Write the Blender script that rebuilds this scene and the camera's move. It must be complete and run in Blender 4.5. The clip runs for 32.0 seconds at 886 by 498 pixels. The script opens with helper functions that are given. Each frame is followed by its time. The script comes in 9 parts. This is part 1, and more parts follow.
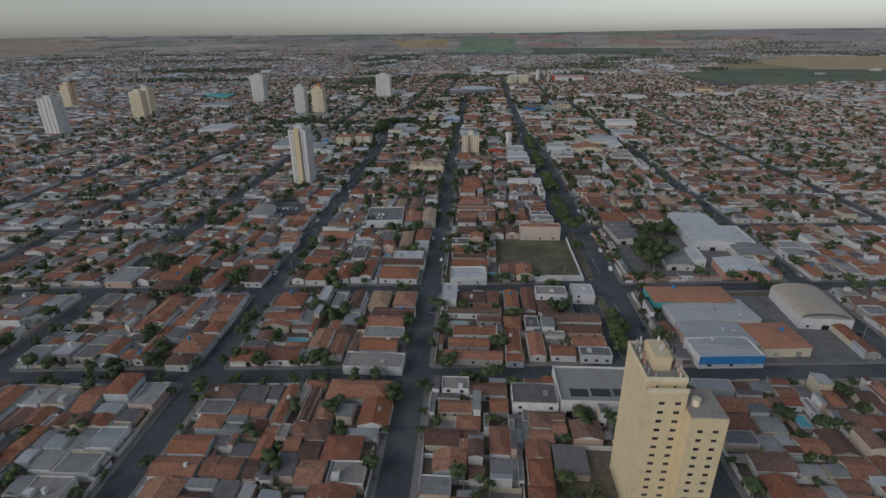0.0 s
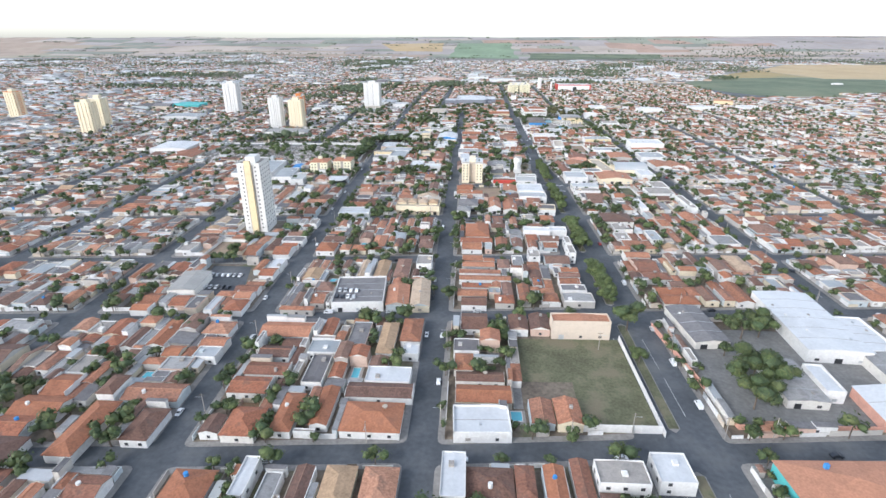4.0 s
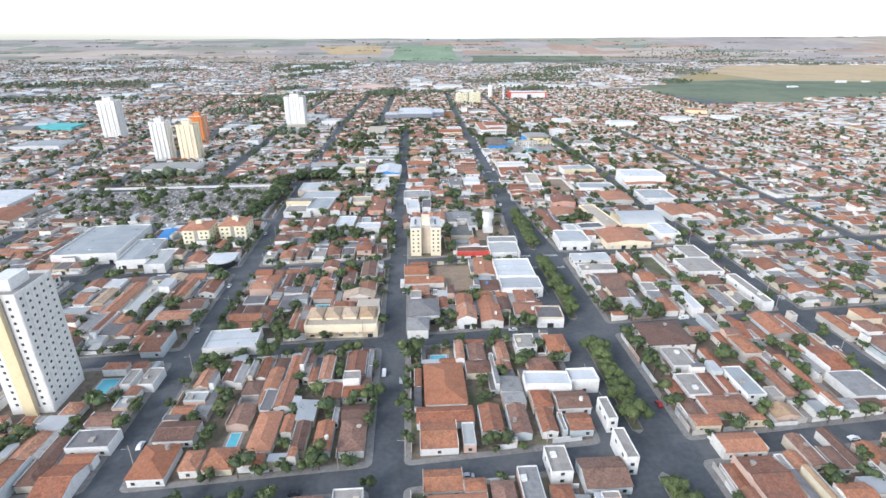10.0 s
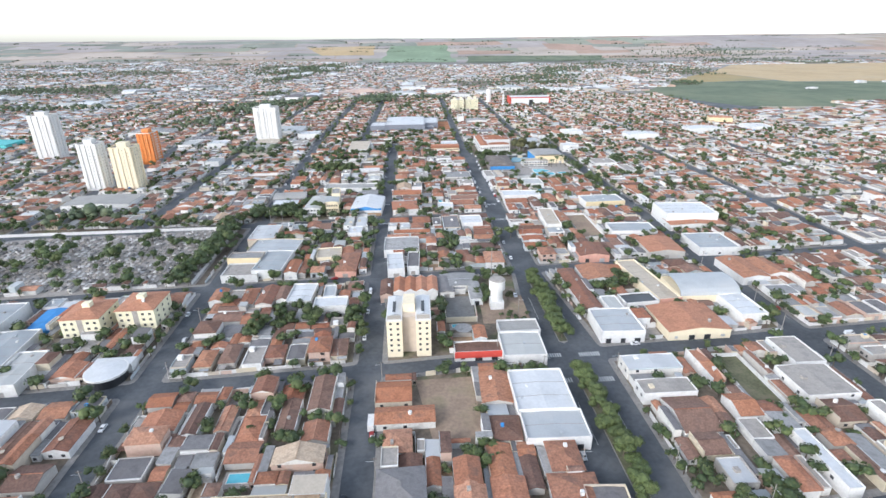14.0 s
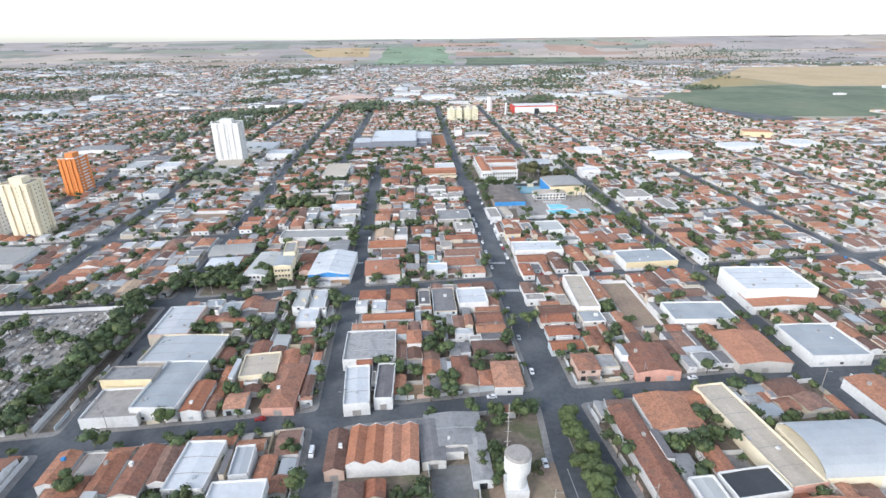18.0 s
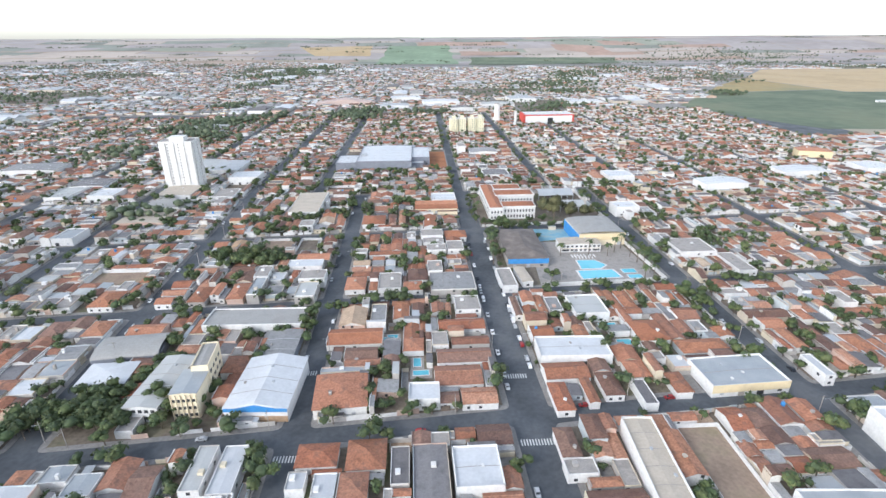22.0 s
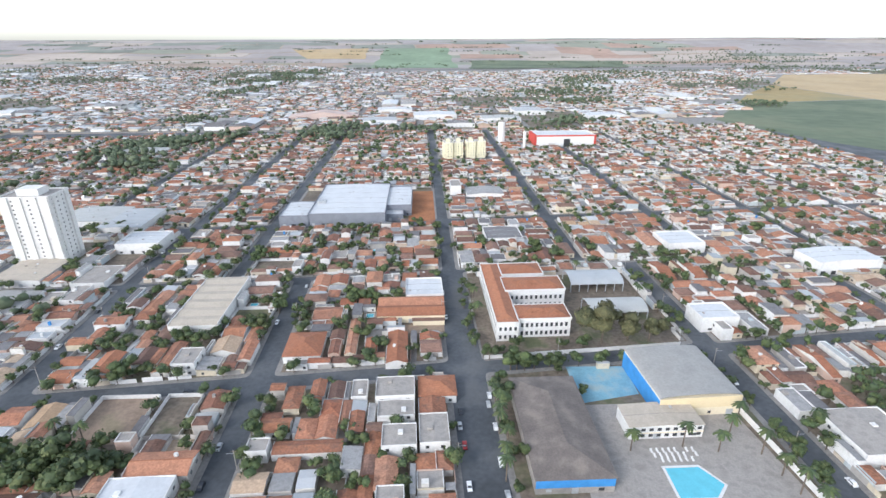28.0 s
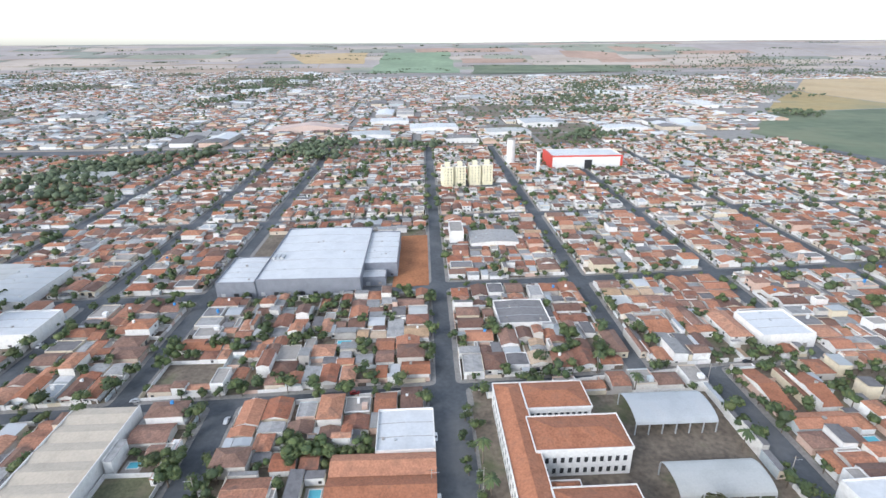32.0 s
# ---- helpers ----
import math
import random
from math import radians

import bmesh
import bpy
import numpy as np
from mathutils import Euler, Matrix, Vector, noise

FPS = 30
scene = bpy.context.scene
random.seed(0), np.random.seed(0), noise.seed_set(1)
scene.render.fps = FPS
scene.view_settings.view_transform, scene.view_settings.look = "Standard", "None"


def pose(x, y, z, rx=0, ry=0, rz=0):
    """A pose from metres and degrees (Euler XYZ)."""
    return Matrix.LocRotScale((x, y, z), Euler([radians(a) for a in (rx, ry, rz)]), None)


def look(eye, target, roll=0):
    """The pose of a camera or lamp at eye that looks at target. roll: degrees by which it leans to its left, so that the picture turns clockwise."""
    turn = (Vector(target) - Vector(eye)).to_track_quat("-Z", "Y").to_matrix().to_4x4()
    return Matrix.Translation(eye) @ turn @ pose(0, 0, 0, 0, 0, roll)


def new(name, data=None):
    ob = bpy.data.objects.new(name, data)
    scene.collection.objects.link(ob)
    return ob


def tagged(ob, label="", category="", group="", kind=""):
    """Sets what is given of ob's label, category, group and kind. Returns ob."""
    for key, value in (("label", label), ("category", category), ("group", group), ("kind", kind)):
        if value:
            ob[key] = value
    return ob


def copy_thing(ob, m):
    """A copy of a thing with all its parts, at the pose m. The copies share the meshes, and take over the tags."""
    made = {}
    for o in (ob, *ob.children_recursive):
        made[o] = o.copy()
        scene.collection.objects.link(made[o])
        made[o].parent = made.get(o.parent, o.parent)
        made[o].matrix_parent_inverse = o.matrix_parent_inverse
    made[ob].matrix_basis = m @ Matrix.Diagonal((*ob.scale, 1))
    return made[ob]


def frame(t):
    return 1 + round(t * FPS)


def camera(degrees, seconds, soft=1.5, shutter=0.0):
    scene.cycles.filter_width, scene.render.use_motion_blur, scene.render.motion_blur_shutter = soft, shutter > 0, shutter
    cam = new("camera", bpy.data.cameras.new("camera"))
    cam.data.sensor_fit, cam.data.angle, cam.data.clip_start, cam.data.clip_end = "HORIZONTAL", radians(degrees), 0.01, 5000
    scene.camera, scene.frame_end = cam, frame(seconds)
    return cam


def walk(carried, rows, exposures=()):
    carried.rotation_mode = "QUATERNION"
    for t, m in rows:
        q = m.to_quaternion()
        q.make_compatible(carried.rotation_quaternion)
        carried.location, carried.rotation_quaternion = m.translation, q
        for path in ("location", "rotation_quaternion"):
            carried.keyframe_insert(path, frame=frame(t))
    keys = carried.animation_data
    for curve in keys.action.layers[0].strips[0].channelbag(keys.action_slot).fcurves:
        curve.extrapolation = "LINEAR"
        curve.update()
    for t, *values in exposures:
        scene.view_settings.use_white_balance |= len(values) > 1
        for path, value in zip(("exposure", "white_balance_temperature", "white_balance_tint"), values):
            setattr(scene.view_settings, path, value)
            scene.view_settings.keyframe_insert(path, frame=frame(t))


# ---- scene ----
cam = camera(81.35, 32.0, soft=1.5)

PATH = [
    (0, (-0.00, 0.00, 131.78), (-7.56, 91.89, 93.06), -0.54),
    (0.5, (-1.61, 14.69, 131.79), (-9.09, 106.59, 93.08), -0.49),
    (1, (-3.20, 29.33, 131.81), (-10.49, 121.33, 93.30), -0.38),
    (1.5, (-4.85, 43.91, 131.86), (-11.85, 135.97, 93.42), -0.26),
    (2, (-6.48, 58.56, 131.95), (-13.28, 150.69, 93.65), -0.11),
    (2.5, (-7.94, 73.40, 132.10), (-14.52, 165.59, 93.92), 0.04),
    (3, (-9.22, 88.40, 132.31), (-15.69, 180.64, 94.24), 0.09),
    (3.5, (-10.36, 103.44, 132.53), (-16.77, 195.68, 94.45), 0.05),
    (5.5, (-14.33, 162.24, 133.27), (-20.17, 254.46, 95.03), -0.07),
    (6, (-15.40, 176.83, 133.41), (-21.22, 269.04, 95.17), -0.08),
    (6.5, (-16.56, 191.53, 133.54), (-22.44, 283.74, 95.29), -0.09),
    (7, (-17.72, 206.29, 133.67), (-19.69, 298.67, 95.45), -0.10),
    (7.5, (-18.76, 220.80, 133.83), (-17.81, 313.24, 95.69), -0.10),
    (8, (-19.39, 235.14, 134.03), (-17.34, 327.59, 95.98), -0.08),
    (8.5, (-19.48, 249.41, 134.26), (-16.72, 341.87, 96.28), -0.14),
    (9, (-19.09, 263.81, 134.47), (-15.88, 356.30, 96.60), -0.21),
    (9.5, (-18.50, 278.21, 134.65), (-14.98, 370.69, 96.77), -0.21),
    (10, (-17.78, 292.74, 134.80), (-14.10, 385.21, 96.93), -0.20),
    (10.5, (-17.04, 307.34, 134.96), (-13.21, 399.78, 97.02), -0.22),
    (11, (-16.37, 321.97, 135.17), (-12.37, 414.37, 97.16), -0.22),
    (11.5, (-15.75, 336.38, 135.44), (-11.67, 428.78, 97.43), -0.23),
    (12, (-15.02, 350.87, 135.68), (-10.87, 443.28, 97.69), -0.23),
    (12.5, (-14.10, 365.28, 135.87), (-9.88, 457.67, 97.85), -0.25),
    (13, (-13.05, 379.57, 136.00), (-8.85, 471.97, 98.00), -0.30),
    (13.5, (-11.71, 393.77, 136.10), (-7.47, 486.19, 98.15), -0.40),
    (14, (-10.18, 408.11, 136.20), (-5.85, 500.54, 98.27), -0.59),
    (14.5, (-8.60, 422.84, 136.37), (-4.08, 515.27, 98.47), -0.76),
    (16.5, (-2.16, 484.74, 137.58), (2.64, 577.11, 99.58), -0.83),
    (17, (-0.90, 499.90, 137.76), (3.89, 592.30, 99.82), -0.80),
    (17.5, (0.09, 515.03, 137.90), (4.83, 607.47, 100.06), -0.70),
    (18, (0.89, 530.33, 138.04), (5.53, 622.79, 100.23), -0.57),
    (18.5, (1.68, 545.61, 138.19), (6.33, 638.07, 100.38), -0.43),
    (19, (2.56, 560.97, 138.38), (7.10, 653.44, 100.59), -0.24),
    (19.5, (3.53, 576.49, 138.66), (7.89, 668.96, 100.83), -0.10),
    (20, (4.70, 591.98, 138.97), (8.87, 684.42, 101.07), -0.00),
    (20.5, (6.16, 607.31, 139.27), (10.35, 699.70, 101.23), 0.01),
    (21, (7.93, 622.55, 139.50), (12.08, 714.91, 101.38), -0.04),
    (21.5, (9.97, 637.25, 139.70), (14.07, 729.61, 101.59), -0.18),
    (22, (12.30, 651.41, 139.86), (16.29, 743.81, 101.82), -0.29),
    (22.5, (14.72, 665.66, 139.99), (18.61, 758.12, 102.10), -0.43),
    (23, (17.04, 680.13, 140.09), (20.74, 772.62, 102.23), -0.54),
    (23.5, (19.22, 695.40, 140.20), (22.92, 787.94, 102.48), -0.63),
    (24, (21.12, 710.28, 140.25), (24.68, 802.78, 102.42), -0.63),
    (24.5, (22.97, 725.44, 140.29), (26.45, 817.94, 102.46), -0.55),
    (25, (24.62, 740.20, 140.33), (28.09, 832.63, 102.31), -0.52),
    (25.5, (26.08, 754.94, 140.40), (29.63, 847.34, 102.33), -0.47),
    (27.5, (30.89, 814.32, 140.81), (34.78, 906.81, 102.99), -0.24),
    (28, (31.94, 829.23, 140.95), (35.87, 921.75, 103.19), -0.19),
    (28.5, (32.99, 844.13, 141.09), (37.00, 936.64, 103.34), -0.13),
    (29, (34.13, 859.02, 141.19), (38.21, 951.51, 103.39), -0.10),
    (29.5, (35.38, 874.00, 141.22), (39.46, 966.51, 103.47), -0.15),
    (30, (36.68, 888.83, 141.16), (40.66, 981.38, 103.50), -0.24),
    (30.5, (37.88, 903.58, 141.00), (41.78, 996.21, 103.53), -0.37),
    (31, (39.00, 918.25, 140.79), (42.75, 1010.95, 103.48), -0.39),
    (31.5, (39.97, 933.00, 140.54), (43.64, 1025.75, 103.34), -0.39),
    (32, (40.87, 947.83, 140.30), (44.38, 1040.62, 103.16), -0.37),
]
walk(cam, [(t, look(eye, target, roll)) for t, eye, target, roll in PATH],
     exposures=[(0.0, -0.66, 6050, 10), (0.4, 0.15, 5950, 10), (0.9, 1.28, 5950, 10), (32.0, 1.28, 5950, 10)])

# ---- daylight: bright overcast evening ----
world = bpy.data.worlds.new("sky")
scene.world = world
world.use_nodes = True
wn, wl = world.node_tree.nodes, world.node_tree.links
sky = wn.new("ShaderNodeTexSky")
sky.sky_type = "NISHITA"
sky.sun_disc = False
sky.sun_elevation = radians(20)
sky.sun_rotation = radians(225)
sky.dust_density = 1.0
sky.air_density = 1.0
pale = wn.new("ShaderNodeHueSaturation")
pale.inputs["Saturation"].default_value = 0.45
wl.new(sky.outputs[0], pale.inputs["Color"])
wl.new(pale.outputs[0], wn["Background"].inputs[0])
wn["Background"].inputs[1].default_value = 0.15
sun = bpy.data.lights.new("sun", "SUN")
sun.energy, sun.angle, sun.color = 0.8, radians(20), (1.0, 0.96, 0.91)
sun_ob = new("sun", sun)
sun_ob.matrix_world = look((0, 0, 0), (0.60, 0.60, -0.55))


# ---- materials ----
def mat(name, base, rough=0.85, metal=0.0, spread=0.0, hue=0.0, grain=(4.0, 0.10), stain=(0.25, 0.15), bump=0.0, tones=None,
        dirt=None):
    """A painted or mineral surface: tones picked per piece, fine grain and large stains in metres."""
    m = bpy.data.materials.new(name)
    m.use_nodes = True
    n, l = m.node_tree.nodes, m.node_tree.links
    bsdf = n["Principled BSDF"]
    bsdf.inputs["Roughness"].default_value, bsdf.inputs["Metallic"].default_value = rough, metal
    geo, info = n.new("ShaderNodeNewGeometry"), n.new("ShaderNodeObjectInfo")
    pick = n.new("ShaderNodeMath")
    pick.operation = "ADD"
    l.new(geo.outputs["Random Per Island"], pick.inputs[0])
    l.new(info.outputs["Random"], pick.inputs[1])
    frac = n.new("ShaderNodeMath")
    frac.operation = "FRACT"
    l.new(pick.outputs[0], frac.inputs[0])
    ramp = n.new("ShaderNodeValToRGB")
    ramp.color_ramp.interpolation = "CONSTANT"
    tones = tones or [base]
    ramp.color_ramp.elements[0].color = (*tones[0], 1)
    ramp.color_ramp.elements.remove(ramp.color_ramp.elements[1])
    for i, c in enumerate(tones[1:], 1):
        ramp.color_ramp.elements.new(i / len(tones)).color = (*c, 1)
    l.new(frac.outputs[0], ramp.inputs[0])
    colour = ramp.outputs[0]
    for (scale, amount), seed in ((grain, 0.0), (stain, 37.0)):
        if not amount:
            continue
        tex = n.new("ShaderNodeTexNoise")
        tex.inputs["Scale"].default_value = scale
        tex.inputs["Detail"].default_value = 4
        shift = n.new("ShaderNodeVectorMath")
        shift.inputs[1].default_value = (seed, seed, seed)
        l.new(geo.outputs["Position"], shift.inputs[0])
        l.new(shift.outputs[0], tex.inputs["Vector"])
        span = n.new("ShaderNodeMapRange")
        span.inputs["From Min"].default_value, span.inputs["From Max"].default_value = 0.3, 0.7
        span.inputs["To Min"].default_value, span.inputs["To Max"].default_value = 1 - amount, 1 + amount
        l.new(tex.outputs["Fac"], span.inputs["Value"])
        mul = n.new("ShaderNodeVectorMath")
        mul.operation = "MULTIPLY"
        l.new(colour, mul.inputs[0])
        l.new(span.outputs[0], mul.inputs[1])
        colour = mul.outputs[0]
        if dirt and seed:
            mix = n.new("ShaderNodeMix")
            mix.data_type = "RGBA"
            high = n.new("ShaderNodeMapRange")
            high.inputs["From Min"].default_value, high.inputs["From Max"].default_value = 0.52, 0.68
            high.inputs["To Max"].default_value = dirt[1]
            l.new(tex.outputs["Fac"], high.inputs["Value"])
            l.new(high.outputs[0], mix.inputs["Factor"])
            l.new(colour, mix.inputs["A"])
            mix.inputs["B"].default_value = (*dirt[0], 1)
            colour = mix.outputs["Result"]
        if bump and not seed:
            bm = n.new("ShaderNodeBump")
            bm.inputs["Strength"].default_value = bump
            bm.inputs["Distance"].default_value = 0.08
            l.new(tex.outputs["Fac"], bm.inputs["Height"])
            l.new(bm.outputs[0], bsdf.inputs["Normal"])
    l.new(colour, bsdf.inputs["Base Color"])
    return m


TERRA = [(0.29, 0.125, 0.071), (0.36, 0.157, 0.086), (0.235, 0.106, 0.068), (0.38, 0.178, 0.103), (0.16, 0.085, 0.06), (0.30, 0.143, 0.09),
         (0.205, 0.12, 0.088), (0.42, 0.215, 0.135), (0.145, 0.082, 0.062), (0.31, 0.12, 0.066), (0.25, 0.143, 0.105), (0.39, 0.172, 0.10)]
M = {
    "old_paving": mat("old_grey_paving", (0.20, 0.195, 0.185), 0.9, grain=(0.7, 0.16), stain=(0.1, 0.25), dirt=((0.13, 0.125, 0.115), 0.6)),
    "salmon_roof": mat("faded_pink_concrete", (0.52, 0.40, 0.35), 0.85, grain=(0.8, 0.08), stain=(0.08, 0.12), dirt=((0.42, 0.34, 0.30), 0.5)),
    "asphalt": mat("asphalt", (0.085, 0.092, 0.101), 0.9, grain=(0.5, 0.16), stain=(0.05, 0.30), dirt=((0.15, 0.145, 0.14), 0.5)),
    "pavement": mat("pavement_concrete", (0.25, 0.235, 0.22), 0.9, grain=(0.8, 0.18), stain=(0.12, 0.2), dirt=((0.16, 0.15, 0.13), 0.5)),
    "yard": mat("yard_ground", (0.18, 0.145, 0.11), 0.95, grain=(0.5, 0.3), stain=(0.07, 0.35), dirt=((0.08, 0.10, 0.04), 0.8)),
    "terra": mat("clay_tile", TERRA[0], 0.85, tones=TERRA, grain=(1.3, 0.30), stain=(0.24, 0.26), bump=0.6,
                 dirt=((0.10, 0.068, 0.055), 0.62)),
    "terra_new": mat("bright_clay_tile", (0.37, 0.155, 0.083), 0.85, tones=[(0.36, 0.148, 0.078), (0.42, 0.195, 0.115), (0.31, 0.125, 0.066)],
                     grain=(1.3, 0.22), stain=(0.22, 0.20), bump=0.6, dirt=((0.17, 0.085, 0.055), 0.5)),
    "terra_salmon": mat("pale_orange_tile", (0.45, 0.215, 0.13), 0.85, grain=(1.3, 0.14), stain=(0.22, 0.14), bump=0.5, dirt=((0.34, 0.16, 0.10), 0.4)),
    "terra_tan": mat("tan_clay_tile", (0.44, 0.32, 0.22), 0.85, tones=[(0.44, 0.32, 0.22), (0.40, 0.27, 0.165), (0.48, 0.37, 0.27)],
                     grain=(1.3, 0.20), stain=(0.24, 0.22), bump=0.5, dirt=((0.28, 0.19, 0.12), 0.5)),
    "fibro": mat("fibre_cement_sheet", (0.27, 0.265, 0.26), 0.9, tones=[(0.27, 0.265, 0.26), (0.20, 0.19, 0.19), (0.34, 0.33, 0.32), (0.16, 0.15, 0.15)],
                 grain=(2.0, 0.12), stain=(0.3, 0.25), bump=0.4, dirt=((0.10, 0.09, 0.085), 0.5)),
    "metal": mat("light_metal_sheet", (0.46, 0.49, 0.52), 0.55, 0.0, tones=[(0.39, 0.405, 0.415), (0.48, 0.485, 0.49), (0.32, 0.34, 0.35), (0.43, 0.43, 0.41)],
                 grain=(1.5, 0.05), stain=(0.12, 0.10), dirt=((0.38, 0.37, 0.36), 0.4)),
    "white_roof": mat("white_sheet_roof", (0.57, 0.575, 0.58), 0.5, grain=(0.8, 0.06), stain=(0.08, 0.10), dirt=((0.40, 0.40, 0.40), 0.45)),
    "beige_roof": mat("beige_sheet_roof", (0.47, 0.405, 0.325), 0.8, grain=(1.0, 0.08), stain=(0.1, 0.12), dirt=((0.32, 0.28, 0.23), 0.4)),
    "wall": mat("painted_plaster", (0.74, 0.71, 0.66), 0.85, tones=[(0.66, 0.63, 0.58), (0.74, 0.73, 0.71), (0.56, 0.48, 0.38), (0.48, 0.45, 0.41),
                (0.70, 0.67, 0.62), (0.56, 0.40, 0.32), (0.74, 0.72, 0.69), (0.40, 0.37, 0.34), (0.48, 0.52, 0.53), (0.62, 0.54, 0.40)],
                grain=(2.0, 0.06), stain=(0.4, 0.12), dirt=((0.36, 0.32, 0.28), 0.45)),
    "white": mat("white_paint", (0.69, 0.675, 0.65), 0.8, grain=(1.2, 0.07), stain=(0.3, 0.10), dirt=((0.46, 0.43, 0.39), 0.45)),
    "cream": mat("cream_paint", (0.76, 0.66, 0.48), 0.8, grain=(2.0, 0.05), stain=(0.3, 0.08), dirt=((0.55, 0.48, 0.36), 0.35)),
    "yellow": mat("yellow_paint", (0.70, 0.575, 0.36), 0.8, grain=(2.0, 0.05), stain=(0.3, 0.10), dirt=((0.5, 0.38, 0.2), 0.3)),
    "pale_yellow": mat("pale_yellow_paint", (0.72, 0.67, 0.49), 0.8, grain=(2.0, 0.05), stain=(0.3, 0.08)),
    "orange": mat("orange_tile_cladding", (0.66, 0.22, 0.05), 0.6, grain=(2.0, 0.06), stain=(0.3, 0.08)),
    "red": mat("red_paint", (0.55, 0.07, 0.05), 0.7, grain=(2.0, 0.06), stain=(0.3, 0.1)),
    "pink": mat("salmon_paint", (0.62, 0.34, 0.26), 0.8, grain=(2.0, 0.06), stain=(0.3, 0.12)),
    "blue": mat("blue_paint", (0.05, 0.23, 0.52), 0.7, grain=(2.0, 0.06), stain=(0.3, 0.12)),
    "teal": mat("teal_paint", (0.10, 0.42, 0.42), 0.7, grain=(2.0, 0.06), stain=(0.3, 0.1)),
    "green_paint": mat("green_paint", (0.10, 0.45, 0.12), 0.7, grain=(2.0, 0.06), stain=(0.3, 0.1)),
    "plaster_beige": mat("beige_plaster", (0.58, 0.49, 0.40), 0.85, grain=(2.0, 0.05), stain=(0.3, 0.10), dirt=((0.42, 0.35, 0.28), 0.4)),
    "brown_roof": mat("brown_stained_sheet", (0.16, 0.135, 0.12), 0.9, grain=(1.5, 0.15), stain=(0.15, 0.2), dirt=((0.26, 0.22, 0.18), 0.5)),
    "grey": mat("grey_cladding", (0.20, 0.21, 0.24), 0.6, grain=(2.0, 0.06), stain=(0.3, 0.1)),
    "dark": mat("dark_opening", (0.035, 0.037, 0.04), 0.35, grain=(2.0, 0.1), stain=(0.3, 0.1)),
    "concrete": mat("weathered_concrete", (0.34, 0.31, 0.28), 0.9, grain=(2.0, 0.12), stain=(0.25, 0.2), dirt=((0.15, 0.14, 0.13), 0.5)),
    "soil": mat("red_earth", (0.34, 0.14, 0.06), 0.95, grain=(0.6, 0.2), stain=(0.08, 0.2)),
    "soil_pale": mat("pale_bare_earth", (0.30, 0.22, 0.16), 0.95, grain=(0.6, 0.15), stain=(0.08, 0.2), dirt=((0.18, 0.17, 0.09), 0.5)),
    "pool": mat("pool_water", (0.14, 0.50, 0.60), 0.12, grain=(2.0, 0.05), stain=(0.3, 0.06)),
    "court": mat("blue_court_floor", (0.20, 0.38, 0.46), 0.85, grain=(1.5, 0.10), stain=(0.12, 0.2), dirt=((0.36, 0.40, 0.36), 0.7)),
    "grass": mat("dry_grass", (0.125, 0.125, 0.07), 0.95, grain=(0.9, 0.25), stain=(0.09, 0.28), dirt=((0.19, 0.155, 0.105), 0.75)),
    "leaf": mat("foliage", (0.064, 0.094, 0.031), 0.75, tones=[(0.062, 0.09, 0.031), (0.08, 0.106, 0.033), (0.05, 0.076, 0.029), (0.092, 0.11, 0.038), (0.056, 0.08, 0.033)],
                grain=(1.2, 0.30), stain=(0.08, 0.28)),
    "leaf_median": mat("light_foliage", (0.085, 0.112, 0.035), 0.75, tones=[(0.08, 0.106, 0.034), (0.092, 0.116, 0.036), (0.068, 0.094, 0.032)],
                       grain=(1.2, 0.28), stain=(0.1, 0.22)),
    "leaf_olive": mat("olive_foliage", (0.085, 0.085, 0.036), 0.8, tones=[(0.08, 0.08, 0.034), (0.10, 0.095, 0.04), (0.065, 0.07, 0.03)],
                      grain=(1.2, 0.25), stain=(0.1, 0.15)),
    # foliage of the far trees, paled to put distance haze into its colour
    "leaf_far": mat("hazy_foliage", (0.09, 0.115, 0.06), 0.8, tones=[(0.085, 0.11, 0.06), (0.10, 0.12, 0.066), (0.075, 0.10, 0.056)],
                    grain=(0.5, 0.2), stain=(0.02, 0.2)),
    "bark": mat("bark", (0.14, 0.11, 0.085), 0.95, grain=(6.0, 0.2), stain=(0.8, 0.15)),
    "paint_line": mat("road_paint", (0.62, 0.62, 0.60), 0.8, grain=(3.0, 0.2), stain=(0.4, 0.2), dirt=((0.2, 0.2, 0.2), 0.5)),
    "grey_roof": mat("grey_sheet_roof", (0.33, 0.32, 0.30), 0.85, grain=(1.0, 0.08), stain=(0.1, 0.12), dirt=((0.22, 0.20, 0.18), 0.4)),
    "steel": mat("galvanised_steel", (0.45, 0.46, 0.47), 0.5, 0.3, grain=(2.0, 0.06), stain=(0.3, 0.1)),
    "tyre": mat("tyre_rubber", (0.02, 0.02, 0.02), 0.9, grain=(8.0, 0.1), stain=(1.0, 0.1)),
}


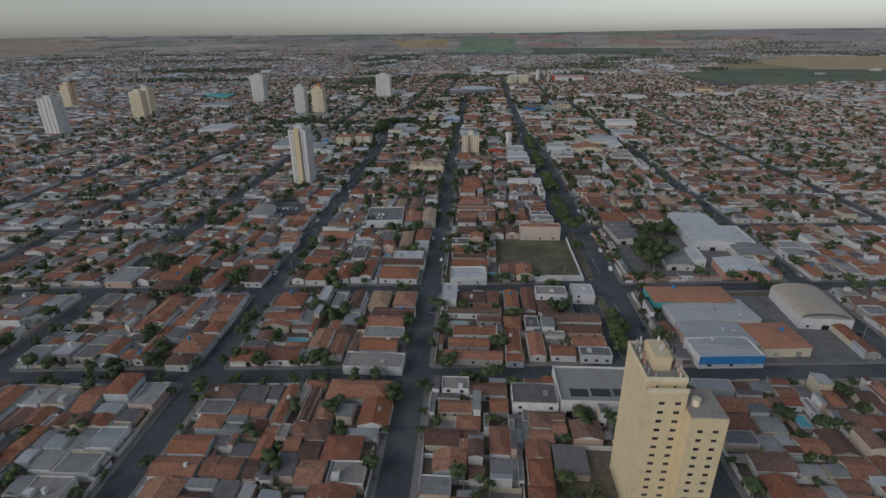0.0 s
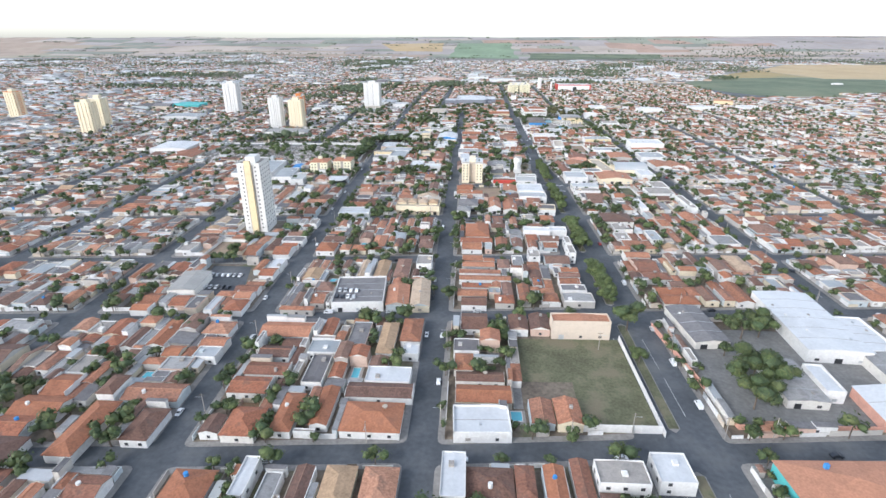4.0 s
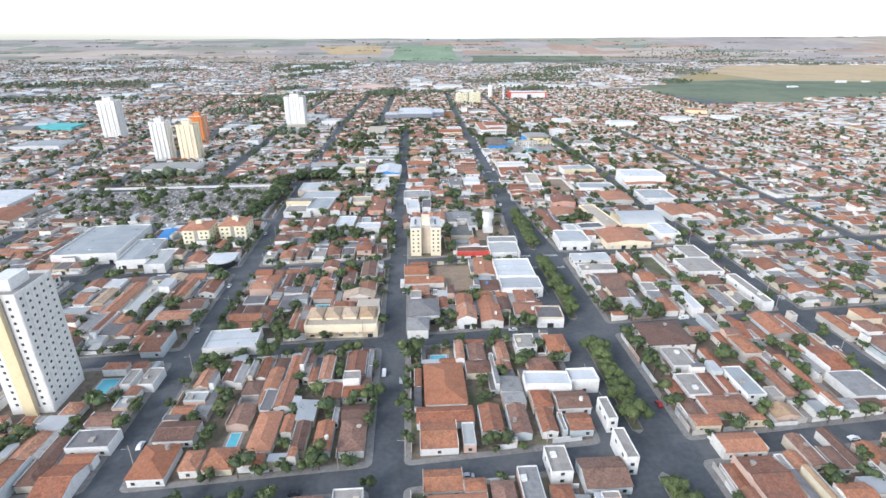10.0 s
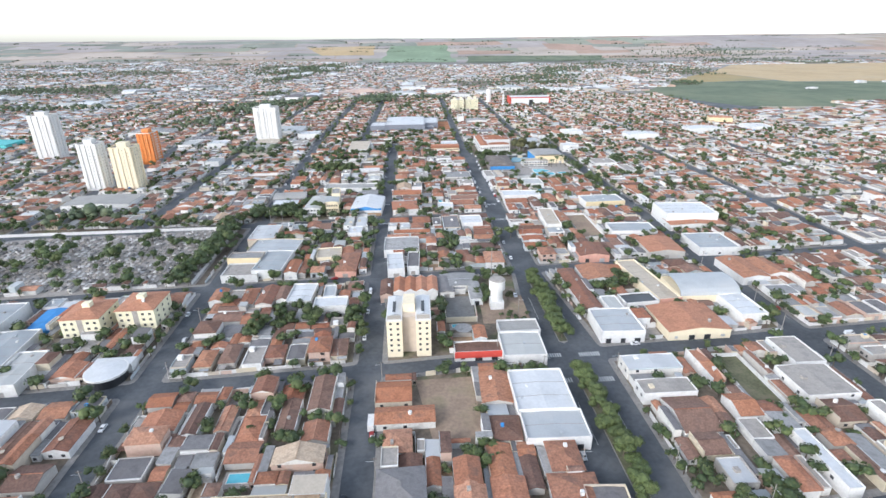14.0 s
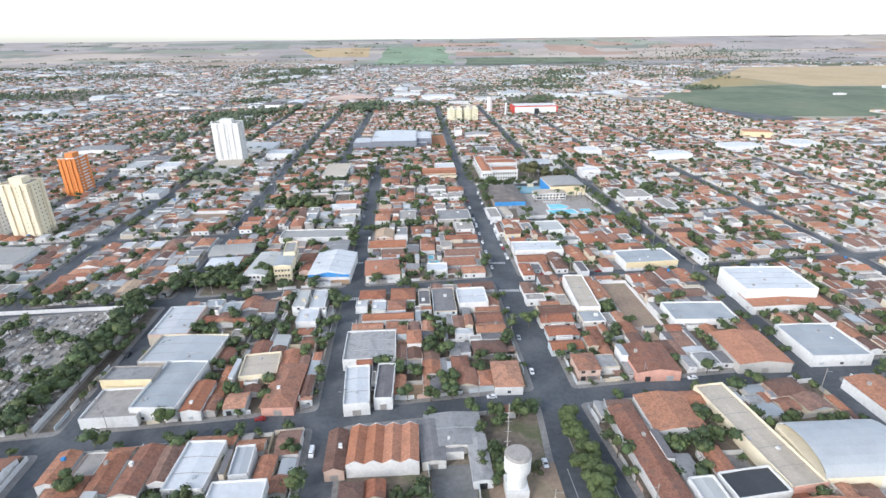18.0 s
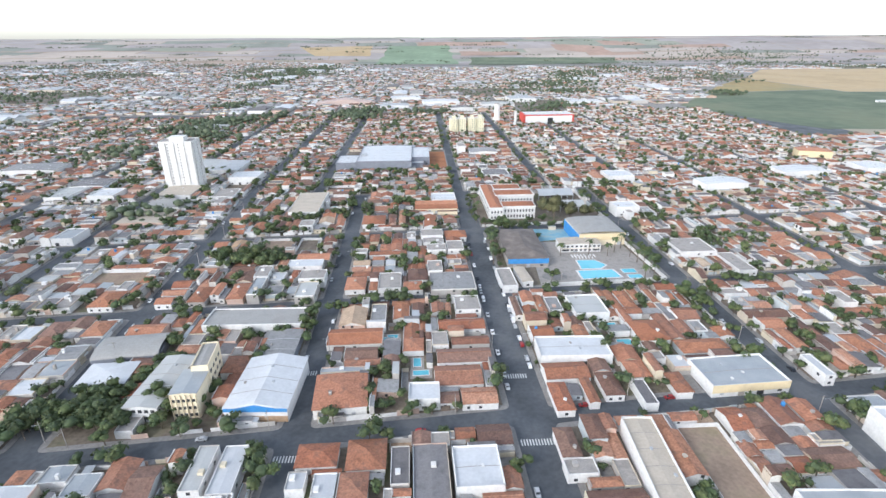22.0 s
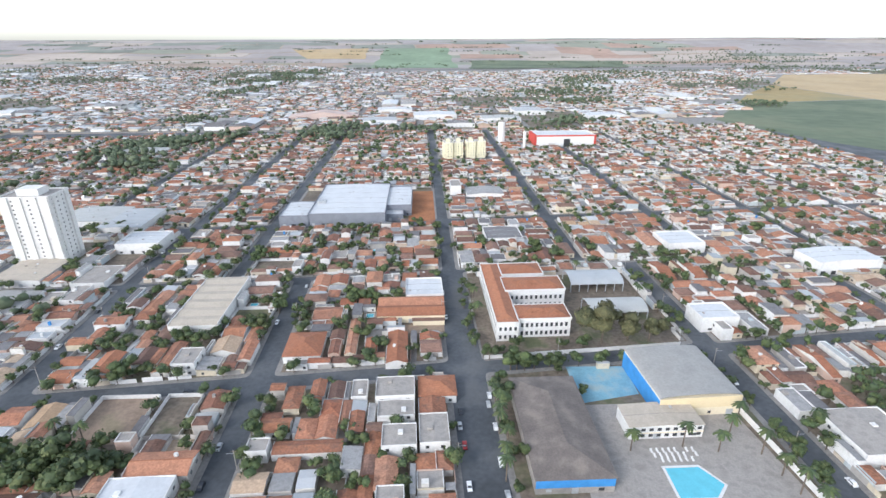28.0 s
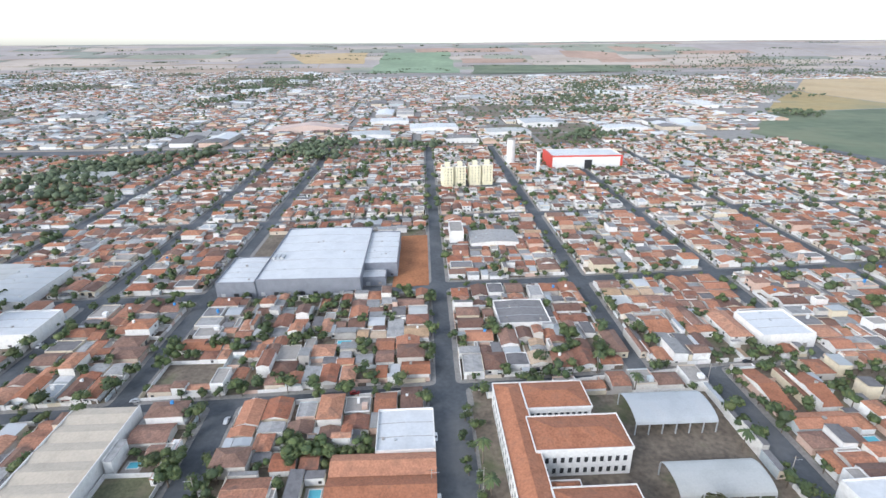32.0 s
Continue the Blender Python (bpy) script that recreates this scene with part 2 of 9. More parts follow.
# ---- building blocks ----
class Shape:
    """Vertices and faces of one part, laid out in a turned local plan."""
    def __init__(self):
        self.v, self.f = [], []

    def add(self, verts, faces):
        k = len(self.v)
        self.v.extend(verts)
        self.f.extend(tuple(i + k for i in face) for face in faces)
        return self

    def prism(self, ring, z0, z1, cap=True):
        """A solid over a ring of plan points; z1 may be a list with one height per point."""
        n = len(ring)
        tops = z1 if isinstance(z1, (list, tuple)) else [z1] * n
        faces = [(i, (i + 1) % n, n + (i + 1) % n, n + i) for i in range(n)]
        if cap:
            faces += [tuple(range(2 * n - 1, n - 1, -1))[::-1], tuple(range(n))[::-1]]
        return self.add([(x, y, z0) for x, y in ring] + [(p[0], p[1], z) for p, z in zip(ring, tops)], faces)

    def box(self, p, x0, x1, y0, y1, z0, z1):
        return self.prism([p(x0, y0), p(x1, y0), p(x1, y1), p(x0, y1)], z0, z1)

    def gable(self, p, x0, x1, y0, y1, z, rise, thick=0.18):
        """A two-slope roof whose ridge runs along local y, with thickness."""
        xm = (x0 + x1) / 2
        pts = []
        for y in (y0, y1):
            for x, h in ((x0, 0), (xm, rise), (x1, 0)):
                px, py = p(x, y)
                pts += [(px, py, z + h), (px, py, z + h + thick)]
        # 0 eave low, 1 eave top, 2 ridge low, 3 ridge top, 4, 5 other eave; +6 far end
        return self.add(pts, [(1, 3, 9, 7), (3, 5, 11, 9), (0, 6, 8, 2), (2, 8, 10, 4), (0, 1, 7, 6), (4, 10, 11, 5),
                              (0, 2, 3, 1), (2, 4, 5, 3), (6, 7, 9, 8), (8, 9, 11, 10)])

    def hip(self, p, x0, x1, y0, y1, z, rise, thick=0.18):
        xm, run = (x0 + x1) / 2, min((x1 - x0) / 2, (y1 - y0) / 2 - 0.01)
        base = [p(x0, y0), p(x1, y0), p(x1, y1), p(x0, y1)]
        a, b = p(xm, y0 + run), p(xm, y1 - run)
        v = [(x, y, z) for x, y in base] + [(x, y, z + thick) for x, y in base] + [(*a, z + rise + thick), (*b, z + rise + thick)]
        return self.add(v, [(0, 1, 5, 4), (1, 2, 6, 5), (2, 3, 7, 6), (3, 0, 4, 7), (4, 5, 8), (5, 6, 9, 8), (6, 7, 9), (7, 4, 8, 9), (3, 2, 1, 0)])

    def attic(self, p, x0, x1, y0, y1, z, rise):
        """The triangular wall heads under a gable."""
        xm = (x0 + x1) / 2
        for a, b in ((y0, y0 + 0.25), (y1 - 0.25, y1)):
            pts = [(*p(x, y), z + h) for y in (a, b) for x, h in ((x0, 0), (x1, 0), (xm, rise))]
            self.add(pts, [(0, 1, 2), (5, 4, 3), (0, 3, 4, 1), (1, 4, 5, 2), (2, 5, 3, 0)])
        return self

    def vault(self, p, x0, x1, y0, y1, z, rise, steps=10, thick=0.2):
        """A barrel roof along local y."""
        ring = []
        for i in range(steps + 1):
            a = math.pi * i / steps
            ring.append(((x0 + x1) / 2 - (x1 - x0) / 2 * math.cos(a), z + rise * math.sin(a)))
        k = steps + 1
        pts = [(*p(x, y), h + t) for y in (y0, y1) for t in (0, thick) for x, h in ring]
        faces = []
        for i in range(steps):
            faces += [(k + i, k + i + 1, 3 * k + i + 1, 3 * k + i), (i + 1, i, 2 * k + i, 2 * k + i + 1),
                      (i, i + 1, k + i + 1, k + i), (2 * k + i + 1, 2 * k + i, 3 * k + i, 3 * k + i + 1)]
        return self.add(pts, faces + [(0, k, 3 * k, 2 * k), (k - 1, 3 * k - 1, 4 * k - 1, 2 * k - 1)])


def plan(x, y, turn=0.0):
    """Local plan coordinates to world ones: origin and turn in degrees."""
    c, s = math.cos(radians(turn)), math.sin(radians(turn))
    return lambda a, b: (x + a * c - b * s, y + a * s + b * c)


def mesh_of(name, shape, base=(0, 0, 0)):
    me = bpy.data.meshes.new(name)
    bx, by, bz = base
    me.from_pydata([(x - bx, y - by, z - bz) for x, y, z in shape.v], [], shape.f)
    return me


class Thing:
    """An Empty at the base of a thing, and its parts in world coordinates."""
    def __init__(self, name, x, y, label, category, group="", z=0.15):
        self.base = (x, y, z)
        self.ob = tagged(new(name), label, category, group)
        self.ob.location = self.base

    def part(self, name, shape, material, label="", parent=None):
        me = mesh_of(name, shape, self.base)
        me.materials.append(M[material])
        ob = new(name, me)
        ob.parent = parent or self.ob
        if label:
            ob["label"] = label
        return ob


class Crowd:
    """Many uncounted pieces joined in one mesh."""
    def __init__(self):
        self.s = {}

    def part(self, name, shape, material, label="", parent=None):
        have = self.s.setdefault(material, Shape())
        have.add(shape.v, shape.f)

    def done(self, name, label, category):
        v, f, idx = [], [], []
        for i, (material, s) in enumerate(self.s.items()):
            k = len(v)
            v += s.v
            f += [tuple(a + k for a in face) for face in s.f]
            idx += [i] * len(s.f)
        me = bpy.data.meshes.new(name)
        me.from_pydata(v, [], f)
        for material in self.s:
            me.materials.append(M[material])
        me.polygons.foreach_set("material_index", idx)
        return tagged(new(name, me), label, category, kind="stuff")


def structure(name, shape, material, label, category=""):
    me = mesh_of(name, shape)
    me.materials.append(M[material])
    return tagged(new(name, me), label, category or name.split("_")[0], kind="structure")


# ---- the street grid ----
def along(i, y):
    """Centre line of the long streets, counted from the avenue, at y."""
    if i == 0:
        return 67 - 0.0155 * y
    if i == -1:
        return -24 - 0.0175 * y
    if i == -2:
        return -109 - 0.034 * y
    if i < -2:
        return -109 - 0.034 * y + (i + 2) * 92
    return 182 - 0.010 * y + (i - 1) * 118


CROSS = [-30, 75, 176, 254, 349, 422.5, 505, 600, 695, 807, 914, 1022, 1132]


def across(j, x):
    """Centre line of the cross streets at x."""
    return CROSS[j] + 0.08 * (x + 35)


def half(i, y):
    return 15.5 if i == 0 and y < 700 else (8.0 if i == 0 else 5.4)


def terrain(x, y):
    if y < 3700.0:
        return 0.0
    k = min(1.0, (y - 3700.0) / 1500.0)
    far = min(1.0, max(0.0, y - 5200.0) / 1300.0)
    roll = 9.0 * noise.noise((x * 0.0011, y * 0.0016, 2.0)) + 4.0 * noise.noise((x * 0.0035, y * 0.004, 7.0))
    east = min(1.0, max(0.0, x - 200.0) / 2500.0)
    return 119.0 * k * k * (3 - 2 * k) + 22.0 * far + roll * min(1.0, 2.5 * k) * (1 - .8 * far) + 9.0 * east * k


rnd = random.Random(7)

# ---- ground, roads, blocks ----
xs = [-7000 + 125 * k for k in range(113)]
ys = [-900, 0, 1000, 2000, 3000, 3700] + [3700 + 75 * k for k in range(1, 39)]
sheet = Shape()
sheet.v = [(x, y, terrain(x, y)) for y in ys for x in xs]
nx = len(xs)
sheet.f = [(b * nx + a, b * nx + a + 1, (b + 1) * nx + a + 1, (b + 1) * nx + a) for b in range(len(ys) - 1) for a in range(nx - 1)]
# land colour is lightened to carry the haze over the far hills
M["land"] = mat("hazy_open_land", (0.36, 0.28, 0.22), 0.95, grain=(0.01, 0.12), stain=(0.002, 0.2), dirt=((0.24, 0.26, 0.18), 0.7))
structure("ground", sheet, "land", "open land of dry fields and scrub reaching the horizon", "ground")
structure("road", Shape().prism([(-1500, -120), (690, -120), (690, 1700), (-1500, 1700)], 0.02, 0.05), "asphalt",
          "grey worn asphalt streets laid out as a grid", "road")

HAND = {}      # rows of roofs, south to north, for blocks that are known house by house
CLEAR = []     # plan rectangles kept free for the large buildings


CELLS = set()  # the same, on a lattice of one metre


def blocked(x, y, m=0.0):
    if (int(x // 1), int(y // 1)) in CELLS:
        return True
    return m > 0 and any((int((x + a) // 1), int((y + c) // 1)) in CELLS for a, c in ((m, 0), (-m, 0), (0, m), (0, -m)))


def room(p, w, d):
    """How deep a plot may run before it meets a cleared place."""
    for k in range(0, int(d) + 1):
        if any(blocked(*p(w * a, k), 0.6) for a in (0.05, 0.35, 0.65, 0.95)):
            return k - 0.5
    return d


def corners(i, j):
    out = []
    for ii, jj, sx, sy in ((i, j, 1, 1), (i + 1, j, -1, 1), (i + 1, j + 1, -1, -1), (i, j + 1, 1, -1)):
        y = CROSS[jj]
        x = along(ii, y)
        y = across(jj, x)
        x = along(ii, y)
        out.append((x + sx * half(ii, y), y + sy * 4.6))
    return out


def rounded(c, r=3.0):
    ring = []
    for k in range(4):
        p, q, s = Vector(c[k]), Vector(c[k - 1]), Vector(c[(k + 1) % 4])
        a, b = p + (q - p).normalized() * r, p + (s - p).normalized() * r
        for t in (0, 0.33, 0.67, 1):
            m = a * (1 - t) ** 2 + p * 2 * t * (1 - t) + b * t * t
            ring.append((m.x, m.y))
    return ring


def inset(c, d):
    cx, cy = sum(p[0] for p in c) / 4, sum(p[1] for p in c) / 4
    return [(x + (d if x < cx else -d), y + (d if y < cy else -d)) for x, y in c]


def take(p, x0, x1, y0, y1):
    """Keep this part of a plot free of back buildings."""
    for a in np.arange(x0, x1, .7):
        for c in np.arange(y0, y1, .7):
            x, y = p(a, c)
            TAKEN.add((int(x), int(y)))


def house(sink, p, w, d, kind, r):
    """One plot: walls, roof, back wing, plot walls. Local y runs from the street into the plot."""
    if kind in "g":
        s = Shape()
        s.box(p, 0, 0.2, 0, d, 0.1, 2.2).box(p, w - 0.2, w, 0, d, 0.1, 2.2).box(p, 0.2, w - 0.2, 0, 0.2, 0.1, 2.0)
        take(p, 0, w, 0, d)
        return sink.part("plot_wall", s, "wall")
    f = r.choice([0.3, 0.3, 1.5, 2.5, 4.0, 5.0])
    L = max(5.0, min(d - f - 1.5, r.uniform(9, 15)))
    x0, x1 = r.choice([(0.25, w - 0.25), (0.25, w - 1.4), (1.3, w - 0.25), (0.25, w - 2.8)])
    h = r.uniform(3.0, 3.7) * (1.9 if kind == "2" else 1)
    y0, y1 = f, f + L
    take(p, 0, w, 0, y1 + .5)
    wall = Shape().box(p, x0, x1, y0, y1, 0.1, h)
    roof = Shape()
    o = 0.45
    skin = {"t": "terra", "T": "terra", "c": "terra", "n": "terra_new", "y": "terra_tan", "f": "fibro", "w": "metal", "W": "white_roof",
            "b": "concrete", "2": "terra", "N": "terra_new", "m": "metal"}.get(kind, "terra")
    span = x1 - x0
    wallmat = "white" if r.random() < 0.2 else "wall"
    if kind in "tny":
        rise = span * r.uniform(0.13, 0.17)
        roof.gable(p, x0 - o * 0.5, x1 + o * 0.5, y0 - o, y1 + o, h - 0.1, rise)
        wall.attic(p, x0, x1, y0, y1, h - 0.05, rise - 0.1)
    elif kind in "TN2":
        roof.hip(p, x0 - o, x1 + o, y0 - o, y1 + o, h, span * r.uniform(0.14, 0.18))
    elif kind == "c":
        q = lambda a, b: p(b, a)
        rise = L * 0.14
        roof.gable(q, y0 - o, y1 + o, x0 - 0.1, x1 + 0.1, h - 0.1, rise)
        wall.attic(q, y0, y1, x0, x1, h - 0.05, rise - 0.1)
    elif kind in "fwWm":
        roof.gable(p, x0 + 0.2, x1 - 0.2, y0 + 0.3, y1 - 0.3, h + 0.02, span * 0.05, 0.1)
        for a, b, c, e in ((x0, x0 + 0.2, y0, y1), (x1 - 0.2, x1, y0, y1), (x0, x1, y0, y0 + 0.25), (x0, x1, y1 - 0.25, y1)):
            wall.box(p, a, b, c, e, h, h + 0.6)
    else:
        roof.box(p, x0 + 0.2, x1 - 0.2, y0 + 0.2, y1 - 0.2, h, h + 0.12)
        for a, b, c, e in ((x0, x0 + 0.2, y0, y1), (x1 - 0.2, x1, y0, y1), (x0, x1, y0, y0 + 0.2), (x0, x1, y1 - 0.2, y1)):
            wall.box(p, a, b, c, e, h, h + 0.7)
        wall.box(p, x0 + 1, x0 + 3.2, y1 - 4, y1 - 1.5, h, h + 1.8)
    sink.part("wall", wall, wallmat)
    sink.part("roof", roof, skin)
    if f > 1.2 and r.random() < 0.5:
        # carport towards the street
        cw = r.uniform(3, 4.5)
        cx = r.uniform(0.2, w - cw - 0.2)
        sink.part("carport_roof", Shape().box(p, cx, cx + cw, 0.3, f - 0.5, 2.5, 2.65), r.choice(["fibro", "terra", "metal", "concrete"]))
    if r.random() < 0.3:
        tx, ty = x0 + span * r.uniform(.25, .75), y0 + L * r.uniform(.3, .8)
        sink.part("roof_tank", Shape().box(p, tx - .55, tx + .55, ty - .55, ty + .55, h + .2, h + 0.16 * span + .9), r.choice(["blue", "white", "white", "concrete", "concrete", "white"]))
    back = y1
    while d - back > 6 and (back == y1 or r.random() < 0.72):
        e0 = back + r.uniform(0.3, 2.2)
        e1 = min(d - 0.4, e0 + r.uniform(4, 9))
        ww = r.uniform(0.45, 0.95) * w
        bx0 = 0.25 if r.random() < 0.5 else w - 0.25 - ww
        hb = r.uniform(2.5, 3.3)
        take(p, bx0, bx0 + ww, e0, e1)
        rb = Shape()
        pick = r.random()
        wing = Shape().box(p, bx0, bx0 + ww, e0, e1, 0.1, hb)
        if pick < 0.55:
            rb.gable(p, bx0 - 0.2, bx0 + ww + 0.2, e0 - 0.3, e1 + 0.3, hb - 0.1, ww * 0.14)
            wing.attic(p, bx0, bx0 + ww, e0, e1, hb - 0.05, ww * 0.14 - 0.1)
            ms = skin if skin.startswith("terra") else "terra"
        else:
            rb.gable(p, bx0 + 0.1, bx0 + ww - 0.1, e0, e1, hb, ww * 0.05, 0.1)
            ms = "fibro" if pick < 0.92 else "metal"
        sink.part("back_wing", wing, "wall")
        sink.part("back_roof", rb, ms)
        back = e1
    pw = Shape()
    pw.box(p, 0, 0.16, 0.16, d, 0.1, 2.2).box(p, 0.16, w, d - 0.16, d, 0.1, 2.2)
    if f > 0.5:
        pw.box(p, 0, w - 3.2, 0, 0.16, 0.1, 1.9)
    sink.part("plot_wall", pw, "wall" if r.random() < 0.7 else "white")
    op = Shape()
    for k in range(2 if kind != "2" else 4):
        if r.random() < .35:
            continue
        ow = r.uniform(1.0, 2.6)
        a = x0 + span * (0.12 + 0.45 * (k % 2))
        z = (1.0 if ow < 1.9 else 0.15) + 3.0 * (k // 2)
        op.box(p, a, a + ow, y0 - 0.06, y0 + 0.02, z, z + (1.2 if ow < 1.9 else 2.3))
    if op.v:
        sink.part("openings", op, "dark" if r.random() < .6 else "concrete")


MIX = "tttttTTTTcccccnyfffwbb2"
PALE_MIX = "ttttTTTcccyffffwwwWbb2"
TREE_SPOTS = []


def block(i, j, named, quad=None):
    c = quad or corners(i, j)
    tag = f"pavement_{i + 9}_{j + 1}"
    structure(tag, Shape().prism(rounded(c), 0.0, 0.17), "pavement", "concrete pavement slab with kerb round a block of houses", "pavement")
    q = inset(c, 2.6)
    structure(f"yard_{i + 9}_{j + 1}", Shape().prism(q, 0.12, 0.2), "yard", "bare earth and rough grass inside a block", "ground")
    r = random.Random(i * 131 + j * 17 + 5)
    x0, x1 = (q[0][0] + q[3][0]) / 2, (q[1][0] + q[2][0]) / 2
    width = x1 - x0
    turn = math.degrees(math.atan2(q[3][0] - q[0][0], -(q[3][1] - q[0][1])))  # lean of the long streets
    lean = (q[3][0] - q[0][0]) / (q[3][1] - q[0][1])
    ang = -math.degrees(math.atan(lean))
    sink = Crowd()
    TAKEN.clear()
    ends = HAND.get((i, j), {}).get("ends", r.random() < 0.55)
    sides = {}
    for side in "WE":
        a, b = (q[0], q[3]) if side == "W" else (q[1], q[2])
        row = HAND.get((i, j), {}).get(side)
        start, stop = a[1] + 0.2, b[1] - 0.2
        depth = width / 2 - 0.1
        if ends and not row:
            start, stop = start + 27, stop - 27
        n = len(row) if row else max(2, round((stop - start) / r.uniform(9.8, 11.5)))
        w = (stop - start) / n
        for k in range(n):
            kind = row[k] if row else r.choice(MIX if i > -3 else PALE_MIX)
            yk = start + k * w
            xk = a[0] + lean * (yk - a[1])
            if side == "W":
                p, cx = plan(xk, yk + w, ang - 90), xk + 14
            else:
                p, cx = plan(xk, yk, ang + 90), xk - 14
            free = room(p, w, depth)
            if kind == "." or free < 9:
                continue
            put(sink, named, p, w, free, kind, r)
    if ends:
        for side in "SN":
            row = HAND.get((i, j), {}).get(side)
            n = len(row) if row else max(3, round(width / r.uniform(9.8, 11.5)))
            w = width / n - 0.02
            for k in range(n):
                kind = row[k] if row else r.choice(MIX if i > -3 else PALE_MIX)
                s = (k + 0.0) / n
                if side == "S":
                    xk, yk = q[0][0] + (q[1][0] - q[0][0]) * s, q[0][1] + (q[1][1] - q[0][1]) * s
                    p, cc = plan(xk, yk, ang), (xk + w / 2, yk + 12)
                else:
                    s = (k + 1.0) / n
                    xk, yk = q[3][0] + (q[2][0] - q[3][0]) * s, q[3][1] + (q[2][1] - q[3][1]) * s
                    p, cc = plan(xk, yk, ang + 180), (xk - w / 2, yk - 12)
                free = room(p, w, 26.5)
                if kind == "." or free < 9:
                    continue
                put(sink, named, p, w, free, kind, r)
    fill(q, sink, r)
    edge_walls(q, sink, r)
    # trees on the pavement
    for k in range(4):
        (ax, ay), (bx, by) = c[k], c[(k + 1) % 4]
        length = math.hypot(bx - ax, by - ay)
        s = 9.0
        while s < length - 8:
            if r.random() < 0.62:
                nx, ny = -(by - ay) / length, (bx - ax) / length
                TREE_SPOTS.append((ax + (bx - ax) * s / length + nx * 1.3, ay + (by - ay) * s / length + ny * 1.3, r.choice([r.uniform(.35, .6), r.uniform(.6, 1.05)])))
            s += r.uniform(6, 13)
    if sink.s:
        sink.done("houses", "tightly packed single-storey houses with clay tile roofs and plot walls", "houses")


ROOFWORD = {"t": "gabled clay tile roof", "T": "hipped clay tile roof", "c": "clay tile roof ridged along the street", "n": "bright orange tile roof",
            "N": "bright orange hipped tile roof", "y": "pale tan tile roof", "f": "grey fibre cement roof", "w": "light metal sheet roof",
            "W": "white sheet roof", "m": "light metal sheet roof", "b": "flat concrete roof terrace", "2": "upper storey and hipped clay tile roof", "g": "grass inside"}


TAKEN = set()


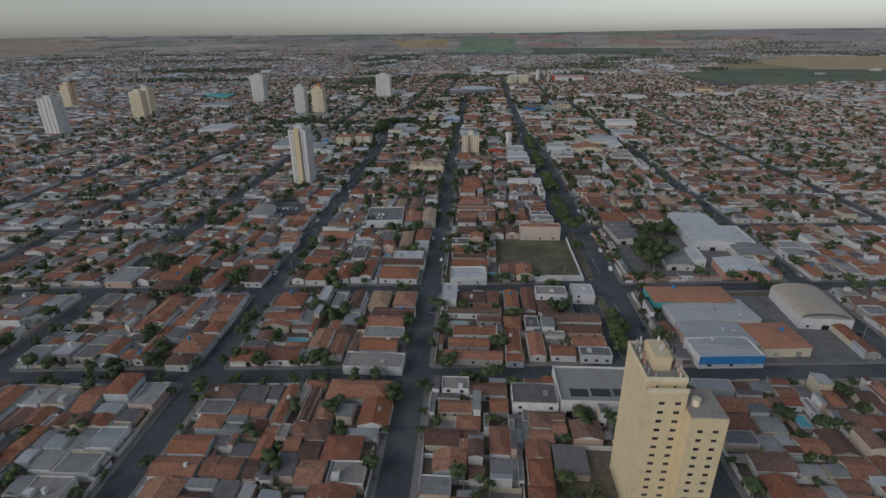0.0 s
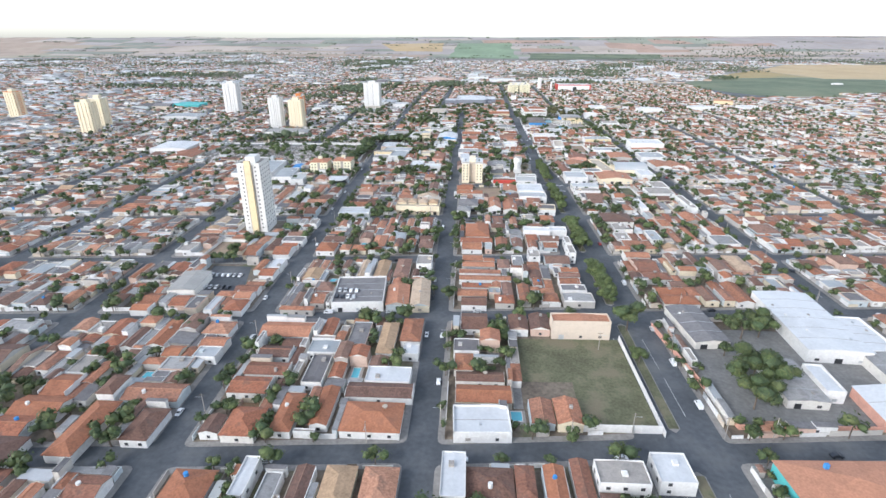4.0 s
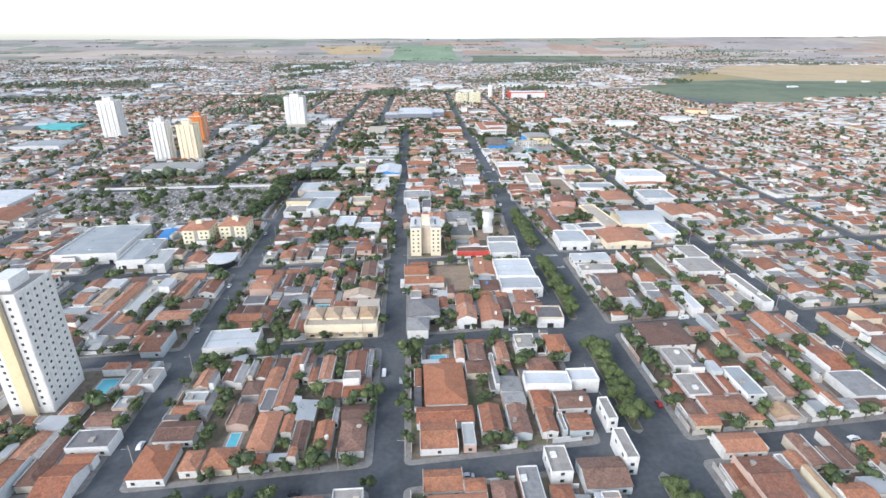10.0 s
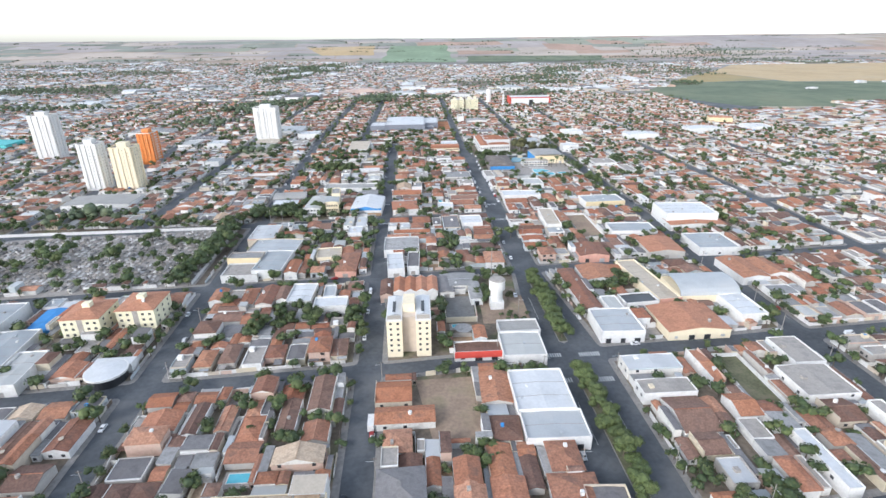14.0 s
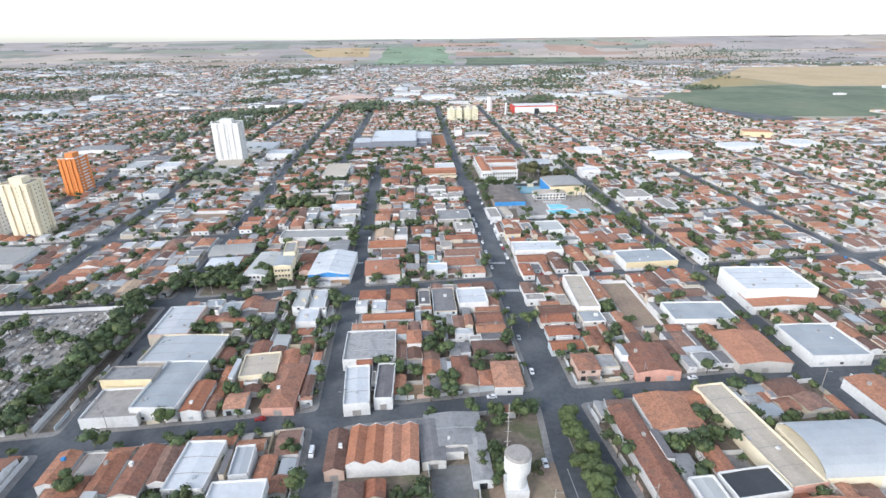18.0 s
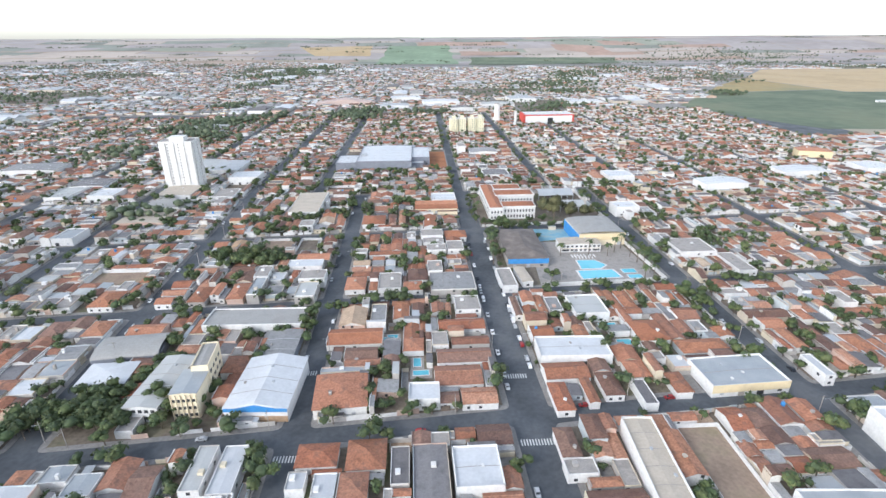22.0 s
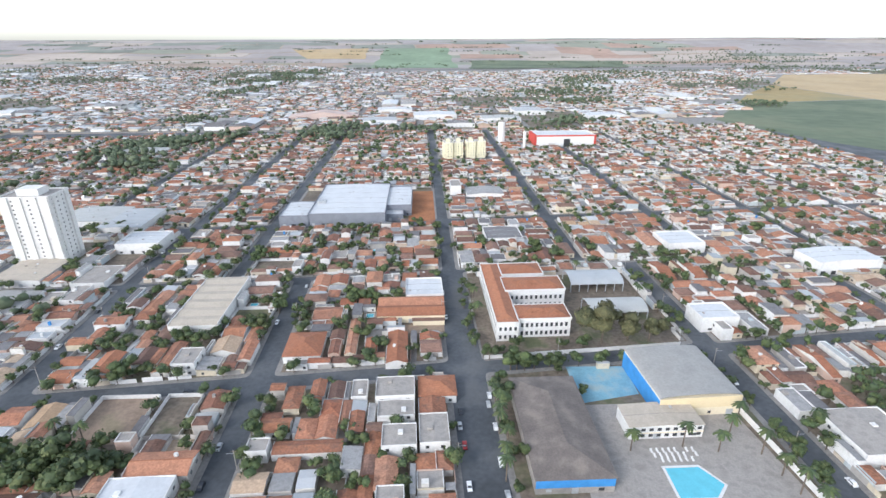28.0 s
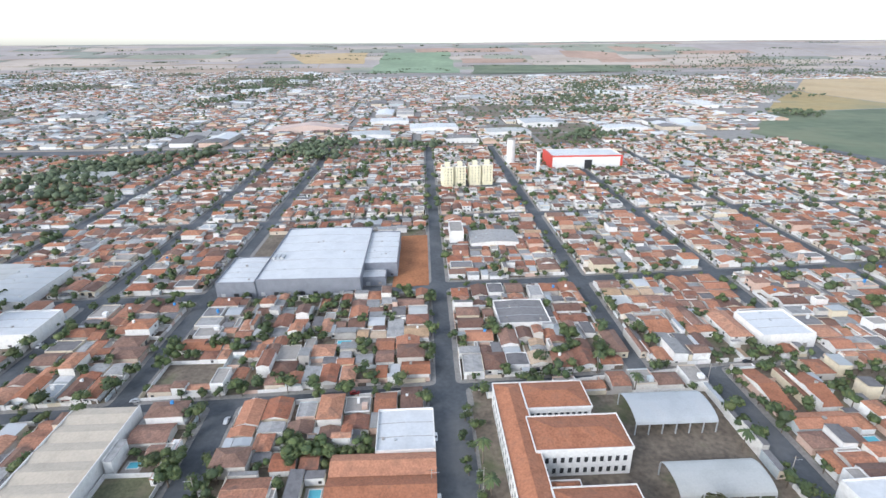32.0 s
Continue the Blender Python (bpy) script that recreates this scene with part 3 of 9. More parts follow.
def fill(q, sink, r):
    """Back buildings, sheds, paved courts and garden trees on whatever is still open inside a block."""
    ya, yb = min(p[1] for p in q), max(p[1] for p in q)
    xa, xb = min(p[0] for p in q), max(p[0] for p in q)

    def inside(x, y):
        u, v = (x - q[0][0]) / (q[1][0] - q[0][0]), (y - q[0][1]) / (q[3][1] - q[0][1])
        lo, hi = q[0][1] + (q[1][1] - q[0][1]) * u, q[3][1] + (q[2][1] - q[3][1]) * u
        left, right = q[0][0] + (q[3][0] - q[0][0]) * v, q[1][0] + (q[2][0] - q[1][0]) * v
        return left + .3 < x < right - .3 and lo + .3 < y < hi - .3

    nx, ny = int(xb - xa) + 1, int(yb - ya) + 1
    free = [[inside(xa + a + .5, ya + c + .5) and (int(xa + a + .5), int(ya + c + .5)) not in TAKEN
             and not blocked(xa + a + .5, ya + c + .5) for a in range(nx)] for c in range(ny)]
    for c in range(ny):
        for a in range(nx):
            if not free[c][a]:
                continue
            tw, td = r.uniform(5, 11), r.uniform(6, 14)
            w = 1
            while w < tw and a + w < nx and free[c][a + w]:
                w += 1
            d = 1
            while d < td and c + d < ny and all(free[c + d][a + k] for k in range(w)):
                d += 1
            for k in range(d):
                for m in range(w):
                    free[c + k][a + m] = False
            if w < 2 or d < 2:
                continue
            x, y = xa + a, ya + c
            pick = r.random()
            if pick < .33 or min(w, d) < 3 and pick < .55:
                if w * d > 12:
                    for k in range(1 + int(w * d > 50)):
                        TREE_SPOTS.append((x + w * r.uniform(.3, .7), y + d * r.uniform(.25, .75), r.uniform(.45, .95)))
                continue
            p = plan(x, y, r.uniform(0, 1.2))
            if pick < .41:
                sink.part("court", Shape().box(p, .1, w - .1, .1, d - .1, .15, .226), r.choice(["concrete", "pavement", "pavement", "terra_tan"]))
                wl = Shape()
                wl.box(p, 0, .16, 0, d, .1, 2.3).box(p, 0, w, d - .16, d, .1, 2.3)
                sink.part("plot_wall", wl, "wall")
                if r.random() < .5:
                    TREE_SPOTS.append((x + w * r.uniform(.2, .8), y + d * r.uniform(.5, .8), r.uniform(.35, .7)))
                continue
            h = r.uniform(2.6, 3.9) if pick < .93 else r.uniform(5.4, 6.6)
            kind = r.choice("ttttttttTTTTTfffwb") if min(w, d) > 3.5 else r.choice("tffffwb")
            across_it = w > d
            pp = (lambda u, v: p(v, u)) if across_it else p
            ww, dd = (d, w) if across_it else (w, d)
            wall, roof = Shape().box(p, .15, w - .15, .15, d - .15, .1, h), Shape()
            if kind == "T":
                roof.hip(pp, -.1, ww + .1, -.1, dd + .1, h, min(2.2, ww * .16))
                if across_it:
                    roof.f = [f[::-1] for f in roof.f]
            elif kind == "b":
                roof.box(p, .3, w - .3, .3, d - .3, h - .05, h + .08)
                for e in ((.15, .33, .15, d - .15), (w - .33, w - .15, .15, d - .15), (.33, w - .33, .15, .33), (.33, w - .33, d - .33, d - .15)):
                    wall.box(p, *e, h, h + .6)
            elif kind == "t":
                rise = min(2.2, ww * .15)
                roof.gable(pp, -.1, ww + .1, -.2, dd + .2, h - .1, rise)
                wall.attic(pp, .15, ww - .15, .15, dd - .15, h - .05, rise - .1)
            else:
                z = [h + .1, h + .1, h + .1 + ww * .09, h + .1 + ww * .09]
                ring = [pp(ww, 0), pp(ww, dd), pp(0, dd), pp(0, 0)]
                k = len(roof.v)
                roof.v += [(*g, t - .12) for g, t in zip(ring, z)] + [(*g, t) for g, t in zip(ring, z)]
                roof.f += [(k, k + 1, k + 5, k + 4), (k + 1, k + 2, k + 6, k + 5), (k + 2, k + 3, k + 7, k + 6), (k + 3, k, k + 4, k + 7), (k + 4, k + 5, k + 6, k + 7), (k + 3, k + 2, k + 1, k)]
            if kind in "tTf" and r.random() < .5:
                wall.box(p, .0, .18, .1, d - .1, .1, h + r.uniform(.3, .9))
            sink.part("wall", wall, "white" if r.random() < .25 else "wall")
            sink.part("roof", roof, {"t": "terra", "T": "terra", "f": "fibro", "w": "metal", "b": "concrete"}[kind])
            if r.random() < .5:
                u = r.uniform(.5, max(.6, w - 2))
                sink.part("openings", Shape().box(p, u, u + 1.2, .09, .16, 1.0, 2.2), "dark")


def edge_walls(q, sink, r):
    """Plastered garden walls and gates along the pavement."""
    for k in range(4):
        (ax, ay), (bx, by) = q[k], q[(k + 1) % 4]
        length = math.hypot(bx - ax, by - ay)
        p = plan(ax, ay, math.degrees(math.atan2(by - ay, bx - ax)))
        s = .3
        while s < length - 3:
            e = min(length - .3, s + r.uniform(3, 11))
            if not blocked(*p(s, .8)) and not blocked(*p((s + e) / 2, .8)) and not blocked(*p(e, .8)) and r.random() < .75:
                sink.part("wall", Shape().box(p, s, e, -.12, .1, .1, r.uniform(1.6, 2.7)), r.choice(["wall", "wall", "white"]) if e - s > 4 else r.choice(["wall", "steel", "bark"]))
            s = e + (.0 if r.random() < .6 else r.uniform(1, 3))


def put(sink, named, p, w, d, kind, r):
    if named:
        x, y = p(w / 2, 6)
        name, what = ("empty_plot", "plot") if kind == "g" else ("house", "house")
        lab = f"walled empty plot with {ROOFWORD[kind]}" if kind == "g" else f"plastered town house with {ROOFWORD.get(kind, 'clay tile roof')}"
        house(Thing(name, x, y, lab, what, "houses of the block" if kind != "g" else ""), p, w, d, kind, r)
    else:
        house(sink, p, w, d, kind, r)

# ---- large buildings ----
def windows(thing, parent, p, x0, x1, y, z0, rows, cols, ww, wh, step, face=-1, material="dark", name="window", far=False):
    """A field of windows on a wall facing local -y (face -1) or +y, each its own part on shared mesh data."""
    made = []
    dx = (x1 - x0) / cols
    me = None
    if far:
        for rr in range(rows):
            s = Shape()
            for k in range(cols):
                a = x0 + dx * (k + 0.5) - ww / 2
                s.box(p, a, a + ww, min(y, y + face * 0.06), max(y, y + face * 0.06), z0 + rr * step, z0 + rr * step + wh)
            made.append(thing.part("window_row", s, material, parent=parent))
        return made
    for rr in range(rows):
        for k in range(cols):
            a = x0 + dx * (k + 0.5) - ww / 2
            s = Shape().box(p, a, a + ww, min(y, y + face * 0.06), max(y, y + face * 0.06), z0 + rr * step, z0 + rr * step + wh)
            if me is None:
                first = s.v[0]
                me = mesh_of(name, s, first)
                me.materials.append(M[material])
            ob = new(name, me)
            ob.parent = parent
            f = s.v[0]
            ob.location = (f[0] - thing.base[0], f[1] - thing.base[1], f[2] - thing.base[2])
            made.append(ob)
    return made


def side_plan(p, x):
    """A plan whose local -y face is the wall at local x of plan p, facing away from +x."""
    return lambda a, b: p(x + b, -a)


def tower(name, label, x, y, turn, w, d, floors, body, trim, step=2.95, cols=4, dcols=4, core=None, band=None, glaze=(1.1, 1.0)):
    p = plan(x, y, turn)
    h = floors * step + 3.2
    far = x < -200 or y > 1300
    t = Thing(name, x, y, label, "tower")
    b = t.part("body", Shape().box(p, -w / 2, w / 2, -d / 2, d / 2, 0, h), body)
    rim = Shape()
    for x0, x1, y0, y1 in ((-w / 2 - .15, w / 2 + .15, -d / 2 - .15, -d / 2 + .15), (-w / 2 - .15, w / 2 + .15, d / 2 - .15, d / 2 + .15),
                           (-w / 2 - .15, -w / 2 + .15, -d / 2 + .15, d / 2 - .15), (w / 2 - .15, w / 2 + .15, -d / 2 + .15, d / 2 - .15)):
        rim.box(p, x0, x1, y0, y1, h - .1, h + 1.2)
    t.part("parapet", rim, trim)
    t.part("roof", Shape().box(p, -w / 2 + .16, w / 2 - .16, -d / 2 + .16, d / 2 - .16, h, h + .1), "concrete")
    t.part("tank_house", Shape().box(p, -w * .22, w * .22, -d * .25, d * .25, h + .05, h + 4.6), body)
    if core:
        t.part("stair_core", Shape().box(p, -w * .14, w * .14, -d / 2 - 1.6, -d / 2 - .01, 0, h + 3), core)
        windows(t, b, p, -w / 2 + .4, -w * .16, -d / 2, 4, floors, 1, 1.0, 1.1, step, far=far)
        windows(t, b, p, w * .16, w / 2 - .4, -d / 2, 4, floors, 1, 1.0, 1.1, step, far=far)
    else:
        windows(t, b, p, -w / 2 + .5, w / 2 - .5, -d / 2, 4, floors, cols, *glaze, step, far=far)
    flank = (lambda a, bb: p(-bb, a)) if x < 0 else (lambda a, bb: p(bb, -a))      # the side turned to the avenue
    if dcols:
        windows(t, b, flank, -d / 2 + .5, d / 2 - .5, -w / 2, 4, floors, dcols, *glaze, step, far=far)
    if far:
        for a in (-w * .36, -w * .1, w * .2, w * .42):
            t.part("bay", Shape().box(p, a - w * .06, a + w * .06, -d / 2 - .8, -d / 2 - .01, 2.5, h + .6), body)
        for a in (-d * .3, d * .32):
            t.part("bay", Shape().box(flank, a - d * .07, a + d * .07, -w / 2 - 1.0, -w / 2 - .01, 2.5, h + .6), body)
    if not far:
        for q, wide, n in ((p, w, 0 if core or not dcols else cols), (flank, d, dcols)):
            off = -d / 2 if q is p else -w / 2
            for k in range(n + 1 if n else 0):
                a = -wide / 2 + .5 + k * (wide - 1) / n
                t.part("rib", Shape().box(q, a - .3, a + .3, off - .28, off - .01, 3, h), trim)
        if core:
            # flat grey strips on the wall imitate shaded recesses by colour
            for a in (-w * .155 - .5, w * .155 + .5):
                t.part("recess", Shape().box(p, a - .35, a + .35, -d / 2 - .05, -d / 2 - .005, 3, h), "concrete", "grey vertical recess")
    if band:
        for k in range(floors):
            t.part("floor_band", Shape().box(p, w / 2 + .01, w / 2 + .7, -d / 2 + 1, d / 2 - 1, 3.4 + k * step, 4.4 + k * step), band)
    return t


def hall(name, label, x, y, turn, w, d, h, roof_mat, wall_mat, rise=1.2, kind="gable", category="building", front=None):
    """A single-volume building; local x across, y along the ridge."""
    p = plan(x, y, turn)
    t = Thing(name, x, y, label, category)
    wall = Shape().box(p, -w / 2, w / 2, -d / 2, d / 2, 0.05, h)
    if category == "canopy" and kind == "vault":
        wall = Shape()
        for k in range(7):
            b = -d / 2 + k * (d - .4) / 6
            wall.box(p, -w / 2, -w / 2 + .4, b, b + .4, .05, h + .3).box(p, w / 2 - .4, w / 2, b, b + .4, .05, h + .3)
    roof = Shape()
    if kind == "gable":
        roof.gable(p, -w / 2 - .3, w / 2 + .3, -d / 2 - .3, d / 2 + .3, h, rise, 0.15)
        wall.attic(p, -w / 2, w / 2, -d / 2, d / 2, h, rise)
    elif kind == "hip":
        roof.hip(p, -w / 2 - .5, w / 2 + .5, -d / 2 - .5, d / 2 + .5, h, rise)
    elif kind == "sawtooth":
        bays = round(d / 9)
        for k in range(bays):
            y0, y1 = -d / 2 + k * d / bays, -d / 2 + (k + 1) * d / bays
            t.part("roof_bay", Shape().gable(lambda u, v: p(v, u), y0, y1 - .02, -w / 2 + .3, w / 2 - .3, h + .05, rise, .12), roof_mat)
        for x0 in (-w / 2, w / 2 - .3):
            wall.box(p, x0, x0 + .3, -d / 2, d / 2, h, h + rise + .35)
    elif kind == "vault":
        roof.vault(p, -w / 2, w / 2, -d / 2, d / 2, h, rise)
    else:
        roof.gable(p, -w / 2 + .3, w / 2 - .3, -d / 2 + .3, d / 2 - .3, h + 0.02, rise, 0.1)
        for a, b, c, e in ((-w / 2, -w / 2 + .3, -d / 2, d / 2), (w / 2 - .3, w / 2, -d / 2, d / 2), (-w / 2, w / 2, -d / 2, -d / 2 + .3), (-w / 2, w / 2, d / 2 - .3, d / 2)):
            wall.box(p, a, b, c, e, h, h + 1.1)
    body = t.part("wall", wall, wall_mat)
    if roof.v:
        t.part("roof", roof, roof_mat)
    t.body, t.p = body, p
    r = random.Random(round(x * 7 + y * 13))
    if front:
        t.part("sign_band", Shape().box(p, -w / 2 - .05, w / 2 + .05, -d / 2 - .14, -d / 2 - .02, h * .45, h + (1.15 if kind == "parapet" else -.1)), front, front.replace("_", " ") + " painted street front")
        if kind == "vault" or kind == "hip" and front != "blue":
            t.part("side_band", Shape().box(p, -w / 2 - .14, -w / 2 - .02, -d / 2, d / 2, 0.1, h * .95), "blue" if front == "yellow" else front, "painted side wall")
    # doors and windows on the two faces seen from the south
    n = max(1, int(w / 7)) if category != "canopy" else 0
    for k in range(n):
        a = -w / 2 + (k + .5) * w / n
        ww = r.uniform(1.2, 3.4)
        z = 0.15 if ww > 2.2 else 1.1
        t.part("door" if ww > 2.2 else "window", Shape().box(p, a - ww / 2, a + ww / 2, -d / 2 - .08, -d / 2 - .01, z, z + (2.5 if ww > 2.2 else 1.2)), r.choice(["dark", "dark", "concrete", "steel"]))
    if roof_mat in ("metal", "white_roof", "beige_roof", "fibro") and kind in ("gable", "parapet") and w * d > 240:
        base = h + 0.12 if kind == "parapet" else h + 0.15
        half_w = w / 2 - (0.3 if kind == "parapet" else -0.3)

        def on_roof(a):
            return base + rise * (1 - abs(a) / half_w)
        m = max(2, min(6, int(d / 7)))
        for k in range(1, m):
            b = -d / 2 + k * d / m
            s = Shape()
            for sx in (-1, 1):
                a0, a1 = 0.15 * sx, sx * (half_w - .3)
                lo, hi = sorted((a0, a1))
                s.prism([p(lo, b - .12), p(hi, b - .12), p(hi, b + .12), p(lo, b + .12)], min(on_roof(a0), on_roof(a1)) - .05,
                        [on_roof(lo) + .06, on_roof(hi) + .06, on_roof(hi) + .06, on_roof(lo) + .06])
            t.part("roof_seam", s, "concrete" if roof_mat != "fibro" else "metal")
        for k in range(min(5, int(w * d / 220))):
            a, b = r.uniform(-.42, .42) * w, r.uniform(-.42, .42) * d
            t.part("roof_vent", Shape().box(p, a - .45, a + .45, b - .6, b + .6, on_roof(a) - .2, on_roof(a) + .5), r.choice(["white", "steel", "concrete"]))
    elif roof_mat.startswith("terra") and kind in ("gable", "hip"):
        if r.random() < .8:
            a, b = r.uniform(-.3, .3) * w, r.uniform(-.3, .3) * d
            t.part("roof_tank", Shape().box(p, a - .6, a + .6, b - .6, b + .6, h + .1, h + rise + .9), r.choice(["white", "white", "blue", "concrete", "concrete"]))
    return t


COTTAGE = {"t": ("terra", "gabled brown clay tile roof"), "T": ("terra", "hipped clay tile roof"), "c": ("terra", "tile roof ridged across the plot"),
           "k": ("terra_new", "bright orange tile roof"), "n": ("terra_new", "bright orange gabled tile roof"), "N": ("terra_new", "bright orange hipped tile roof"),
           "y": ("terra_tan", "pale tan tile roof"), "Y": ("terra_tan", "tan hipped tile roof"), "f": ("fibro", "grey fibre cement roof"),
           "w": ("metal", "light metal sheet roof"), "W": ("white_roof", "flat white sheet roof"), "b": ("concrete", "flat concrete roof terrace")}


NAMED_FROM, NAMED_TO = -125, 100   # houses beyond these are joined


class PlainHouse(Crowd):
    """A house further from the street: one body with its openings, and the roof as its part."""
    def __init__(self, x, y, label):
        self.s = {}
        self.at, self.label, self.roof = (x, y, .1), label, None

    def part(self, name, shape, material, label="", parent=None):
        if name == "roof":
            self.roof = (shape, material)
        else:
            Crowd.part(self, name, shape, material)

    def finish(self):
        v, f, idx = [], [], []
        for i, sh in enumerate(self.s.values()):
            k = len(v)
            v += [(a - self.at[0], b - self.at[1], c - self.at[2]) for a, b, c in sh.v]
            f += [tuple(a + k for a in face) for face in sh.f]
            idx += [i] * len(sh.f)
        me = bpy.data.meshes.new("house")
        me.from_pydata(v, [], f)
        for material in self.s:
            me.materials.append(M[material])
        me.polygons.foreach_set("material_index", idx)
        ob = tagged(new("house", me), self.label, "house", "houses behind the street fronts")
        ob.location = self.at
        rm = mesh_of("roof", self.roof[0], self.at)
        rm.materials.append(M[self.roof[1]])
        new("roof", rm).parent = ob


def cottage(x, y, w, d, h, kind):
    """A house as it stands in its block: ridge along the street for t, n, y; across for c, k."""
    skin, word = COTTAGE[kind]
    r = random.Random(round(x * 11 + y * 5))
    p = plan(x, y, 1.0)
    t = Thing("house", x, y, "plastered town house with a " + word, "house", "houses of the blocks") if NAMED_FROM < x < NAMED_TO else PlainHouse(x, y, "plastered town house with a " + word)
    clear(x - w / 2 - .3, x + w / 2 + .3, y - d / 2 - .3, y + d / 2 + .3)
    a, b = w / 2 - .25, d / 2 - .25
    wall, roof = Shape().box(p, -a, a, -b, b, .05, h), Shape()
    if kind in "tny":
        rise = min(2.6, w * .15)
        roof.gable(p, -a - .2, a + .2, -b - .4, b + .4, h - .1, rise)
        wall.attic(p, -a, a, -b, b, h - .05, rise - .1)
    elif kind in "ck":
        rise = min(2.4, d * .15)
        q = lambda u, v: p(v, u)
        roof.gable(q, -b - .4, b + .4, -a - .1, a + .1, h - .1, rise)
        wall.attic(q, -b, b, -a, a, h - .05, rise - .1)
    elif kind in "TNY":
        rise = min(2.4, min(w, d) * .17)
        if w > d:
            roof.hip(lambda u, v: p(v, u), -b - .4, b + .4, -a - .4, a + .4, h, rise)
            roof.f = [f[::-1] for f in roof.f]
        else:
            roof.hip(p, -a - .4, a + .4, -b - .4, b + .4, h, rise)
    else:
        rise = .3
        roof.gable(p, -a + .2, a - .2, -b + .2, b - .2, h + .02, w * .03, .1)
        for x0, x1, y0, y1 in ((-a, -a + .2, -b, b), (a - .2, a, -b, b), (-a, a, -b, -b + .2), (-a, a, b - .2, b)):
            wall.box(p, x0, x1, y0, y1, h, h + .75)
    if kind in "tnyck" and r.random() < .6:
        for u in ((-a - .28, -a - .08), (a + .08, a + .28))[:r.choice([1, 2])]:
            wall.box(p, *u, -b, b, .05, h + (.35 if kind in "tny" else rise * .75))
    t.part("wall", wall, "white" if kind in "WbN" or r.random() < .4 else "wall")
    if kind in "tny":
        roof.prism([p(-.16, -b - .4), p(.16, -b - .4), p(.16, b + .4), p(-.16, b + .4)], h + rise - .02, h + rise + .16)
    elif kind in "ck":
        roof.prism([p(-a, -.16), p(a, -.16), p(a, .16), p(-a, .16)], h + rise - .02, h + rise + .16)
    t.part("roof", roof, skin)
    n = max(1, min(3, int(w / 4)))
    for k in range(n):
        if r.random() < .6:
            u = -a + (k + .5) * 2 * a / n
            for z in ((1.0,) if h < 5 else (1.0, 3.9)):
                t.part("window", Shape().box(p, u - .65, u + .65, -b - .06, -b + .01, z, z + 1.2), "dark")
    if h >= 5:
        for side in (-1, 1):
            for v in ((-.5 * b, .4 * b) if d > 8 else (0,)):
                x0, x1 = sorted((side * a, side * (a + .06)))
                t.part("window", Shape().box(p, x0, x1, v - .7, v + .7, h - 2.2, h - 1.0), "dark")
    if kind in "tcnkTN" and r.random() < .35:
        u, v = r.uniform(-.25, .25) * w, r.uniform(-.3, .3) * d
        if r.random() < .5:
            t.part("satellite_dish", drum(*p(u, v), .25, 1.0, h + rise * .5, h + rise + .45, 12), r.choice(["white", "beige_roof", "concrete"]))
        else:
            t.part("roof_tank", drum(*p(u, v), .75, .75, h + .1, h + rise + .7, 10), r.choice(["white", "white", "blue", "concrete", "concrete"]))
    if kind in "bfwW" and w > 6:
        u, v = r.uniform(-.3, .3) * w, r.uniform(-.3, .3) * d
        t.part("roof_box", Shape().box(p, u - .9, u + .9, v - 1, v + 1, h, h + 1.3), r.choice(["white", "wall", "concrete"]))
    if isinstance(t, PlainHouse):
        t.finish()


def drum(cx, cy, r0, r1, z0, z1, n=20):
    s = Shape()
    for z, r in ((z0, r0), (z1, r1)):
        s.v += [(cx + r * math.cos(2 * math.pi * a / n), cy + r * math.sin(2 * math.pi * a / n), z) for a in range(n)]
    s.f = [(a, (a + 1) % n, n + (a + 1) % n, n + a) for a in range(n)] + [tuple(range(n, 2 * n)), tuple(range(n))[::-1]]
    return s


def clear(x0, x1, y0, y1):
    CLEAR.append((x0, x1, y0, y1))
    CELLS.update((x, y) for x in range(math.floor(x0), math.ceil(x1)) for y in range(math.floor(y0), math.ceil(y1)))


def yellow_block(*spec):
    """An apartment block of four storeys: two halves with a grey strip for the stair notch between them, windows, roof
    tank.
    """
    b = hall(*spec)
    w, d, h = spec[5], spec[6], spec[7]
    # no real notch: its shade is a grey strip laid on the front
    b.part("stair_recess", Shape().box(b.p, -1.3, 1.3, -d / 2 - .12, -d / 2 - .02, .2, h - .3), "concrete", "grey recessed stair strip")
    for z in (1.2, 4.2, 7.2, 10.2):
        for x in (-w * .38, -w * .2, w * .2, w * .38):
            b.part("window", Shape().box(b.p, x - .65, x + .65, -d / 2 - .1, -d / 2 - .02, z, z + 1.2), "dark")
        for y in (-d * .3, 0, d * .3):
            b.part("window", Shape().box(b.p, w / 2 + .02, w / 2 + .1, y - .65, y + .65, z, z + 1.2), "dark")
    b.part("roof_tank", Shape().box(b.p, -1.8, 1.8, -1.8, 1.8, h + .5, h + 4.2), "pale_yellow")
    return b


# ---- halls, shops and larger houses ----
hall("white_hall", "large white sheet-roofed hall in a walled yard", 149.4, 347.3, -2.3, 26.9, 56.0, 6.56, "white_roof", "white", 0.8, "gable", "hall")
clear(136, 163, 319, 375)
hall("white_annex", "white annex with a pale sheet roof", 167.9, 336.8, -2.0, 15.6, 30.2, 4.92, "white_roof", "white", 0.5, "parapet", "hall")
clear(160, 176, 322, 352)
hall("white_shed", "white gabled shed beside a salmon wall", 150.5, 285.9, -3.0, 24.8, 20.1, 4.92, "white_roof", "pink", 2, "gable", "shed")
clear(138, 163, 276, 296)
hall("grey_shed", "low shed with a grey fibre cement roof", 167.8, 311.5, -2.4, 20.3, 19.3, 4.92, "fibro", "wall", 1, "gable", "shed")
clear(158, 178, 302, 321)
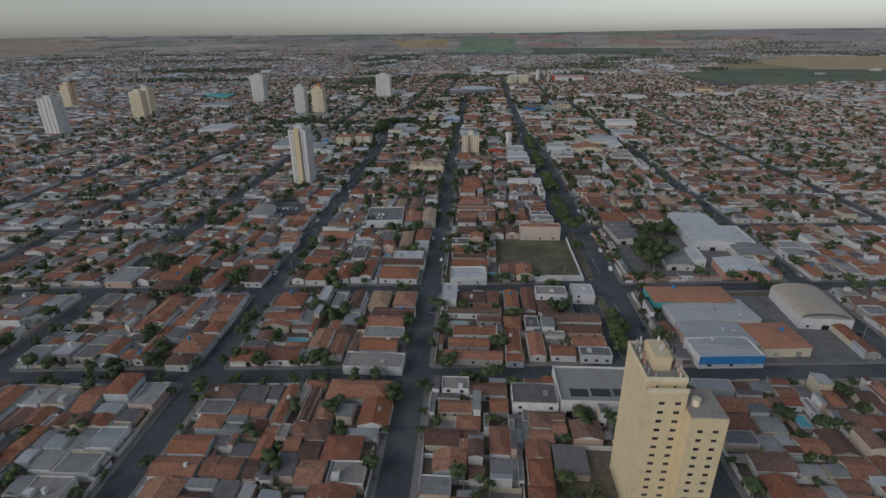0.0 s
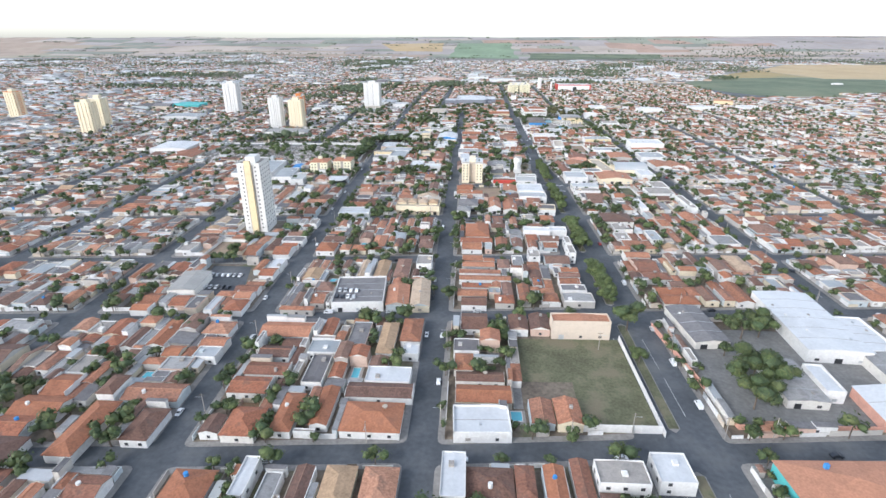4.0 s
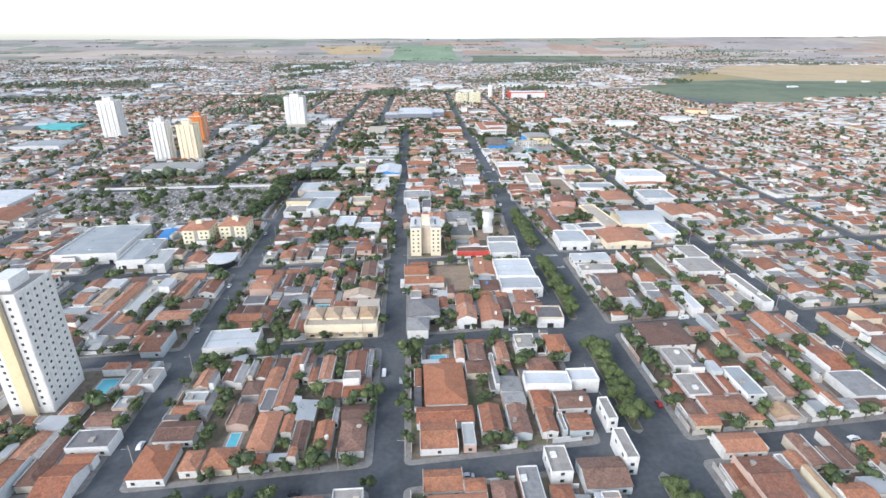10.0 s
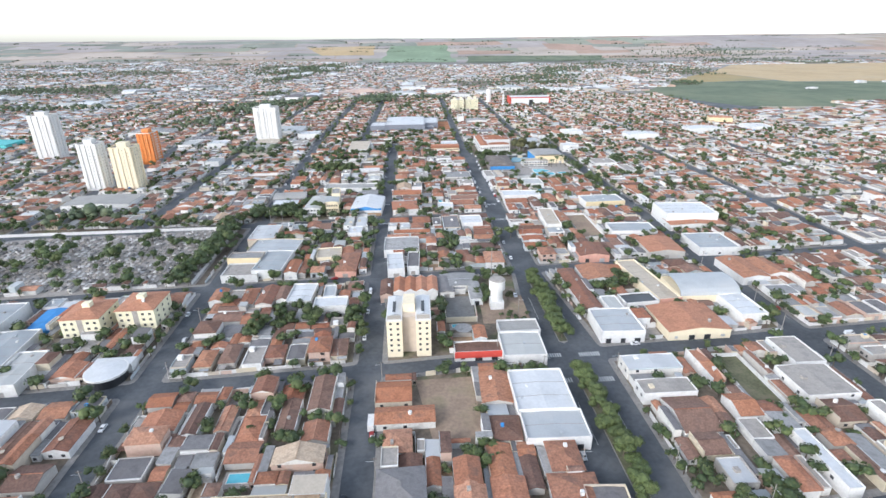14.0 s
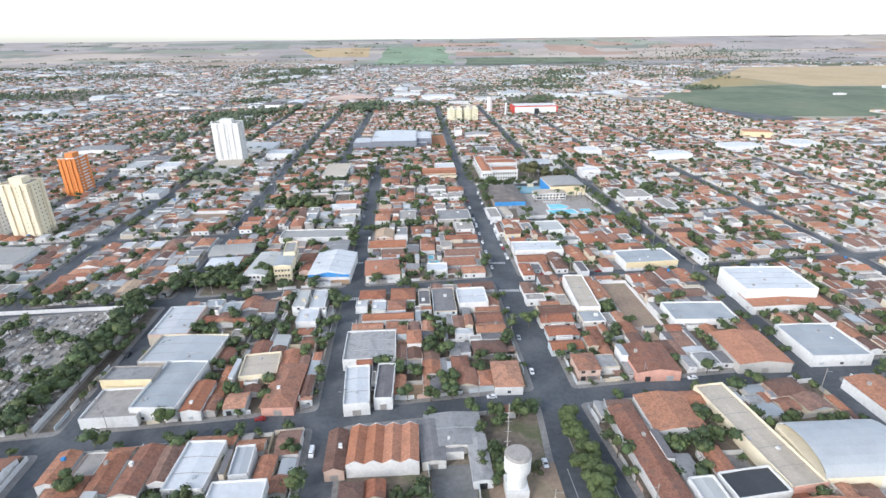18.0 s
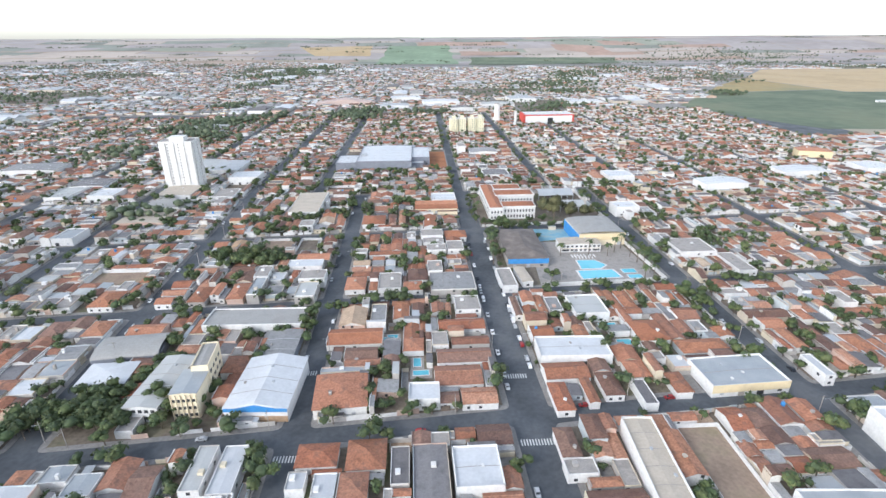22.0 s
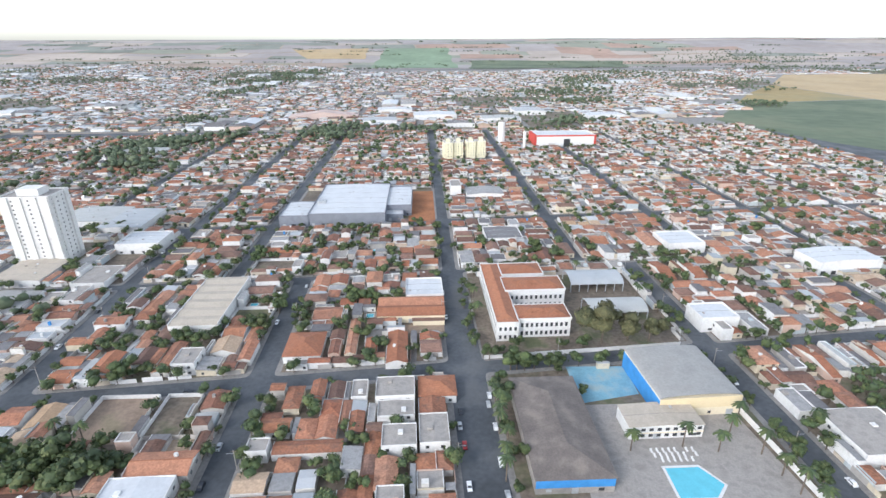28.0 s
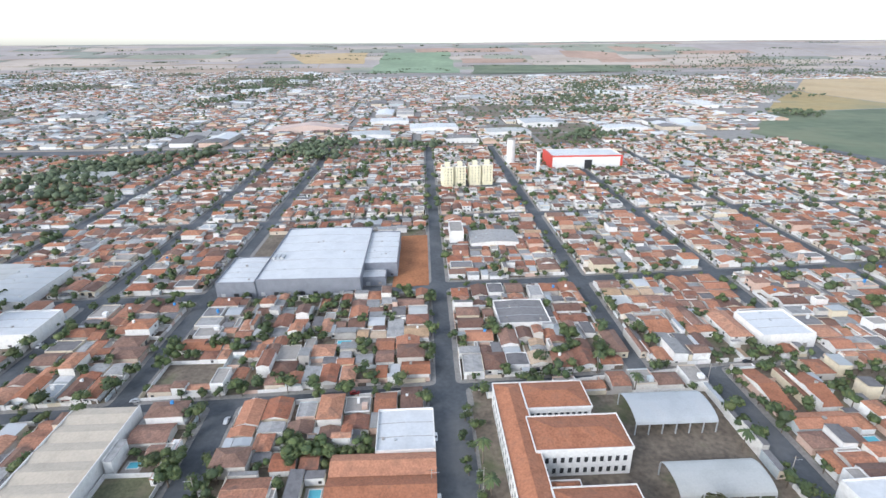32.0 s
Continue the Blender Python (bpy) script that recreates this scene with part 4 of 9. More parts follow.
hall("low_shed", "low shed with a grey stained roof", 117.9, 301.3, -1.3, 15.6, 28.3, 4.0, "fibro", "wall", 0.6, "gable", "shed")
clear(110, 126, 287, 315)
hall("old_house", "long old house with a grey fibre cement roof", 96.5, 344.1, 5.2, 16.1, 33.6, 4.0, "fibro", "wall", 1, "gable", "house")
clear(88, 105, 327, 361)
hall("white_office", "small white office with a flat roof", 129.9, 300.5, -2.9, 7.5, 18.2, 5.0, "white_roof", "white", 0.4, "parapet", "building")
clear(126, 134, 291, 310)
hall("orange_hall", "long hall with an orange tile roof and teal walls", 106.7, 245.6, 3.2, 39.8, 16.6, 6.0, "terra_salmon", "white", 2, "hip", "hall", front="teal")
clear(87, 127, 237, 254)
hall("green_hall", "grey-roofed hall with three dark roof panels", 43.9, 166.0, 1.5, 28.5, 21.3, 6.56, "grey_roof", "white", 0.3, "parapet", "hall")
clear(30, 58, 155, 177)
hall("metal_hall", "workshop hall with a pale blue-grey metal roof", 111.9, 231.2, 6.0, 40.2, 19.9, 4.92, "metal", "wall", 1, "gable", "hall")
clear(92, 132, 221, 241)
hall("grey_hall", "workshop hall with a weathered metal roof", 106.5, 209.4, 2.4, 29.1, 18.5, 4.92, "metal", "wall", 1, "gable", "hall")
clear(92, 121, 200, 219)
hall("blue_hall", "metal-roofed hall with bright blue walls", 104.9, 197.4, 4.9, 27.5, 15.0, 5.0, "metal", "white", 0.6, "parapet", "hall", front="blue")
clear(91, 119, 190, 205)
hall("orange_house", "corner house with an orange tile roof", 132.0, 209.6, 6.0, 20.9, 20.0, 5.0, "terra_salmon", "cream", 1.8, "hip", "house")
clear(122, 142, 200, 220)
hall("vault_hall", "pale barrel-roofed hall beside the workshops", 163.5, 239.8, -3.0, 23.3, 31.8, 6.0, "beige_roof", "white", 3, "vault", "hall")
clear(152, 175, 224, 256)
hall("beige_building", "tall beige building with a blank wall and tile roof", 39.0, 335.3, 1.8, 27.2, 8.0, 9.0, "terra_new", "plaster_beige", 1.0, "parapet", "building")
clear(25, 53, 331, 339)
hall("white_deck_house", "house with a large flat white roof", -7.6, 268.2, 3.6, 20.6, 14.5, 4.0, "white_roof", "white", 0.2, "parapet", "house")
clear(-18, 3, 261, 275)
hall("small_house", "small gabled house with a red tile roof", 10.2, 338.8, 1.0, 8.6, 13.5, 4.0, "terra", "wall", 1.5, "gable", "house")
clear(6, 15, 332, 346)
hall("small_house", "small gabled house with a red tile roof", 20.4, 339.8, 0.1, 9.0, 14.1, 4.0, "terra", "wall", 1.5, "gable", "house")
clear(16, 25, 333, 347)
hall("corner_house", "house with a clay tile roof beside the grass lot", 24.4, 275.1, 1.8, 9.1, 13.6, 4.0, "terra", "cream", 1.6, "gable", "house")
clear(20, 29, 268, 282)
hall("parking_building", "white building with a rooftop car park", -73.4, 365.9, 6.0, 26.8, 30.8, 4.92, "fibro", "white", 0.06, "parapet", "building")
clear(-87, -60, 351, 381)
hall("tile_house", "long house with an orange tile roof", -52.3, 363.8, 5.0, 11.7, 22.9, 4.0, "terra_new", "wall", 1.6, "gable", "house")
clear(-58, -46, 352, 375)
hall("tile_house", "long house with a tan tile roof", -40.4, 367.1, 3.7, 9.8, 30.3, 4.0, "terra_tan", "wall", 1.6, "gable", "house")
clear(-45, -36, 352, 382)
hall("lot_canopy", "shed with a pale metal roof by the car lot", -172.2, 371.0, 6.0, 14.7, 24.4, 5.0, "grey_roof", "wall", 0.8, "gable", "shed")
clear(-180, -165, 359, 383)
terrace = hall("tan_apartments", "two-storey terrace with a row of tan hipped roofs", -58.6, 519.1, -0.2, 35.0, 17.9, 6.4, "beige_roof", "cream", .2, "parapet", "building")
for k in range(4):
    a = -13.2 + k * 8.4
    terrace.part("upper_wall", Shape().box(terrace.p, a - 3.2, a + 3.2, -2.5, 6.5, 6.5, 8.2), "cream")
    terrace.part("hipped_roof", Shape().hip(terrace.p, a - 3.9, a + 3.9, -3.4, 7.4, 8.2, 1.7), "terra_tan")
    terrace.part("awning", Shape().box(terrace.p, a - 3.4, a + 3.4, -10.6, -8.98, 3.1, 3.3), "terra_tan")
terrace.part("rear_block", Shape().box(terrace.p, 6.0, 17.0, 7.8, 15.5, 0, 8.2), "white")
terrace.part("rear_roof", Shape().box(terrace.p, 6.2, 16.8, 8.0, 15.3, 8.2, 8.35), "beige_roof")
clear(-54, -41, 526, 536)
clear(-76, -41, 510, 528)
hall("white_shop", "low white shop with a flat pale roof", -108.1, 504.7, 5.1, 23.8, 15.9, 4.0, "white_roof", "white", 0.4, "parapet", "shop")
clear(-120, -96, 497, 513)
hall("white_house", "white two-storey house with a flat roof", 31.4, 465.6, -3.0, 18.7, 8.6, 5.74, "white_roof", "white", 0.3, "parapet", "house")
clear(22, 41, 461, 470)
hall("white_house", "white two-storey house with a flat roof", 46.4, 467.3, 1.1, 11.9, 8.0, 5.74, "white_roof", "white", 0.3, "parapet", "house")
clear(40, 52, 463, 471)
yellow_block("yellow_apartments", "pale yellow apartment block with a red tile roof", -175.3, 642.0, 3.1, 17.9, 19.8, 13.0, "terra_new", "pale_yellow", 2.2, "hip", "apartments")
clear(-184, -166, 632, 652)
yellow_block("yellow_apartments", "pale yellow apartment block with a red tile roof", -152.7, 649.4, 1.8, 18.2, 19.8, 13.0, "terra_new", "pale_yellow", 2.2, "hip", "apartments")
clear(-162, -144, 639, 659)
hall("market_hall", "supermarket hall with a wide grey metal roof", -238.0, 634.0, 4.0, 40, 56, 6.5, "metal", "white", 1, "parapet", "hall")
clear(-260, -216, 605, 664)
hall("market_hall", "market hall with a grey roof and skylights", -204.2, 617.0, 6.0, 19.0, 38.0, 5.2, "metal", "white", 1, "parapet", "hall")
clear(-216, -194, 597, 637)
hall("market_shop", "long shop with a pale grey metal roof", -186.0, 604.0, 4.5, 12.5, 26, 5.0, "metal", "white", 0.5, "parapet", "shop")
clear(-191, -180, 587, 615)
hall("blue_canopy", "bright blue canopy roof beside the market", -201.9, 649.1, 6.0, 11.8, 23.1, 4.0, "blue", "blue", 0.8, "gable", "canopy")
clear(-208, -196, 638, 661)
shop = Thing("corner_store", -147.0, 601.0, "round-fronted corner store with a white roof and dark glass", "shop")
shop.part("glass_front", drum(-147.0, 601.0, 7.6, 7.6, 0, 4.3, 24), "dark", "dark glazed shop front")
shop.part("canopy", drum(-147.0, 601.0, 8.6, 8.6, 4.3, 5.2, 24), "white", "white rounded fascia")
shop.part("roof", drum(-147.0, 601.0, 8.2, 1.0, 5.2, 6.0, 24), "white_roof")
shop.part("rear_wall", Shape().box(plan(-147.0, 601.0, 3), -8.5, 8.5, 4, 10, 0, 4.8), "white")
shop.part("rear_roof", Shape().box(plan(-147.0, 601.0, 3), -8.3, 8.3, 4.2, 9.8, 4.8, 4.95), "white_roof")
clear(-155, -140, 596, 608)
hall("white_hall", "hall with a broad white sheet roof", 36.0, 575.3, -0.1, 22.4, 25.1, 5.74, "white_roof", "white", 0.6, "parapet", "hall")
clear(25, 47, 563, 588)
hall("grey_store", "store with pale grey metal roofs", 36.9, 555.7, -0.8, 23.1, 15.1, 5.0, "metal", "white", 0.5, "parapet", "shop")
clear(25, 49, 548, 563)
hall("tile_house", "house with an orange tile roof behind high walls", 18.7, 580.4, -2.2, 11.9, 19.6, 4.0, "terra", "wall", 1.4, "gable", "house")
clear(13, 25, 571, 590)
hall("tile_house", "house with a dark red tile roof", 18.6, 556.5, -2.2, 11.5, 12.1, 4.0, "terra", "wall", 1.4, "hip", "house")
clear(13, 24, 550, 563)
hall("grey_villa", "white villa with grey hipped roofs", -21.3, 513.4, -2.0, 10.1, 11.2, 5.0, "fibro", "white", 2.2, "hip", "house")
clear(-26, -16, 508, 519)
hall("grey_villa", "white villa with grey hipped roofs", -18.4, 529.3, 2.6, 15.0, 17.1, 5.5, "fibro", "white", 2.4, "hip", "house")
clear(-26, -11, 521, 538)
hall("church", "small white chapel with a tile roof", 3.1, 522.5, -0.5, 9.7, 13.9, 5.74, "terra", "white", 2.2, "gable", "church")
clear(-2, 8, 516, 529)
hall("tile_house", "long house with a brown tile roof", 15.8, 524.6, -0.0, 10.9, 17.8, 4.0, "terra", "wall", 1.4, "gable", "house")
clear(10, 21, 516, 534)
hall("corner_store", "grey-roofed corner building with plain walls", 45.1, 521.1, -2.6, 13.3, 12.4, 4.92, "fibro", "wall", 0.4, "parapet", "shop")
clear(38, 52, 515, 527)
hall("tile_house", "house with an orange hipped tile roof", 36.3, 527.4, -1.1, 14.9, 11.7, 4.5, "terra", "white", 1.6, "hip", "house")
clear(29, 44, 522, 533)
hall("tile_house", "house with an orange hipped tile roof", 36.5, 541.6, -0.5, 10.3, 13.3, 4.5, "terra", "white", 1.6, "hip", "house")
clear(31, 42, 535, 548)
hall("red_store", "store with a bright red street wall", 14.8, 609.4, 0.7, 21.8, 9.1, 4.0, "terra", "white", 0.5, "parapet", "shop", front="red")
clear(4, 26, 605, 614)
hall("corner_store", "corner store with a blue-grey metal roof", 35.2, 609.3, -0.7, 19.4, 19.8, 5.0, "metal", "white", 0.5, "parapet", "shop")
clear(26, 45, 599, 619)
clear(1, 20, 625, 670)
hall("grey_shed", "low shed with grey fibre cement sheets behind the factory", 11.5, 681.5, 1, 21, 17, 4, "fibro", "wall", .9, "gable", "shed")
clear(0, 23, 672, 691)
hall("garden_house", "low white house with a flat grey roof in a garden", 37, 628, 1, 20, 11, 3.4, "grey_roof", "white", .2, "parapet", "house")
hall("yellow_store", "store with a yellow parapet and grey roof", -122.7, 720.5, -2.1, 21.4, 10.0, 6.56, "fibro", "concrete", 0.6, "parapet", "shop", front="yellow")
clear(-133, -112, 715, 725)
hall("filling_canopy", "flat concrete canopy of a corner garage", -120.3, 704.3, 1.2, 21.6, 18.5, 4.0, "concrete", "white", 0.2, "parapet", "canopy")
clear(-131, -110, 695, 713)
hall("sheet_hall", "hall with a light blue-white metal roof", -103.6, 713.6, -3.0, 18.2, 31.7, 5.74, "metal", "white", 0.5, "parapet", "hall")
clear(-113, -94, 698, 729)
hall("tile_strip", "narrow house with an orange tile roof", -90.0, 706.2, 0.5, 7.7, 18.7, 5.0, "terra_new", "white", 1, "gable", "house")
clear(-94, -86, 697, 716)
hall("blue_grey_hall", "wide hall with a blue-grey sheet roof", -109.2, 741.7, -2.9, 32.8, 22.8, 4.92, "metal", "wall", 0.8, "parapet", "hall")
clear(-126, -93, 730, 753)
hall("blue_grey_hall", "hall with a blue-grey sheet roof", -123.1, 768.4, 1.5, 18.7, 29.1, 4.92, "metal", "wall", 0.8, "parapet", "hall")
clear(-132, -114, 754, 783)
hall("corner_house", "salmon corner house with a brown tile roof", -56.5, 712.2, -1.4, 12.6, 28.6, 4.5, "terra", "pink", 1.6, "hip", "house")
clear(-63, -50, 698, 727)
hall("tan_store", "store with a beige sheet roof", -70.7, 726.7, 6.0, 16.0, 16.9, 4.5, "beige_roof", "cream", 0.4, "parapet", "shop")
clear(-79, -63, 718, 735)
hall("white_hall", "long hall with a white sheet roof", -76.7, 668.5, -1.6, 13.5, 21.7, 4.92, "white_roof", "white", 0.6, "parapet", "hall")
clear(-83, -70, 658, 679)
hall("white_box", "white box-shaped building with a flat roof", -58.5, 653.3, 1.7, 17.5, 10.9, 6.56, "white_roof", "white", 0.3, "parapet", "building")
clear(-67, -50, 648, 659)
hall("sheet_shop", "narrow shop with a pale metal roof", -61.4, 669.3, 4.2, 6.5, 13.6, 5.0, "metal", "white", 0.4, "parapet", "shop")
clear(-65, -58, 663, 676)
hall("tile_house", "house with a brown tile roof", -123.3, 671.1, 2.5, 7.5, 14.7, 4.0, "terra", "white", 1.3, "gable", "house")
clear(-127, -120, 664, 678)
hall("tile_house", "house with a brown tile roof", -105.8, 667.1, 2.9, 7.4, 16.2, 4.0, "terra", "white", 1.3, "gable", "house")
clear(-110, -102, 659, 675)
hall("tile_house", "long house with an orange tile roof", -95.6, 668.2, -0.2, 8.8, 21.5, 4.5, "terra", "wall", 1.5, "gable", "house")
clear(-100, -91, 657, 679)
hall("tile_house", "house with an orange tile roof", -87.2, 670.2, 3.8, 6.6, 16.6, 4.5, "terra", "white", 1.5, "gable", "house")
clear(-90, -84, 662, 679)
hall("tile_house", "long house with an orange tile roof", -30.1, 673.1, 1.6, 6.7, 19.1, 4.5, "terra", "wall", 1.5, "gable", "house")
clear(-33, -27, 664, 683)
hall("white_hall", "store with a white flat sheet roof", -26.4, 708.9, 4.1, 10.4, 25.8, 4.92, "white_roof", "white", 0.5, "parapet", "shop")
clear(-32, -21, 696, 722)
hall("grey_store", "store with a grey crossed roof frame", -14.9, 710.8, -1.4, 7.5, 23.8, 4.92, "fibro", "white", 0.5, "parapet", "shop")
clear(-19, -11, 699, 723)
hall("corner_house", "white corner house with a tile roof", 36.9, 713.5, -1.4, 11.6, 17.6, 4.5, "terra", "white", 1.6, "hip", "house")
clear(31, 43, 705, 722)
hall("grey_shed", "shed with grey fibre cement roofs", 3.4, 676.6, 3.5, 8.3, 20.5, 4.0, "fibro", "wall", 0.8, "gable", "shed")
clear(-1, 8, 666, 687)
hall("grey_shed", "shed with grey fibre cement roofs", 19.7, 667.5, 1.1, 6.5, 20.8, 4.0, "fibro", "wall", 0.6, "gable", "shed")
clear(16, 23, 657, 678)
hall("tile_warehouse", "long warehouse with an orange tile roof along the avenue", 78.1, 664.1, 2.7, 9.9, 48.6, 4.92, "terra", "white", 1.6, "gable", "warehouse")
clear(73, 83, 640, 688)
hall("tile_warehouse", "warehouse with a brown tile roof", 94.9, 685.1, 0.6, 19.6, 20.5, 4.92, "terra", "white", 1.4, "gable", "warehouse")
clear(85, 105, 675, 695)
hall("shop_strip", "long strip of shops with beige sheet roofs", 120.4, 673.1, 6.0, 12.7, 52.4, 4.92, "beige_roof", "cream", 0.4, "parapet", "shops", front="pink")
clear(114, 127, 647, 699)
hall("big_vault", "market hall with a broad pale grey barrel roof", 145.9, 661.3, 89.5, 24.9, 33.1, 6.0, "metal", "cream", 5, "vault", "hall")
clear(129, 162, 649, 674)
hall("white_store", "store with white-grey roof panels and a red sign", 85.4, 626.3, -0.9, 21.0, 22.6, 5.74, "metal", "white", 0.5, "parapet", "shop")
clear(75, 96, 615, 638)
hall("white_store", "store wing with a pale metal roof", 90.6, 642.2, 2.6, 8.6, 21.1, 4.92, "metal", "white", 0.5, "parapet", "shop")
clear(86, 95, 632, 653)
hall("tile_hall", "wide hall with an orange-brown tile roof", 122.8, 628.8, 1.3, 31.0, 26.0, 4.92, "terra_new", "cream", 1.8, "gable", "hall")
clear(107, 138, 616, 642)
hall("solar_roof", "hall roof covered by dark glass panels", 106.1, 649.5, 6.0, 18.7, 10.8, 4.92, "dark", "white", 0.3, "parapet", "hall")
clear(97, 115, 644, 655)
hall("white_workshop", "white workshop with pale roof panels", 156.4, 638.0, 1.6, 14.2, 22.3, 5.74, "white_roof", "white", 0.6, "parapet", "hall")
clear(149, 163, 627, 649)
hall("tile_hall", "row building with a red tile roof", 185.5, 685.8, 2.0, 16.5, 29.7, 5.0, "terra", "white", 1.4, "gable", "building")
clear(177, 194, 671, 701)
hall("tile_hall", "row building with a red tile roof", 201.1, 686.0, 4.5, 13.2, 23.0, 5.0, "terra", "white", 1.4, "gable", "building")
clear(194, 208, 675, 698)
hall("long_store", "long narrow white store with a beige roof", 90.3, 783.7, -3.0, 11.4, 39.2, 6.56, "beige_roof", "white", 0.4, "parapet", "shop")
clear(85, 96, 764, 803)
hall("big_store", "large white store with a flat roof", 197.9, 785.0, -3.0, 39.1, 29.4, 10.0, "white_roof", "white", 0.5, "parapet", "store")
clear(178, 217, 770, 800)
hall("tile_wing", "low wing with an orange tile roof beside the store", 198.5, 769.1, -3.0, 42.1, 15.4, 5.0, "terra_new", "white", 1.2, "gable", "building")
clear(177, 220, 761, 777)
hall("metal_store", "store with a blue-grey metal roof", 188.9, 728.9, -1.2, 27.8, 27.7, 4.92, "metal", "white", 0.6, "parapet", "shop")
clear(175, 203, 715, 743)
hall("tile_shed", "shed with a brown tile roof and sign on its front", 102.6, 720.5, -0.7, 19.3, 21.5, 4.92, "terra", "pink", 1.5, "gable", "shed")
clear(93, 112, 710, 731)
hall("tile_store", "store with an orange tile roof", 151.8, 725.6, -1.5, 23.7, 26.4, 5.0, "terra_new", "wall", 1.5, "gable", "shop")
clear(140, 164, 712, 739)
hall("white_store", "low white store with a metal roof", 145.4, 759.2, -3.0, 32.6, 18.6, 5.0, "metal", "white", 0.4, "parapet", "shop")
clear(129, 162, 750, 769)
hall("grey_store", "store with a dark grey flat roof", -23.1, 738.7, 1.0, 23.6, 24.3, 4.92, "fibro", "white", 0.5, "parapet", "shop")
clear(-35, -11, 727, 751)
hall("white_store", "white corner store with a flat roof", 29.3, 783.6, 1.1, 16.0, 18.0, 5.74, "white_roof", "white", 0.3, "parapet", "shop")
clear(21, 37, 775, 793)
GABLE_HALL = hall("gable_hall", "gabled hall with a white sheet roof and blue front", -53.5, 833.4, -2.3, 25.0, 34.2, 6.56, "white_roof", "white", 2.5, "gable", "hall")
GABLE_HALL.part("gable_band", Shape().prism([GABLE_HALL.p(-12.5, -17.3), GABLE_HALL.p(12.5, -17.3), GABLE_HALL.p(12.5, -17.14), GABLE_HALL.p(-12.5, -17.14)], 5.0, 6.6), "blue", "blue band under the gable")
GABLE_HALL.part("gable_blue", Shape().add([(*GABLE_HALL.p(x, y), z) for y in (-17.3, -17.14) for x, z in ((-8, 6.62), (8, 6.62), (0, 8.3))], [(0, 1, 2), (5, 4, 3), (0, 3, 4, 1), (1, 4, 5, 2), (2, 5, 3, 0)]), "blue")
GABLE_HALL.part("brick_base", Shape().box(GABLE_HALL.p, -12.4, 12.4, -17.28, -17.14, .2, 3.0), "terra_tan", "tan brick base")
clear(-66, -41, 816, 850)
WEST_WING = hall("school_wing", "long school wing with a grey sheet roof", -98.1, 835.9, -3.0, 13.6, 35.1, 7.0, "metal", "white", 0.8, "gable", "school")
clear(-105, -91, 818, 853)
WEST_BLOCK = hall("school_block", "cream school block of three storeys", -82.5, 827.8, 2.6, 10.3, 16.1, 12.0, "metal", "cream", 0.5, "gable", "school")
clear(-88, -77, 820, 836)
STAIR_BLOCK = hall("school_tower_block", "tall cream stair block of the school", -81.7, 843.0, 6.0, 6.9, 18.3, 14.0, "grey_roof", "cream", 0.5, "parapet", "school")
for z in (1.2, 4.6, 8.0):
    for k in range(5):
        WEST_BLOCK.part("window", Shape().box(WEST_BLOCK.p, -4.5 + k * 1.9, -3.4 + k * 1.9, -8.16, -8.06, z, z + 1.3), "dark")
for k in range(6):
    WEST_BLOCK.part("fin", Shape().box(WEST_BLOCK.p, -5.05 + k * 1.9, -4.75 + k * 1.9, -8.6, -8.07, .3, 11.4), "cream")
for z in (2.0, 6.0, 10.0):
    for k in range(4):
        STAIR_BLOCK.part("window", Shape().box(STAIR_BLOCK.p, 3.46, 3.55, -7.6 + k * 4, -5.6 + k * 4, z, z + 1.5), "dark")
for z in (1.4, 4.6):
    for k in range(5):
        WEST_WING.part("window", Shape().box(WEST_WING.p, -5.9 + k * 2.5, -4.4 + k * 2.5, -17.66, -17.56, z, z + 1.4), "dark")
clear(-85, -78, 834, 852)
hall("grey_depot", "long white depot with a grey flat roof", -74.5, 889.2, -0.5, 49.5, 17.0, 5.74, "grey_roof", "white", 0.4, "parapet", "depot")
clear(-99, -50, 882, 897)
hall("vault_shed", "shed with a dark grey barrel roof", -126.8, 867.7, 96.0, 19.5, 29.3, 4.0, "grey_roof", "grey", 2, "vault", "shed")
clear(-141, -112, 858, 877)
hall("white_tent", "white tent-like canopy roof in the school yard", -126.5, 846.1, 3.6, 19.9, 15.9, 4.0, "white_roof", "white", 1.5, "hip", "canopy")
clear(-136, -117, 838, 854)
hall("dark_shed", "shed with a dark grey roof", -55.7, 863.9, -0.5, 15.3, 26.6, 5.0, "fibro", "grey", 0.6, "gable", "shed")
clear(-63, -48, 851, 877)
hall("sign_store", "store with a pale metal roof and coloured sign band", 148.0, 832.7, 3.2, 34.5, 20.4, 4.92, "metal", "white", 0.5, "parapet", "shop", front="yellow")
clear(131, 165, 822, 843)
hall("metal_house", "building with a pale blue metal roof", 100.7, 894.9, 1.6, 18.1, 20.6, 5.0, "metal", "white", 0.4, "parapet", "building")
clear(92, 110, 885, 905)
hall("white_store", "building with a white sheet roof", 81.7, 854.8, -1.4, 33.1, 16.5, 5.0, "white_roof", "white", 0.4, "parapet", "building")
clear(65, 98, 847, 863)
hall("corner_bakery", "corner shop with a broad brown tile roof", -22.5, 828.2, 4.7, 20.9, 22.5, 5.0, "terra", "white", 1.8, "hip", "shop")
clear(-33, -12, 817, 839)
hall("white_store", "small store with a white roof and yellow sign", 11.8, 825.1, -0.2, 12.8, 11.1, 4.92, "white_roof", "white", 0.3, "parapet", "shop")
clear(5, 18, 820, 831)
hall("club_hall", "club hall with a dark weathered hipped roof", 81.2, 983.3, -0.2, 26.6, 54.9, 6.56, "brown_roof", "concrete", 3, "hip", "hall", front="blue")
